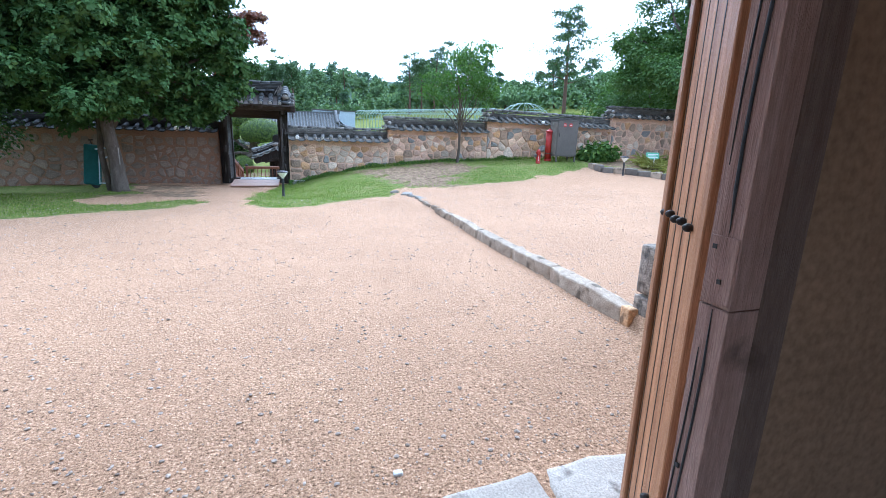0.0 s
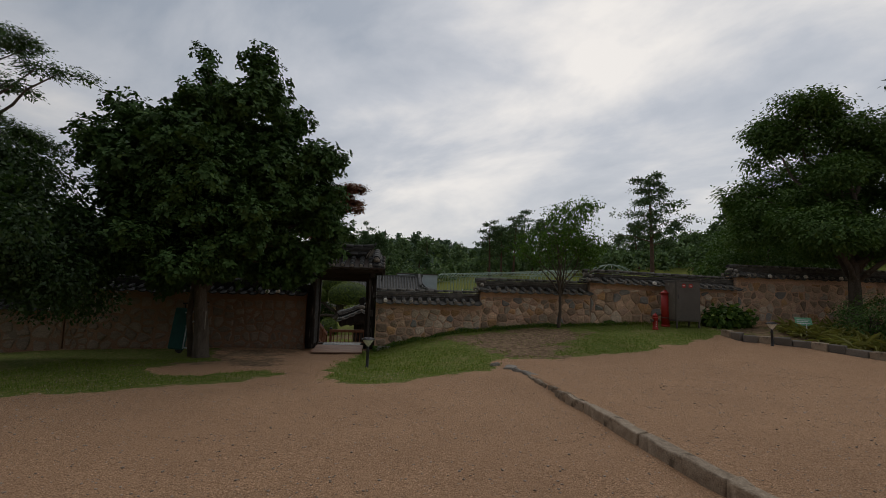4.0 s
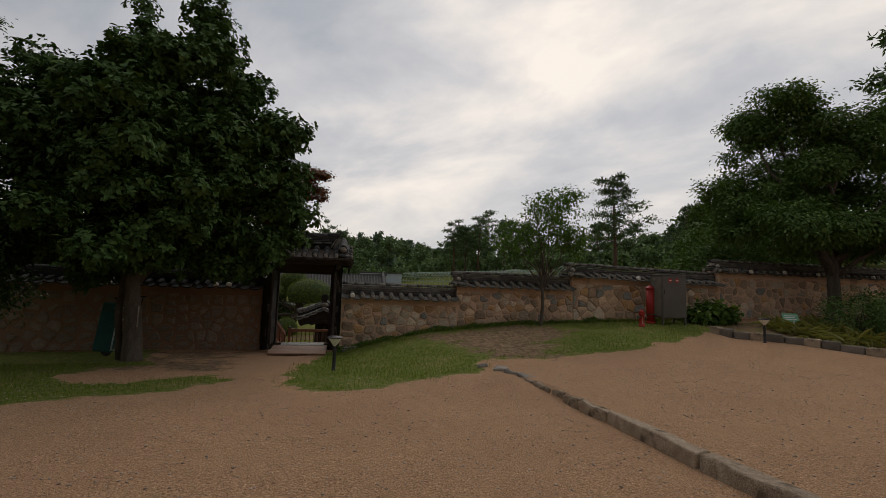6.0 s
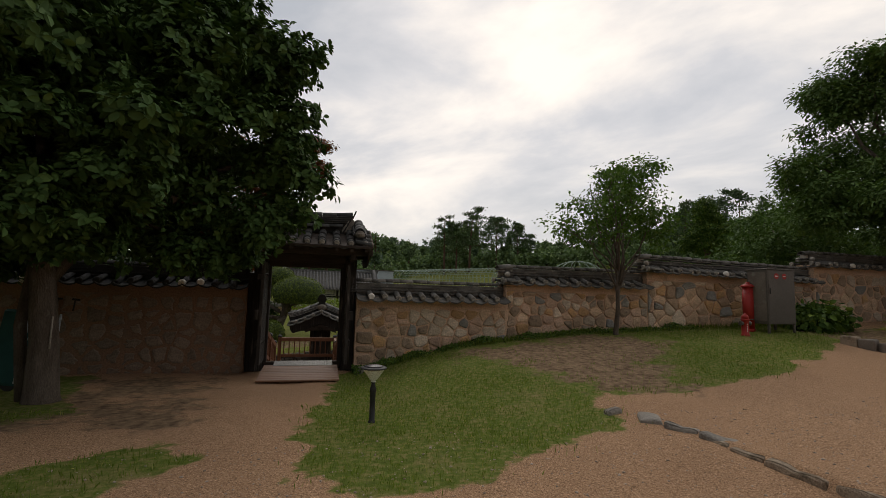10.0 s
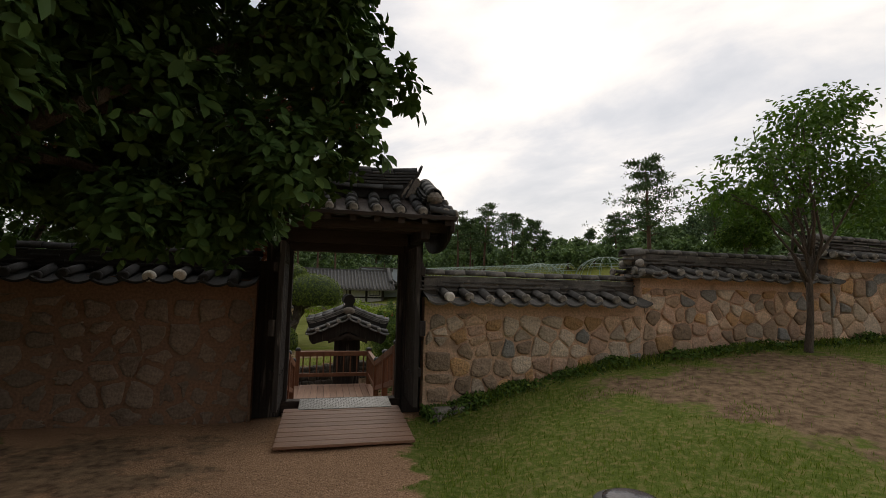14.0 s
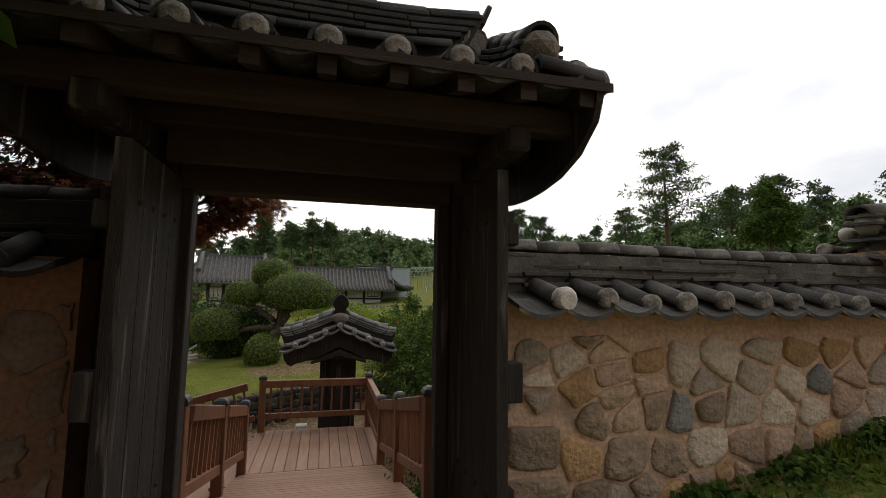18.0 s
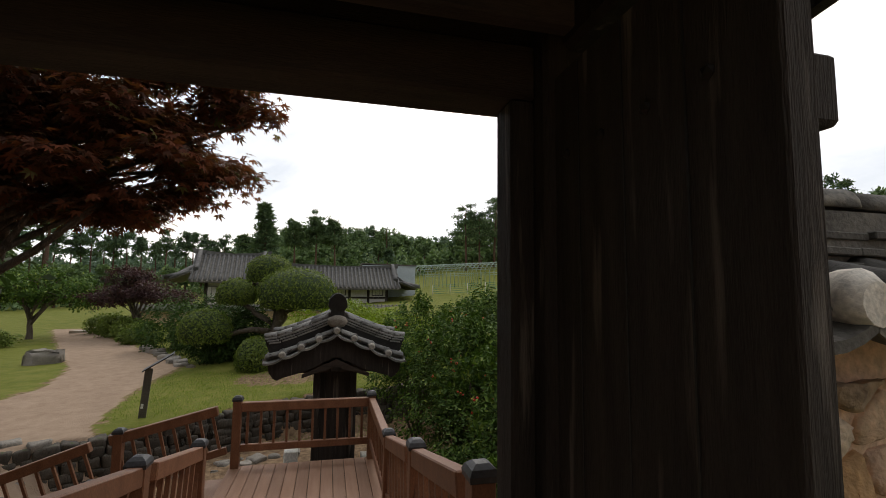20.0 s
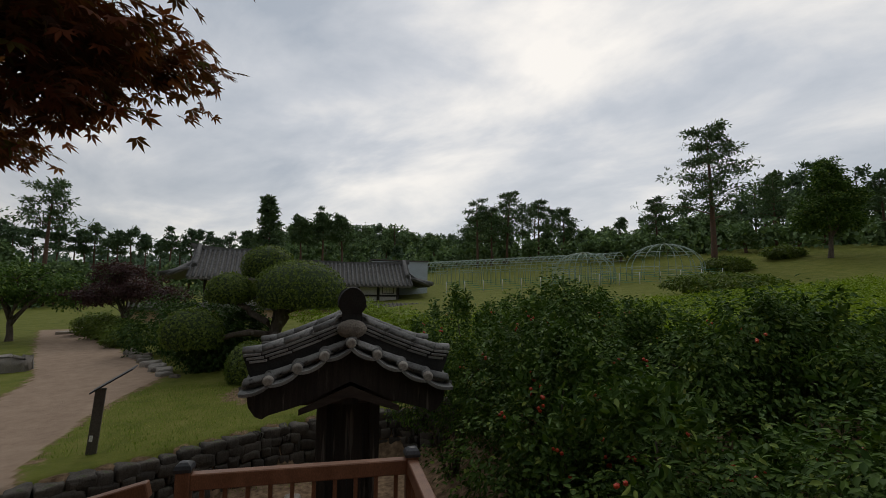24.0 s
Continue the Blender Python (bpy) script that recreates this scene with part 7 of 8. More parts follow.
def rosettes(name, blobs, n, per, leaf, aspect, material, parent, seed, inner=0.4, outer=1.06, lumps=0, lump_r=0.6, flat=0.7, label=""):
    """Whorls of leaves at the twig ends, each whorl opening upwards and outwards."""
    rs = np.random.RandomState(seed)
    if lumps:
        blobs = lumpy(blobs, lumps, lump_r, flat, seed)
    c, d = clumps(blobs, n, rs, inner, outer)
    axis = d * 0.75 + np.array([0, 0, 0.75]) + rs.normal(scale=0.35, size=(n, 3))
    axis /= np.linalg.norm(axis, axis=1, keepdims=True)
    s = np.cross(axis, rs.normal(size=(n, 3)))
    s /= np.maximum(np.linalg.norm(s, axis=1, keepdims=True), 1e-6)
    u = np.cross(axis, s)
    k = n * per
    ax, s, u = np.repeat(axis, per, axis=0), np.repeat(s, per, axis=0), np.repeat(u, per, axis=0)
    a = np.tile(np.arange(per) * 2 * math.pi / per, n) + rs.normal(scale=0.35, size=k)
    out = s * np.cos(a)[:, None] + u * np.sin(a)[:, None]
    rise = rs.uniform(-0.25, 0.55, size=(k, 1))
    along = out + ax * rise
    nrm = ax - out * rise + rs.normal(scale=0.2, size=(k, 3))
    pos = np.repeat(c, per, axis=0) + out * 0.012 + ax * rs.normal(scale=0.03, size=(k, 1))
    size = leaf * np.repeat(0.75 + 0.5 * rs.rand(n), per) * (0.75 + 0.45 * rs.rand(k))
    return leaf_object(name, pos, nrm, size, aspect, material, parent, seed + 1, True, label, along * 2.2)


def limb_to(bm, a, b, r0, r1, rng, bend=0.12, n=5):
    a, b = Vector(a), Vector(b)
    pts = []
    for i in range(n + 1):
        t = i / n
        j = Vector((rng.uniform(-1, 1), rng.uniform(-1, 1), rng.uniform(-0.4, 0.4))) * bend * (b - a).length * (0 < i < n) * 0.5
        pts.append(a.lerp(b, t) + j + Vector((0, 0, 0.12 * (b - a).length * math.sin(math.pi * t))))
    tube(bm, pts, [r0 + (r1 - r0) * i / n for i in range(n + 1)], 8)
    return pts


def tree(name, x, y, label, blobs, trunk_r, fork, n, per, leaf, aspect, spread, leafmat, bark, seed, limbs=9, ovate=True, category="tree", z=None, whorls=False, reach=0.6, **kw):
    """A tree at x, y: tapered trunk up to the height fork, limbs into the crown, twigs, leaves. Blobs are placed from the tree's foot."""
    zg = ground_z(x, y) if z is None else z
    t = thing(name, pose(x, y, zg), label, category)
    rng = random.Random(seed)
    bm = bmesh.new()
    lean = Vector((rng.uniform(-0.06, 0.06), rng.uniform(-0.06, 0.06), 1)) * fork
    pts = [Vector((0, 0, -0.15)), Vector((0, 0, 0.05)), lean * 0.35 + Vector((0.03, 0, 0)), lean * 0.7, lean]
    tube(bm, pts, [trunk_r * 1.7, trunk_r * 1.25, trunk_r, trunk_r * 0.92, trunk_r * 0.8], 12)
    ends = []
    for i in range(limbs):
        b = blobs[i % len(blobs)]
        a = rng.uniform(0, 2 * math.pi)
        e = Vector((b[0] + math.cos(a) * b[3] * reach, b[1] + math.sin(a) * b[4] * reach, b[2] + rng.uniform(-0.5, 1.0) * reach * b[5]))
        s = lean * rng.uniform(0.6, 1.0)
        p = limb_to(bm, s, e, trunk_r * 0.5, trunk_r * 0.12, rng)
        for k in range(3):
            q = p[rng.randrange(2, 5)]
            w = q + Vector((rng.uniform(-1, 1), rng.uniform(-1, 1), rng.uniform(-0.2, 0.8))) * 0.58 * reach * b[3]
            limb_to(bm, q, w, trunk_r * 0.16, trunk_r * 0.05, rng, 0.1, 3)
    part("trunk", bm, M[bark], t)
    if whorls:
        rosettes("crown", blobs, n, per, leaf, aspect, M[leafmat], t, seed, **kw)
    else:
        foliage("crown", blobs, n, per, leaf, aspect, spread, M[leafmat], t, seed, ovate, **kw)
    return t


# the big broad-leaved tree by the gate
tree("broadleaf_tree", -4.85, 15.25, "large dark broad-leaved tree beside the gate", [(0, 0, 4.7, 2.9, 2.8, 2.6), (-2.2, 0, 5.7, 0.9, 1.3, 1.2), (-2.3, 0, 3.9, 1.1, 1.7, 1.7), (-0.4, 0, 7.75, 0.45, 0.55, 0.95), (1.05, 0, 7.5, 0.65, 0.8, 0.95), (1.85, 0, 6.4, 0.75, 1.1, 0.9),
      (2.7, 0, 5.0, 0.8, 1.4, 1.0), (3.1, 0.1, 4.1, 0.55, 1.1, 0.75), (2.6, 0.5, 2.95, 0.7, 1.0, 0.45), (0.2, -1.8, 4.6, 2.0, 1.2, 2.0), (0.0, -0.3, 5.6, 1.8, 1.6, 1.3), (-1.0, -0.6, 4.2, 1.6, 1.4, 1.4), (1.3, -0.4, 4.4, 1.5, 1.3, 1.4), (0.2, -0.8, 2.8, 2.3, 2.0, 0.75), (-1.6, 1.6, 3.9, 1.8, 1.5, 1.5), (1.5, 1.5, 3.4, 1.4, 1.3, 1.2),
      (1.5, 0.6, 2.4, 0.9, 0.9, 0.4), (0.2, -1.6, 2.4, 1.7, 1.0, 0.4), (-1.6, 0.2, 2.4, 1.6, 1.5, 0.5), (-1.2, 2.0, 2.7, 1.6, 0.5, 0.3), (0.4, 2.1, 2.7, 0.9, 0.4, 0.3), (3.1, 0.4, 3.9, 0.55, 0.9, 0.5), (2.0, 0.2, 2.85, 0.55, 0.7, 0.3)],
     0.17, 2.4, 21500, 8, 0.125, 0.62, 0.14, "leaf_big", "bark", 31, 18, whorls=True, reach=0.2, inner=0.15, outer=1.06, lumps=170, lump_r=0.55, flat=0.7)


def second_stem():
    t = bpy.data.objects["broadleaf_tree"]
    rng = random.Random(4)
    bm = bmesh.new()
    limb_to(bm, (-0.28, 0.12, -0.1), (-0.6, 0.2, 4.2), 0.085, 0.04, rng, 0.03)
    part("stem", bm, M["bark"], t)
    bm = bmesh.new()
    tube(bm, [(0.11, -0.165, 0.75), (0.115, -0.17, 1.2)], 0.012, 6)
    part("bark_scar", bm, M["lime"], t, "pale vertical scar on the bark")


second_stem()
# dark trees to the west, in the yard and beyond the wall
tree("yard_tree", -9.0, 12.9, "dark low-branching tree by the shaded wall", [(0, 0, 3.2, 2.7, 2.6, 1.8), (1.4, -0.4, 2.3, 1.7, 1.5, 1.1), (1.2, 1.6, 2.4, 1.6, 1.4, 1.0), (-1.5, 0.3, 4.0, 2.0, 1.8, 1.4), (0.8, 0.6, 4.2, 1.5, 1.4, 1.0), (-1.2, -1.2, 2.0, 1.7, 1.4, 0.9), (1.0, 2.6, 1.6, 1.6, 1.2, 0.8)], 0.2, 1.3, 6800, 9, 0.11, 0.5, 0.16, "leaf_dark", "bark", 33, 9, ovate=False, inner=0.4, lumps=80, lump_r=0.65, flat=0.6, reach=0.35)
tree("feathery_tree", -10.6, 13.6, "tall tree with long feathery horizontal limbs", [(0.4, 0, 7.9, 1.2, 1.0, 0.18), (1.5, 0, 7.35, 1.1, 0.7, 0.16), (2.3, 0, 6.75, 1.0, 0.6, 0.15), (1.2, 0, 6.4, 1.3, 0.8, 0.16), (0.9, 0, 5.7, 1.2, 0.9, 0.16), (1.6, 0.2, 5.2, 1.1, 0.8, 0.2), (-0.6, 0, 8.6, 1.3, 1.1, 0.25), (-0.9, 0, 7.0, 1.4, 1.2, 0.3), (0.2, 0, 4.8, 1.7, 1.3, 0.35), (-0.6, 0, 9.6, 1.0, 0.9, 0.3)], 0.12, 4.0, 5200, 8, 0.085, 0.4, 0.07, "leaf_dark", "bark", 61, 20, ovate=False, inner=0.1, outer=1.1, upness=1.5, lumps=90, lump_r=0.3, flat=0.35, reach=0.35)
tree("wall_tree", -8.2, 21.8, "dark tree beyond the shaded wall", [(0, 0, 4.6, 2.9, 2.4, 2.0), (1.8, 0, 3.6, 1.8, 1.7, 1.4), (-2.2, 0, 4.0, 2.0, 1.8, 1.6)], 0.2, 2.2, 1600, 9, 0.15, 0.5, 0.2, "leaf_dark", "bark", 34, 8, ovate=False, lumps=40, lump_r=0.9)
tree("wall_tree", -13.0, 21.0, "dark tree beyond the low shaded wall", [(0, 0, 4.4, 3.2, 2.6, 2.3), (2.4, 0, 3.2, 2.0, 1.8, 1.5)], 0.2, 2.0, 1500, 9, 0.16, 0.5, 0.22, "leaf_mid", "bark", 35, 8, ovate=False, lumps=40, lump_r=0.9)
# red maple over the deck
MAPLE = [(-4.4, 22.4, 3.3, 1.7, 1.6, 0.8), (-3.0, 22.3, 2.95, 0.65, 1.0, 0.35), (-2.95, 22.4, 4.2, 1.0, 1.2, 0.6), (-2.7, 22.3, 2.65, 0.35, 0.7, 0.1), (-3.3, 22.3, 2.25, 0.6, 0.9, 0.15), (-4.2, 22.4, 2.2, 1.0, 1.2, 0.25), (-2.8, 22.3, 2.4, 0.35, 0.6, 0.1), (-2.35, 22.3, 3.5, 0.45, 0.7, 0.3), (-2.02, 22.3, 3.26, 0.30, 0.4, 0.12), (-2.4, 22.3, 5.4, 1.2, 1.1, 0.55), (-1.75, 22.2, 6.0, 0.75, 0.9, 0.4), (-5.0, 22.4, 2.6, 1.4, 1.4, 0.35), (-3.6, 22.0, 2.4, 0.6, 0.8, 0.12), (-6.0, 22.5, 4.6, 1.9, 1.9, 1.1), (-4.2, 22.3, 5.4, 1.5, 1.5, 0.8)]
MAPLE_Z = ground_z(-5.9, 22.4)
tree("red_maple", -5.9, 22.4, "dark red maple hanging over the walkway railing", [(x + 5.9, y - 22.4, z - MAPLE_Z, rx, ry, rz) for x, y, z, rx, ry, rz in MAPLE],
     0.13, 2.9, 6000, 9, 0.095, 0.8, 0.085, "leaf_maple", "bark", 36, 18, reach=0.4, ovate=False, inner=0.2, upness=1.4, droop=0.3, lumps=120, lump_r=0.42, flat=0.2, star=True)
# small tree before the middle wall
tree("young_tree", 5.85, 17.3, "slender young tree with sparse light green leaves", [(0.1, 0, 3.1, 1.3, 1.2, 0.9), (-0.75, 0, 2.5, 0.9, 0.8, 0.5), (0.7, 0.1, 3.9, 0.8, 0.8, 0.6), (1.1, -0.2, 2.8, 0.9, 0.8, 0.6), (-0.3, 0.1, 3.75, 0.6, 0.6, 0.6)], 0.05, 1.6, 760, 8, 0.095, 0.5, 0.10, "leaf_light", "bark", 37, 14, ovate=True, inner=0.3, outer=1.2, lumps=40, lump_r=0.36, flat=0.7)
# trees at the east end
tree("bed_tree", 16.7, 16.7, "large leafy green tree growing in the flower bed", [(0.9, 2.0, 5.7, 3.0, 2.7, 2.4), (0.3, 1.8, 8.0, 1.7, 1.6, 1.2), (-1.9, 2.6, 5.0, 1.3, 1.3, 1.3), (2.6, 0.5, 7.2, 2.1, 2.0, 1.9), (3.0, -1.0, 4.5, 2.2, 1.8, 1.4), (-0.9, 0.8, 3.7, 1.7, 1.4, 0.7), (1.5, 2.0, 9.0, 0.8, 0.8, 0.8), (-0.7, 2.2, 7.3, 1.2, 1.2, 0.9), (-2.3, 2.0, 3.8, 1.3, 1.2, 0.8), (0.6, 1.2, 3.4, 2.2, 1.5, 0.8), (2.8, 0.2, 3.2, 2.0, 1.5, 0.8), (-1.5, -0.6, 3.3, 1.5, 1.3, 0.6), (0.8, -1.2, 3.1, 1.9, 1.3, 0.7), (2.8, -1.9, 3.2, 1.9, 1.3, 0.7)],
     0.2, 2.2, 11500, 9, 0.14, 0.5, 0.14, "leaf_mid", "bark", 38, 14, ovate=True, inner=0.35, upness=1.0, lumps=130, lump_r=0.65, flat=0.6, reach=0.3)
for k, (x, y, h) in enumerate(((18.5, 23.0, 6.0), (23.0, 25.0, 6.5), (27.5, 29.5, 7.0), (33.0, 34.0, 7.5))):
    tree("wall_tree", x, y, "broad green tree beyond the end of the wall", [(0, 0, h * 0.62, h * 0.36, h * 0.36, h * 0.34), (h * 0.2, 0, h * 0.4, h * 0.3, h * 0.3, h * 0.2), (-h * 0.22, 0, h * 0.38, h * 0.28, h * 0.28, h * 0.2)], 0.16, 1.8, 1500, 9, 0.17, 0.5, 0.18, "leaf_mid", "bark", 240 + k, 8, ovate=False, lumps=40, lump_r=0.7, reach=0.3)


def pine(name, x, y, h, label, seed, wide=0.28, pads=16, start=0.4, tufts=26, size=0.5, layered=False, z=None, group=""):
    """A pine: bare leaning trunk, flat irregular pads of needles."""
    rng = random.Random(seed)
    rs = np.random.RandomState(seed)
    zg = ground_z(x, y) if z is None else z
    t = thing(name, pose(x, y, zg), label, "tree", group)
    bm = bmesh.new()
    lx, ly = rng.uniform(-0.05, 0.05) * h, rng.uniform(-0.05, 0.05) * h
    r = h * 0.018
    pts = [Vector((lx * (k / 6) ** 2, ly * (k / 6) ** 1.5, h * 0.97 * k / 6 - 0.1)) for k in range(7)]
    tube(bm, pts, [r * 1.3, r, r * 0.9, r * 0.75, r * 0.55, r * 0.35, r * 0.1], 8)
    P, D = [], []
    for i in range(pads):
        f = start + (1 - start) * (i + rng.random()) / pads
        a = i * 2.4 + rng.uniform(-0.5, 0.5)
        reach = h * wide * ((1.05 - f) ** 0.55 if not layered else (1.08 - f)) * rng.uniform(0.5, 1.1)
        s = Vector((lx * f * f, ly * f ** 1.5, h * f * 0.97))
        e = s + Vector((math.cos(a) * reach, math.sin(a) * reach, (0.1 if not layered else -0.05) * reach))
        limb_to(bm, s, e, r * 0.4 * (1.1 - f), r * 0.08, rng, 0.15, 4)
        pr = max(reach * 0.5, h * (0.018 if layered else 0.05))
        for k in range(tufts):
            P.append(s.lerp(e, 0.45 + 0.6 * rng.random()) + Vector((rng.gauss(0, pr * 0.45), rng.gauss(0, pr * 0.45), abs(rng.gauss(0, pr * 0.22)))))
    part("trunk", bm, M["bark_red"], t)
    P = np.array([list(p) for p in P])
    per = 7
    pos = np.repeat(P, per, axis=0) + rs.normal(scale=size * 0.3, size=(len(P) * per, 3)) * np.array([1, 1, 0.5])
    nrm = rs.normal(size=pos.shape) + np.array([0, 0, 0.8])
    leaf_object("crown", pos, nrm, size * (0.6 + 0.7 * rs.rand(len(pos))), 0.32, M["needle"], t, seed, False)
    return t


pine("pine_tree", 33.9, 57.0, 14.4, "tall pine standing alone on the lawn", 51, 0.42, 24, 0.36, 34, 0.42)
for k, (x, y, top) in enumerate(((20.6, 90.4, 16.6), (22.8, 90.0, 15.0), (25.0, 89.0, 17.4), (29.6, 87.2, 16.0), (33.1, 85.5, 14.6), (54.6, 68.9, 17.6), (61.0, 60.6, 16.0), (44.0, 78.0, 15.5))):
    pine("pine_tree", x, y, top - ground_z(x, y), "dark pine standing above the hill wood", 60 + k, 0.40, 14, 0.35, 22, 0.45, group="pines above the wood")
for k, (x, y, top) in enumerate(((-6.6, 93.6, 12.6), (-3.4, 93.6, 13.2), (-0.4, 93.8, 13.0), (-13.5, 92.0, 9.8))):
    pine("pine_tree", x, y, top - ground_z(x, y), "red-trunked pine with a flat spreading crown", 80 + k, 0.36, 13, 0.62, 24, 0.55, group="pines behind the house")
pine("pine_tree", 25.5, 19.5, 14.5, "tall pine beyond the wall's end", 52, 0.30, 20, 0.3, 40, 0.40)
pine("pine_tree", -38.0, 89.6, 16.5, "umbrella pine beyond the path", 54, 0.42, 15, 0.6, 18, 0.6)
pine("conifer_tree", -7.1, 64.0, 10.0, "slim conifer with a nodding top behind the house", 55, 0.24, 40, 0.1, 16, 0.45, True)


def pine_crown(rs, x, y, z, h, n, slim=1.0, low=0.55):
    """Leaf places of a far pine: flat pads round a bare trunk."""
    m = 11
    f = low + (1 - low) * np.sort(rs.rand(m))
    ca = rs.rand(m) * 6.28
    cr = h * 0.17 * slim * (1.12 - f) / (1.12 - low) * (0.4 + 0.6 * rs.rand(m)) * 1.2
    C = np.stack([x + cr * np.cos(ca), y + cr * np.sin(ca), z + h * f], 1)
    k = rs.randint(0, m, n)
    w = h * 0.075 * slim * (1.25 - f[k])[:, None] / 0.7
    return C[k] + rs.normal(size=(n, 3)) * np.concatenate([w, w, np.full_like(w, h * 0.014)], 1)


def broad_crown(rs, x, y, z, h, n, wide=1.0):
    """Leaf places of a far broad-leaved tree: a dome of small clumps, thick at its skin."""
    m = 42
    v = rs.normal(size=(m, 3))
    v /= np.linalg.norm(v, axis=1, keepdims=True)
    v[:, 2] = np.abs(v[:, 2]) * 1.25 - 0.35
    C = np.array([x, y, z + h * 0.58]) + v * np.array([h * 0.3 * wide, h * 0.3 * wide, h * 0.36]) * (0.7 + 0.35 * rs.rand(m))[:, None]
    return C[rs.randint(0, m, n)] + rs.normal(size=(n, 3)) * h * 0.042


def cone_crown(rs, x, y, z, h, n):
    f = rs.rand(n) ** 0.6
    ca = rs.rand(n) * 6.28
    tier = 0.75 + 0.35 * np.abs(np.sin(f * 16))
    cr = h * 0.19 * f * tier * np.sqrt(0.3 + 0.7 * rs.rand(n))
    return np.stack([x + cr * np.cos(ca), y + cr * np.sin(ca), z + h * (1 - f * 0.94)], 1)


def forest():
    """The wooded hills: pines, conifers and broad-leaved trees in rows; crowns and trunks as stuff."""
    rng = random.Random(77)
    rs = np.random.RandomState(77)
    eye = Vector((-1.25, 19.65))
    line = ((-58, 9), (-30, 9.5), (-24, 9.3), (-15, 9.3), (-11, 10), (-7, 12), (-4, 15), (2.5, 15), (4.5, 13), (9, 12.5), (12, 11.8), (15, 11.5), (16.5, 18.5), (21, 19), (22.5, 16.5), (27, 17), (28.5, 13), (36, 13.6), (40, 15), (46, 17.5), (48, 19), (53, 19), (57, 18.5), (75, 16))
    dark, light, tb = [], [], bmesh.new()
    for row, (dist, k) in enumerate(((78, 0.45), (88, 0.62), (99, 0.82), (113, 1.0))):
        ang = -58.0
        while ang < 80:
            thin = -32 < ang < -13
            ang += rng.uniform(1.1, 2.6) * (0.55 if thin and row == 3 else 1.0)
            if thin and row in (1, 2):
                continue
            a = radians(ang)
            dd = dist * rng.uniform(0.95, 1.06) * (1.0 - 0.16 * smooth((ang - 22) / 12))
            x, y = eye.x + dd * math.sin(a), eye.y + dd * math.cos(a)
            z = ground_z(x, y)
            top = 1.25 + 1.07 * interp(ang, line) * dd / 90 * rng.uniform(0.80, 1.03) * k
            h = max(2.6, top - z)
            if thin and row == 3:
                kind = "pine"
            elif row == 0:
                kind = "broad" if rng.random() < 0.8 else "cone"
            elif row == 3:
                kind = "pine" if rng.random() < (0.25 if 3 < ang < 15 else 0.7) else "broad"
            else:
                kind = rng.choice(("broad", "broad", "cone", "pine"))
            tube(tb, [(x, y, z - 0.2), (x + rng.uniform(-0.3, 0.3), y, z + h * 0.5), (x + rng.uniform(-0.4, 0.4), y, z + h * 0.92)], [0.2, 0.15, 0.05], 5, False)
            if kind == "pine":
                dark.append(pine_crown(rs, x, y, z, h, 900, 0.8 if thin else 1.25, 0.66 if thin else 0.45))
            elif kind == "cone":
                light.append(cone_crown(rs, x, y, z, h * 0.9, 900))
            else:
                light.append(broad_crown(rs, x, y, z, h, 1500, rng.uniform(0.8, 1.25)))
    # undergrowth closing the foot of the wood
    n = 26000
    a = np.radians(-58 + 138 * rs.rand(n))
    dd = (74 + 26 * rs.rand(n)) * (1.0 - 0.16 * np.clip((np.degrees(a) - 22) / 12, 0, 1))
    x, y = eye.x + dd * np.sin(a), eye.y + dd * np.cos(a)
    deg = np.degrees(a)
    tall = np.where((deg > -32) & (deg < -13), 2.6, 5.0) * (0.6 + 0.4 * np.sin(deg * 2.3) * np.sin(deg * 0.9))
    z = np.array([ground_z(float(u), float(v)) for u, v in zip(x, y)])
    light.append(np.stack([x, y, z + tall * rs.rand(n)], 1))
    w = thing("far_wood", Matrix.Identity(4), "dark mixed pine wood on the hill", "wood", kind="stuff")
    for name, P, size, asp, m, seed in (("pine_crown", dark, 0.62, 0.42, "needle_far", 78), ("leaf_crown", light, 0.55, 0.7, "forest", 79)):
        pos = np.concatenate(P)
        leaf_object(name, pos, rs.normal(size=pos.shape) + np.array([0, -0.3, 0.7]), size * (0.6 + 0.8 * rs.rand(len(pos))), asp, M[m], w, seed, False)
    part("trunks", tb, M["bark_red"], w)["kind"] = "stuff"


forest()


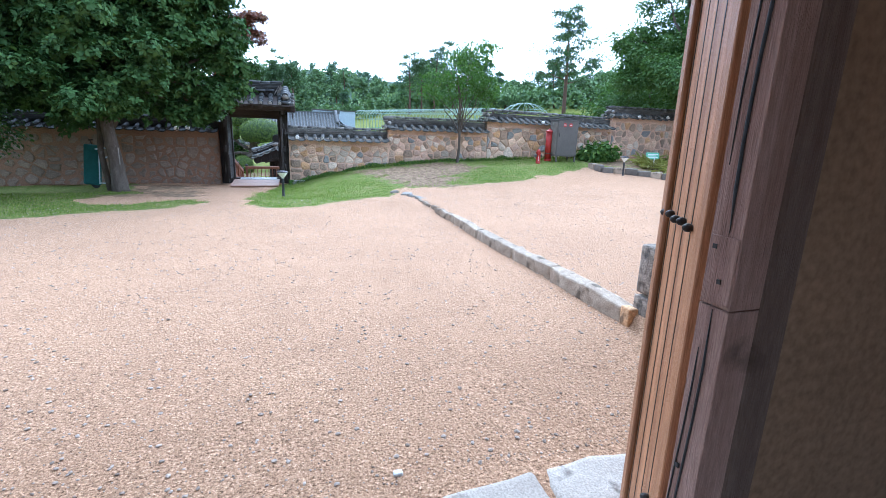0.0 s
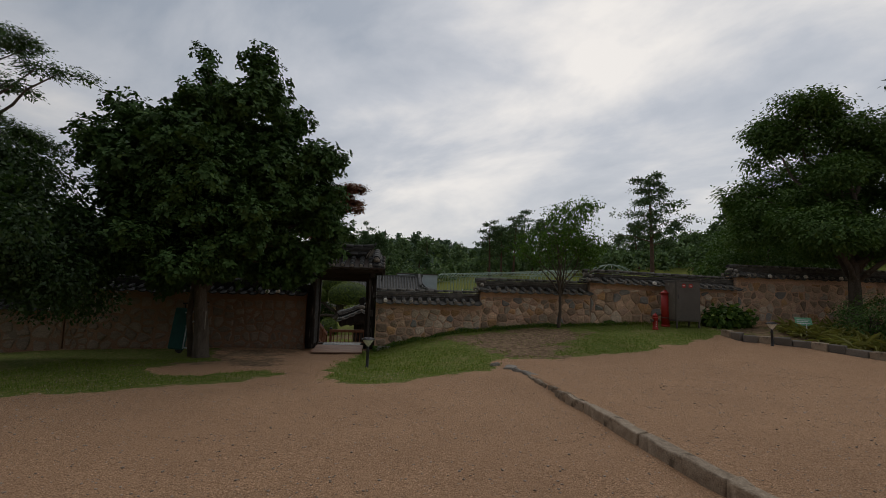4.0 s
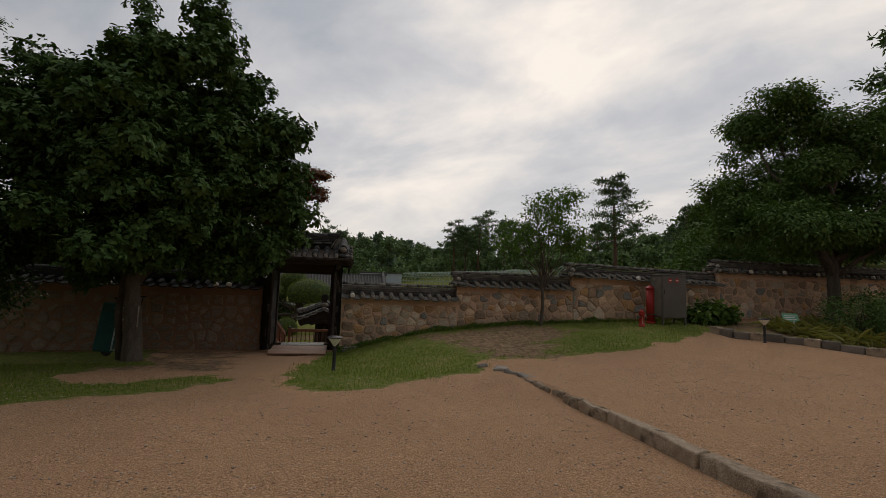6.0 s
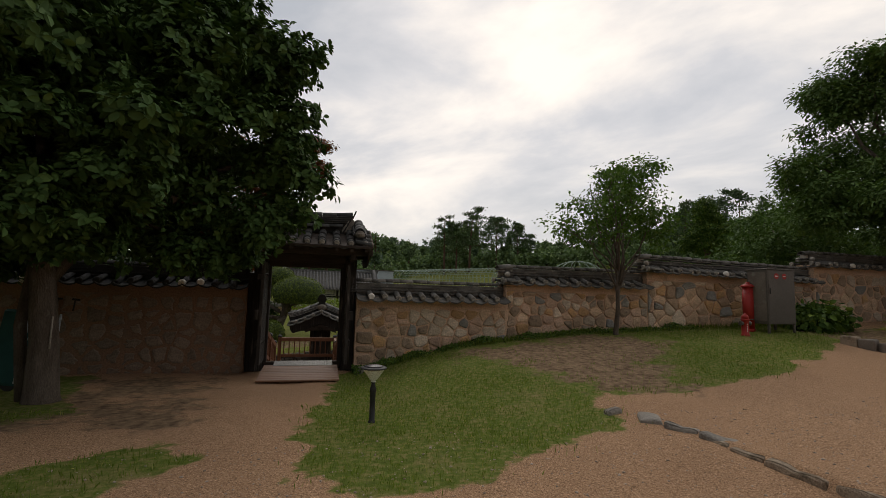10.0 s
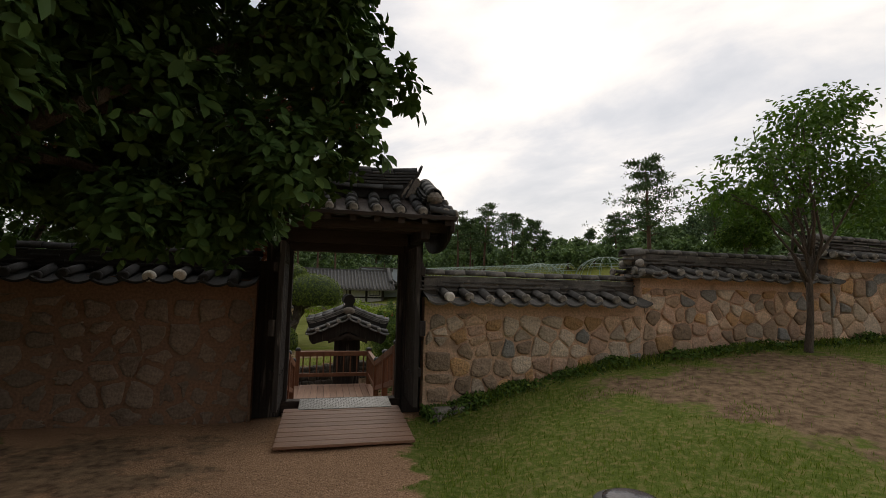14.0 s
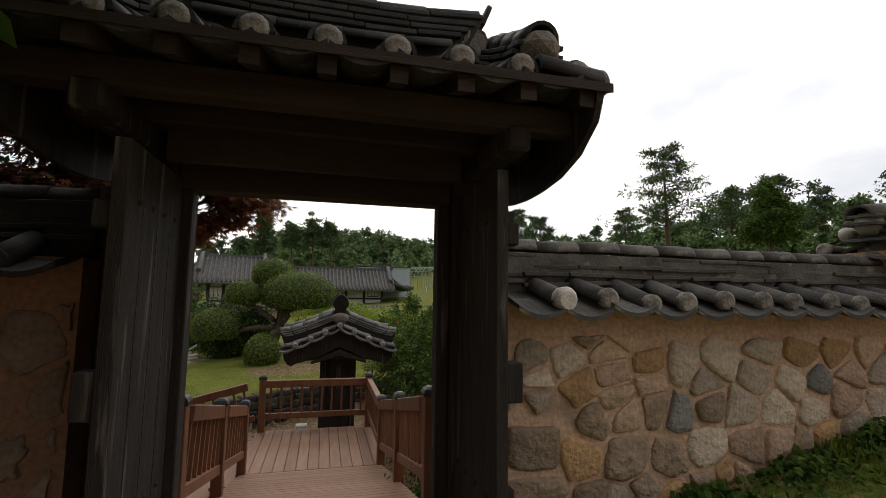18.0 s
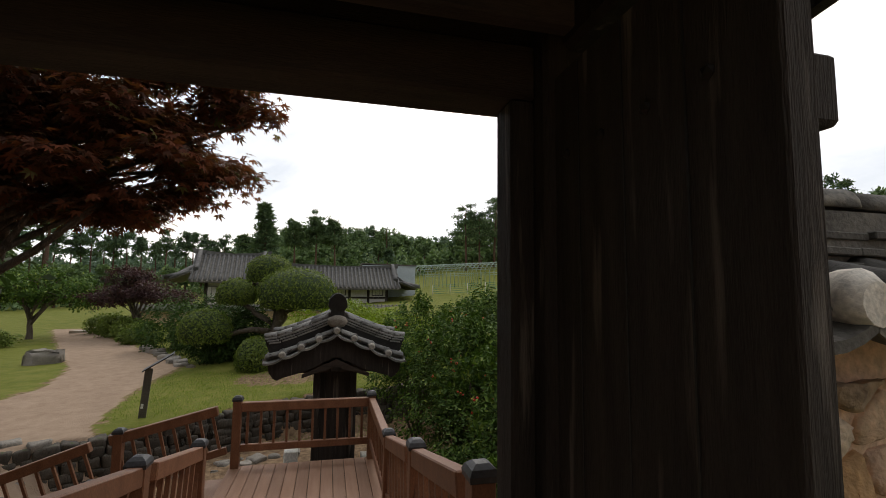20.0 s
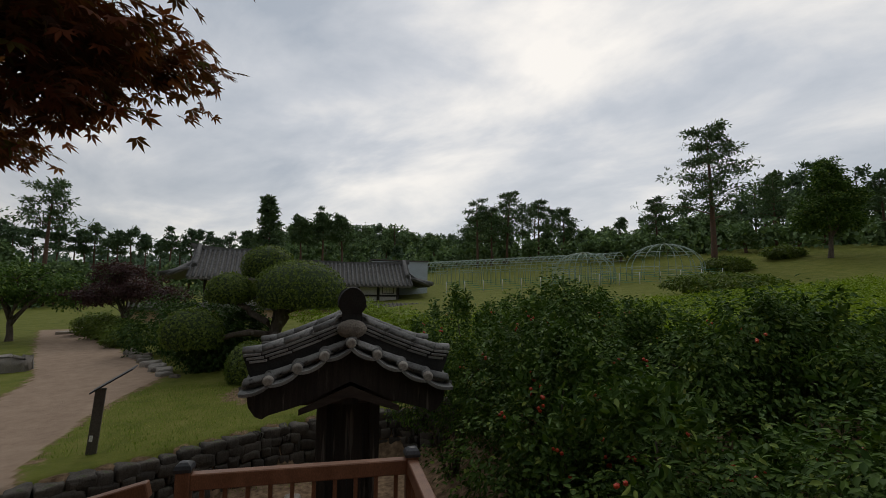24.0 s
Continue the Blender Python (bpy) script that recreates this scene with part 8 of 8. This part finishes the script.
def hills():
    """Distant wooded ridge behind the trees."""
    ridge = ((-75, 12), (-30, 12), (-14, 15), (-6, 27), (2, 32), (12, 28), (24, 23), (50, 25), (85, 22))
    def height(deg):
        return interp(deg, ridge) + 1.6 * noise.noise(Vector((deg * 0.35, 7, 0)))
    bm = bmesh.new()
    prev = None
    for i in range(121):
        a = radians(-75 + 160 * i / 120)
        d = 230
        h = height(math.degrees(a)) - 1.5
        x, y = d * math.sin(a), d * math.cos(a)
        row = [bm.verts.new((x * k, 20 + y * k, z)) for k, z in ((0.75, 0.0), (0.88, h * 0.6), (1.0, h), (1.15, 0))]
        if prev:
            for k in range(3):
                bm.faces.new((prev[k], row[k], row[k + 1], prev[k + 1]))
        prev = row
    ob = part("backdrop", bm, mat("far_hill", (0.045, 0.08, 0.045), (0.07, 0.115, 0.06), 0.95, 0.06, 0.4, 1.0, 2.0), None)
    tagged(ob, "distant wooded hills", "hill", kind="structure")
    rs = np.random.RandomState(5)
    P = []
    for i in range(620):
        deg = rs.uniform(-60, 70)
        k = rs.uniform(0.80, 1.01)
        x, y = 230 * k * math.sin(radians(deg)), 20 + 230 * k * math.cos(radians(deg))
        z = (height(deg) - 1.5) * float(np.interp(k, (0.75, 0.88, 1.0, 1.02), (0, 0.6, 1.0, 1.0)))
        h = rs.uniform(4.5, 7.5)
        P.append(broad_crown(rs, x, y, z - h * 0.35, h, 130, 1.3) if i % 3 else pine_crown(rs, x, y, z - h * 0.2, h, 110, 1.4, 0.4))
    pos = np.concatenate(P)
    w = thing("hill_wood", Matrix.Identity(4), "far green tree crowns on the distant hill", "wood", kind="stuff")
    leaf_object("leaf_crown", pos, rs.normal(size=pos.shape) + np.array([0, -0.6, 0.8]), 1.25 * (0.6 + 0.7 * rs.rand(len(pos))), 0.75, M["forest_far"], w, 6, False)


hills()


def bush(name, x, y, blobs, label, n, per, leaf, aspect, spread, material, seed, group="", category="shrub", z=None, ovate=False, **kw):
    zg = ground_z(x, y) if z is None else z
    t = thing(name, pose(x, y, zg), label, category, group)
    rng = random.Random(seed)
    bm = bmesh.new()
    for k in range(7):
        b = blobs[k % len(blobs)]
        limb_to(bm, (rng.uniform(-0.1, 0.1), rng.uniform(-0.1, 0.1), -0.1), (b[0] + rng.uniform(-0.6, 0.6) * b[3], b[1] + rng.uniform(-0.6, 0.6) * b[4], b[2] + 0.3 * b[5]), 0.03, 0.008, rng, 0.12, 3)
    part("stem", bm, M["bark"], t)
    foliage("leaves", blobs, n, per, leaf, aspect, spread, M[material], t, seed, ovate, **kw)
    return t


# berried shrubs right of the deck
SH = "berried shrubs beside the deck"
for k, (x, y, top, rx, ry, n) in enumerate(((1.0, 22.7, 0.25, 0.95, 1.15, 900), (2.5, 21.8, 0.15, 1.25, 1.1, 900), (1.85, 25.6, 1.0, 1.4, 1.6, 1300), (3.5, 24.0, 0.95, 1.7, 1.6, 1300), (5.2, 22.3, 0.25, 1.6, 1.5, 1000), (0.9, 28.0, 0.85, 1.0, 1.2, 700), (3.1, 28.2, 1.05, 1.9, 1.7, 1100), (5.6, 25.4, 0.6, 1.5, 1.5, 1000), (0.45, 20.6, -0.3, 0.7, 1.0, 600), (1.1, 24.3, 0.45, 0.85, 1.0, 700))):
    zg = ground_z(x, y)
    h = top - zg
    t = bush("berried_shrub", x, y, [(0, 0, h * 0.5, rx, ry, h * 0.52), (rx * 0.4, -ry * 0.3, h * 0.62, rx * 0.6, ry * 0.6, h * 0.4), (-rx * 0.45, ry * 0.2, h * 0.58, rx * 0.55, ry * 0.6, h * 0.42), (0, 0, h * 0.9, rx * 0.3, ry * 0.3, h * 0.2)],
             "dense green shrub with a few red berries", int(n * 1.3), 14, 0.06, 0.55, 0.07, "leaf_bush", 90 + k, SH, inner=0.5, outer=1.2, ovate=True, upness=1.0, lumps=26, lump_r=0.42, flat=1.0)
    # upright shoots standing out of the top
    rs = np.random.RandomState(600 + k)
    shoots = []
    for j in range(34):
        a, q = rs.uniform(0, 6.28), rs.uniform(0, 0.95)
        shoots.append((math.cos(a) * rx * q, math.sin(a) * ry * q, h * (0.5 + 0.56 * math.sqrt(1 - q * q)) + 0.08, 0.05, 0.05, rs.uniform(0.14, 0.34)))
    foliage("shoot", shoots, 300, 5, 0.085, 0.42, 0.035, M["leaf_bush"], t, 700 + k, True, inner=0.1, outer=1.0, upness=0.5, droop=-0.8)
    bm = bmesh.new()
    for j in range(14):
        a, b = rs.uniform(0, 6.28), rs.uniform(0.1, 1.2)
        q = Vector((math.cos(a) * math.cos(b) * rx, math.sin(a) * math.cos(b) * ry, h * 0.5 + h * 0.52 * math.sin(b)))
        for i in range(3):
            bmesh.ops.create_icosphere(bm, subdivisions=1, radius=0.019, matrix=Matrix.Translation(q + Vector(rs.normal(scale=0.03, size=3).tolist())))
    part("berries", bm, M["berry"], t, "small red berries")["kind"] = "stuff"


def sheet_hedge(name, x0, x1, y0, y1, height, n, leaf, material, label, seed, bound=None):
    """A clipped hedge over an area: a leafy core and a skin of small leaves."""
    rs = np.random.RandomState(seed)
    t = thing(name, Matrix.Identity(4), label, "hedge")
    def top(x, y):
        return ground_z(x, y) + height + 0.12 * noise.noise(Vector((x * 0.5, y * 0.5, seed)))
    bm = bmesh.new()
    nx, ny = max(2, int((x1 - x0) / 1.0)), max(2, int((y1 - y0) / 1.0))
    g = [[bm.verts.new((x0 + (x1 - x0) * i / nx, y0 + (y1 - y0) * j / ny, top(x0 + (x1 - x0) * i / nx, y0 + (y1 - y0) * j / ny) - 0.12 - (0.5 * height if i in (0, nx) or j in (0, ny) else 0))) for i in range(nx + 1)] for j in range(ny + 1)]
    for j in range(ny):
        for i in range(nx):
            bm.faces.new((g[j][i], g[j][i + 1], g[j + 1][i + 1], g[j + 1][i]))
    part("core", bm, mat("hedge_core_" + str(seed), (0.10, 0.155, 0.018), (0.16, 0.23, 0.03), 0.9, 4, 30, 0.8, 0.05), t)
    x, y = x0 + (x1 - x0) * rs.rand(n), y0 + (y1 - y0) * rs.rand(n)
    z = np.array([top(float(a), float(b)) for a, b in zip(x, y)]) + rs.normal(scale=0.08, size=n)
    side = rs.rand(n) < 0.18
    y = np.where(side, y0 + rs.normal(scale=0.06, size=n), y)
    z = np.where(side, np.array([ground_z(float(a), float(y0)) for a in x]) + height * rs.rand(n), z)
    nrm = rs.normal(scale=0.6, size=(n, 3)) + np.where(side[:, None], np.array([[0, -1.0, 0.3]]), np.array([[0, 0, 1.0]]))
    leaf_object("leaves", np.stack([x, y, z], 1), nrm, leaf * (0.7 + 0.6 * rs.rand(n)), 0.5, M[material], t, seed, False)
    return t


sheet_hedge("clipped_hedge", 4.5, 27.0, 29.5, 39.2, 0.75, 56000, 0.12, "leaf_hedge", "broad clipped bright green hedge field", 120)
sheet_hedge("clipped_hedge", 6.8, 22.0, 23.5, 29.6, 0.55, 36000, 0.10, "leaf_hedge", "broad clipped bright green hedge field beside the shrubs", 122)
sheet_hedge("clipped_hedge", 0.5, 8.0, 31.0, 40.0, 0.75, 12000, 0.13, "leaf_hedge", "clipped bright green hedge behind the shrubs", 121)
for k, (x, y, w, d, h, m) in enumerate(((22.8, 44.2, 8.6, 2.6, 1.15, "leaf_topiary"), (34.6, 56.2, 5.0, 2.4, 1.4, "leaf_topiary"), (42.6, 57.4, 4.4, 2.0, 1.1, "leaf_topiary"))):
    bush("low_clipped_bush", x, y, [(0, 0, h * 0.45, w / 2, d / 2, h * 0.5)], "low rounded clipped bush on the lawn", 700, 8, 0.22, 0.5, 0.12, m, 130 + k, "clipped bushes on the lawn", inner=0.85, outer=1.02)
tree("lawn_tree", 43.9, 53.9, "round dense green tree on the lawn", [(0, 0, 5.2, 2.5, 2.5, 2.5), (0, 0, 7.9, 1.2, 1.2, 1.3), (-1.3, 0, 3.7, 1.7, 1.6, 1.1), (1.4, 0, 3.8, 1.7, 1.6, 1.1)], 0.2, 2.0, 2600, 8, 0.26, 0.55, 0.2, "leaf_bush", "bark", 141, 8, ovate=False, lumps=70, lump_r=0.7)


def topiary():
    t = thing("topiary_pine", pose(-2.5, 36.0, ground_z(-2.5, 36)), "old garden tree clipped into rounded green domes", "topiary")
    zg = ground_z(-2.5, 36)
    rng = random.Random(6)
    domes = [(0.08, 0.0, 1.22, 1.52, 1.45, 1.06), (-1.1, 1.2, 2.1, 0.92, 0.9, 0.75), (-2.15, 0.2, 1.18, 0.72, 0.75, 0.64), (-1.05, -2.0, -0.95, 0.66, 0.7, 0.74), (-3.0, -0.6, -0.1, 0.9, 0.8, 0.8)]
    bm = bmesh.new()
    limb_to(bm, (-0.9, 0, -0.2), (-0.5, 0, 1.9), 0.22, 0.16, rng, 0.15)
    for d in domes:
        limb_to(bm, (-0.7, 0, 0.9 + 0.3 * rng.random()), (d[0], d[1], d[2] - zg - d[5] * 0.5), 0.12, 0.07, rng, 0.22)
    part("trunk", bm, M["bark"], t)
    for k, d in enumerate(domes):
        rs = np.random.RandomState(200 + k)
        n = 5200 if k == 0 else 3000
        v = rs.normal(size=(n, 3))
        v /= np.linalg.norm(v, axis=1, keepdims=True)
        v[:, 2] = np.where(v[:, 2] < -0.5, -0.5 + 0.15 * rs.rand(n), v[:, 2])
        r = 0.93 + 0.09 * rs.rand(n)
        pos = np.array([d[0], d[1], d[2] - zg]) + v * r[:, None] * np.array(d[3:6])
        leaf_object("dome", pos, v + rs.normal(scale=0.35, size=(n, 3)), 0.10 * (0.7 + 0.6 * rs.rand(n)), 0.5, M["leaf_topiary"], t, 210 + k, False)
        # solid fill, its dark green standing in for shade between the leaves
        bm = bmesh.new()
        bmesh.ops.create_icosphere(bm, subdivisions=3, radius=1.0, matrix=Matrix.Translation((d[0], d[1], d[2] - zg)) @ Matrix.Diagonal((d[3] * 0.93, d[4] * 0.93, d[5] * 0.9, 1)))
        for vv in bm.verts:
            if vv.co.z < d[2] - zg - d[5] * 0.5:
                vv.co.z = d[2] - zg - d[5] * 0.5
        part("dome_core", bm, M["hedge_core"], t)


# leaf green darkened as the shaded inside of the domes
M["hedge_core"] = mat("shaded_core", (0.03, 0.055, 0.018), (0.06, 0.09, 0.025), 0.9, 8, 60, 0.8, 0.03)
topiary()
DK = "shrubs along the garden path"
for k, (x, y, w, d, h, m) in enumerate(((-6.0, 38.6, 3.0, 2.4, 2.3, "leaf_shrub"), (-8.0, 40.5, 2.8, 2.4, 2.2, "leaf_shrub"), (-4.6, 37.0, 2.0, 1.8, 2.0, "leaf_shrub"), (-5.2, 36.3, 1.8, 1.5, 1.5, "leaf_shrub"), (-12.8, 47.5, 2.0, 1.6, 1.1, "leaf_topiary"), (-11.4, 45.6, 1.8, 1.5, 1.0, "leaf_topiary"), (-14.5, 50.0, 2.0, 1.6, 1.1, "leaf_topiary"), (-10.3, 43.6, 1.8, 1.4, 0.9, "leaf_topiary"), (-18.5, 44.0, 5.0, 1.4, 0.9, "leaf_topiary"), (0.5, 41.5, 5.0, 1.6, 1.2, "leaf_hedge"), (1.5, 38.0, 3.0, 1.4, 1.1, "leaf_hedge"), (-1.0, 46.0, 5.0, 1.6, 1.4, "leaf_hedge"))):
    bush("garden_shrub", x, y, [(0, 0, h * 0.45, w / 2, d / 2, h * 0.55), (w * 0.2, 0, h * 0.55, w * 0.3, d * 0.35, h * 0.45)], "dense rounded shrub beside the garden path" if m != "leaf_hedge" else "clipped bright green shrub before the house", 620, 9, 0.12, 0.55, 0.1, m, 150 + k, DK, inner=0.7, outer=1.05)
tree("purple_maple", -11.9, 47.2, "low purple-red maple beside the path", [(0, 0, 2.6, 2.2, 1.8, 0.8), (-1.5, 0, 2.1, 1.6, 1.4, 0.4), (1.6, 0, 2.2, 1.6, 1.4, 0.5), (-0.4, 0, 3.5, 1.2, 1.2, 0.5)], 0.12, 1.2, 1500, 9, 0.12, 0.6, 0.12, "leaf_purple", "bark", 171, 12, ovate=False, lumps=60, lump_r=0.45, flat=0.3)
tree("lawn_tree", -17.4, 48.0, "spreading green tree on the lawn by the path", [(0, 0, 3.0, 2.6, 2.3, 1.2), (1.5, 0, 2.5, 1.6, 1.5, 0.8), (-1.6, 0, 2.7, 1.6, 1.5, 0.9)], 0.14, 1.1, 1100, 9, 0.17, 0.55, 0.18, "leaf_bush", "bark", 172, 9, ovate=False, lumps=30, lump_r=0.7, flat=0.5)

# shrubs and flowers of the yard's bed
bush("leafy_plant", 12.0, 17.0, [(0, 0, 0.3, 0.8, 0.5, 0.36), (-0.5, -0.1, 0.25, 0.5, 0.4, 0.26)], "broad-leaved bright green plant at the wall's foot", 260, 6, 0.16, 0.7, 0.1, "leaf_bush", 180, category="plant", ovate=True)
for k, (x, y, w, h) in enumerate(((14.9, 14.6, 2.0, 1.25), (16.4, 14.0, 2.2, 1.3), (15.6, 12.4, 2.0, 1.2), (17.8, 15.2, 2.2, 1.4), (15.2, 10.6, 2.0, 1.3))):
    bush("bed_shrub", x, y, [(0, 0, h * 0.5, w / 2, w * 0.42, h * 0.55)], "rounded green shrub in the flower bed", 500, 9, 0.085, 0.45, 0.1, "leaf_mid", 185 + k, "shrubs in the flower bed")


def strap_plants():
    rs = np.random.RandomState(9)
    t = thing("withered_lilies", Matrix.Identity(4), "yellowing strap-leaved plants lying in the flower bed", "plant")
    n = 700
    x, y = 12.9 + 1.7 * rs.rand(n), 13.4 + 2.8 * rs.rand(n)
    z = np.array([ground_z(float(a), float(b)) for a, b in zip(x, y)]) + 0.05 + 0.18 * rs.rand(n)
    leaf_object("leaves", np.stack([x, y, z], 1), rs.normal(scale=0.5, size=(n, 3)) + np.array([0, 0, 1.0]), 0.5 * (0.6 + 0.6 * rs.rand(n)), 0.09, M["dry_leaf"], t, 10, True)


strap_plants()


def grass_blades():
    """Grass on the lawns near the way walked, thicker along the wall's foot, and weeds there."""
    rs = np.random.RandomState(21)
    P, S = [], []
    def fill(n, x0, x1, y0, y1, hgt, test):
        x, y = x0 + (x1 - x0) * rs.rand(n), y0 + (y1 - y0) * rs.rand(n)
        for a, b in zip(x.tolist(), y.tolist()):
            q = test(a, b)
            if q > 0 and rs.rand() < q:
                P.append((a, b, ground_z(a, b) + wob(a, b, 1.3, 0.018) + wob(a, b, 6, 0.006, 4) - 0.004))
                S.append(hgt * (0.5 + rs.rand()))
    def lawn(a, b):
        d = sdf_poly(a, b, GRASS_R) + wob(a, b, 1.6, 0.26) + wob(a, b, 4, 0.26, 3)
        e = sdf_poly(a, b, BARE_R) + wob(a, b, 0.9, 0.6, 7) + wob(a, b, 3.0, 0.35, 8)
        return smooth((d + 0.05) / 0.3) * (1 - 0.92 * smooth((e + 0.5 + 1.3 * noise.noise(Vector((a * 1.6, b * 1.6, 3)))) / 1.2)) * (0.45 + 0.55 * smooth(0.6 + 1.5 * noise.noise(Vector((a * 0.9, b * 0.9, 11)))))
    def west(a, b):
        d = sdf_poly(a, b, GRASS_L) + wob(a, b, 1.6, 0.26) + wob(a, b, 4, 0.26, 3)
        return smooth((d + 0.05) / 0.3)
    fill(80000, -1.3, 7.0, 10.6, 17.9, 0.042, lawn)
    fill(14000, 7.0, 13.0, 13.0, 17.9, 0.05, lawn)
    fill(16000, -7.5, -2.0, 9.4, 14.5, 0.05, west)
    fill(9000, -0.3, 12.5, 17.4, 17.98, 0.11, lambda a, b: smooth((b - 17.35) / 0.6) * smooth(0.5 + 1.6 * noise.noise(Vector((a * 1.1, b, 2)))))
    fill(9000, -1.8, 9.0, 10.6, 14.6, 0.06, lambda a, b: 0.8 * smooth(1 - abs(sdf_poly(a, b, GRASS_R) + wob(a, b, 1.6, 0.26)) / 0.45) * smooth(0.2 + 2.2 * noise.noise(Vector((a * 2.3, b * 2.3, 31)))))
    g = thing("lawn_grass", Matrix.Identity(4), "short green grass blades on the yard's lawn", "grass", kind="stuff")
    n = len(P)
    nrm = rs.normal(size=(n, 3)) * np.array([1, 1, 0.15])
    leaf_object("blades", np.array(P), nrm, np.array(S), 0.13, M["grass"], g, 22, False, along=np.tile([[0, 0, 1.2]], (n, 1)), fold=0.05)
    # creeping weeds by the gate's corner
    w = thing("wall_weeds", Matrix.Identity(4), "leafy weeds at the foot of the stone wall", "weeds", kind="stuff")
    m = 9500
    x = -0.35 + 9.0 * rs.rand(m) ** 1.35
    y = 17.98 - np.abs(rs.normal(scale=0.20, size=m)) - 0.02
    z = np.array([ground_z(float(a), float(b)) + 0.13 * max(0.1, 0.6 + 1.2 * noise.noise(Vector((float(a) * 1.7, 0, 5)))) for a, b in zip(x, y)]) * 1.0 - 0.10 * rs.rand(m)
    leaf_object("leaves", np.stack([x, y, z], 1), rs.normal(scale=0.5, size=(m, 3)) + np.array([0, -0.4, 0.8]), 0.05 * (0.6 + 0.8 * rs.rand(m)), 0.7, M["leaf_bush"], w, 23, False)
    for k, (x, y, q) in enumerate(((-0.12, 17.72, 0.26), (0.1, 17.66, 0.18), (-0.22, 17.55, 0.15), (0.3, 17.78, 0.16))):
        ob = part("field_stone", rough_block(q, q * 0.8, q * 0.7, 800 + k, 0.05, 2), M["rock"], None)
        ob.matrix_basis = pose(x, y, ground_z(x, y) + q * 0.45, 0, 0, 40 * k)
        tagged(ob, "grey field stone among weeds by the gate", "stone", "stones by the gate")
    # garden lawn blades near the deck
    P.clear(), S.clear()
    fill(12000, -7.0, 0.5, 28.6, 34.0, 0.05, lambda a, b: 1.0 if sdf_poly(a, b, PATH_G) < -0.1 else 0.0)
    g = thing("garden_grass", Matrix.Identity(4), "short green grass of the garden lawn", "grass", kind="stuff")
    n = len(P)
    leaf_object("blades", np.array(P), rs.normal(size=(n, 3)) * np.array([1, 1, 0.15]), np.array(S), 0.14, M["grass"], g, 24, False, along=np.tile([[0, 0, 1.2]], (n, 1)), fold=0.05)


grass_blades()


def pebbles():
    """Small loose stones on the sand."""
    rng = random.Random(13)
    shapes = []
    for k in range(5):
        bm = bmesh.new()
        bmesh.ops.create_icosphere(bm, subdivisions=1, radius=1.0, matrix=Matrix.Diagonal((1, rng.uniform(0.6, 0.9), rng.uniform(0.4, 0.6), 1)))
        for v in bm.verts:
            v.co *= rng.uniform(0.85, 1.12)
        shapes.append([v.co.copy() for v in bm.verts])
        faces = [[v.index for v in f.verts] for f in bm.faces]
        bm.free()
    V, F = [], []
    for i in range(15000):
        x, y = rng.uniform(-6, 9), 1.9 + 10.5 * rng.random() ** 1.5
        r = 0.006 + 0.013 * rng.random() ** 4
        b = len(V)
        m = pose(x, y, ground_z(x, y) + wob(x, y, 1.3, 0.018) + wob(x, y, 6, 0.006, 4) + r * 0.15, 0, 0, rng.uniform(0, 360))
        V += [tuple(m @ (c * r)) for c in rng.choice(shapes)]
        F += [[b + j for j in f] for f in faces]
    me = bpy.data.meshes.new("pebbles")
    me.from_pydata(V, [], F)
    me.materials.append(mat("pebble", (0.20, 0.145, 0.105), (0.55, 0.46, 0.38), 0.9, 9, 60, 0.2, 0.002))
    tagged(new("pebbles", me), "loose small pebbles scattered on the sand", "pebbles", kind="stuff")
    ob = part("white_pebble", rough_block(0.05, 0.04, 0.03, 5, 0.012, 2), M["white_paint"], None)
    ob.matrix_basis = pose(0.42, 1.98, ground_z(0.42, 1.98) + 0.02)
    tagged(ob, "single white pebble lying on the sand", "pebble")


pebbles()
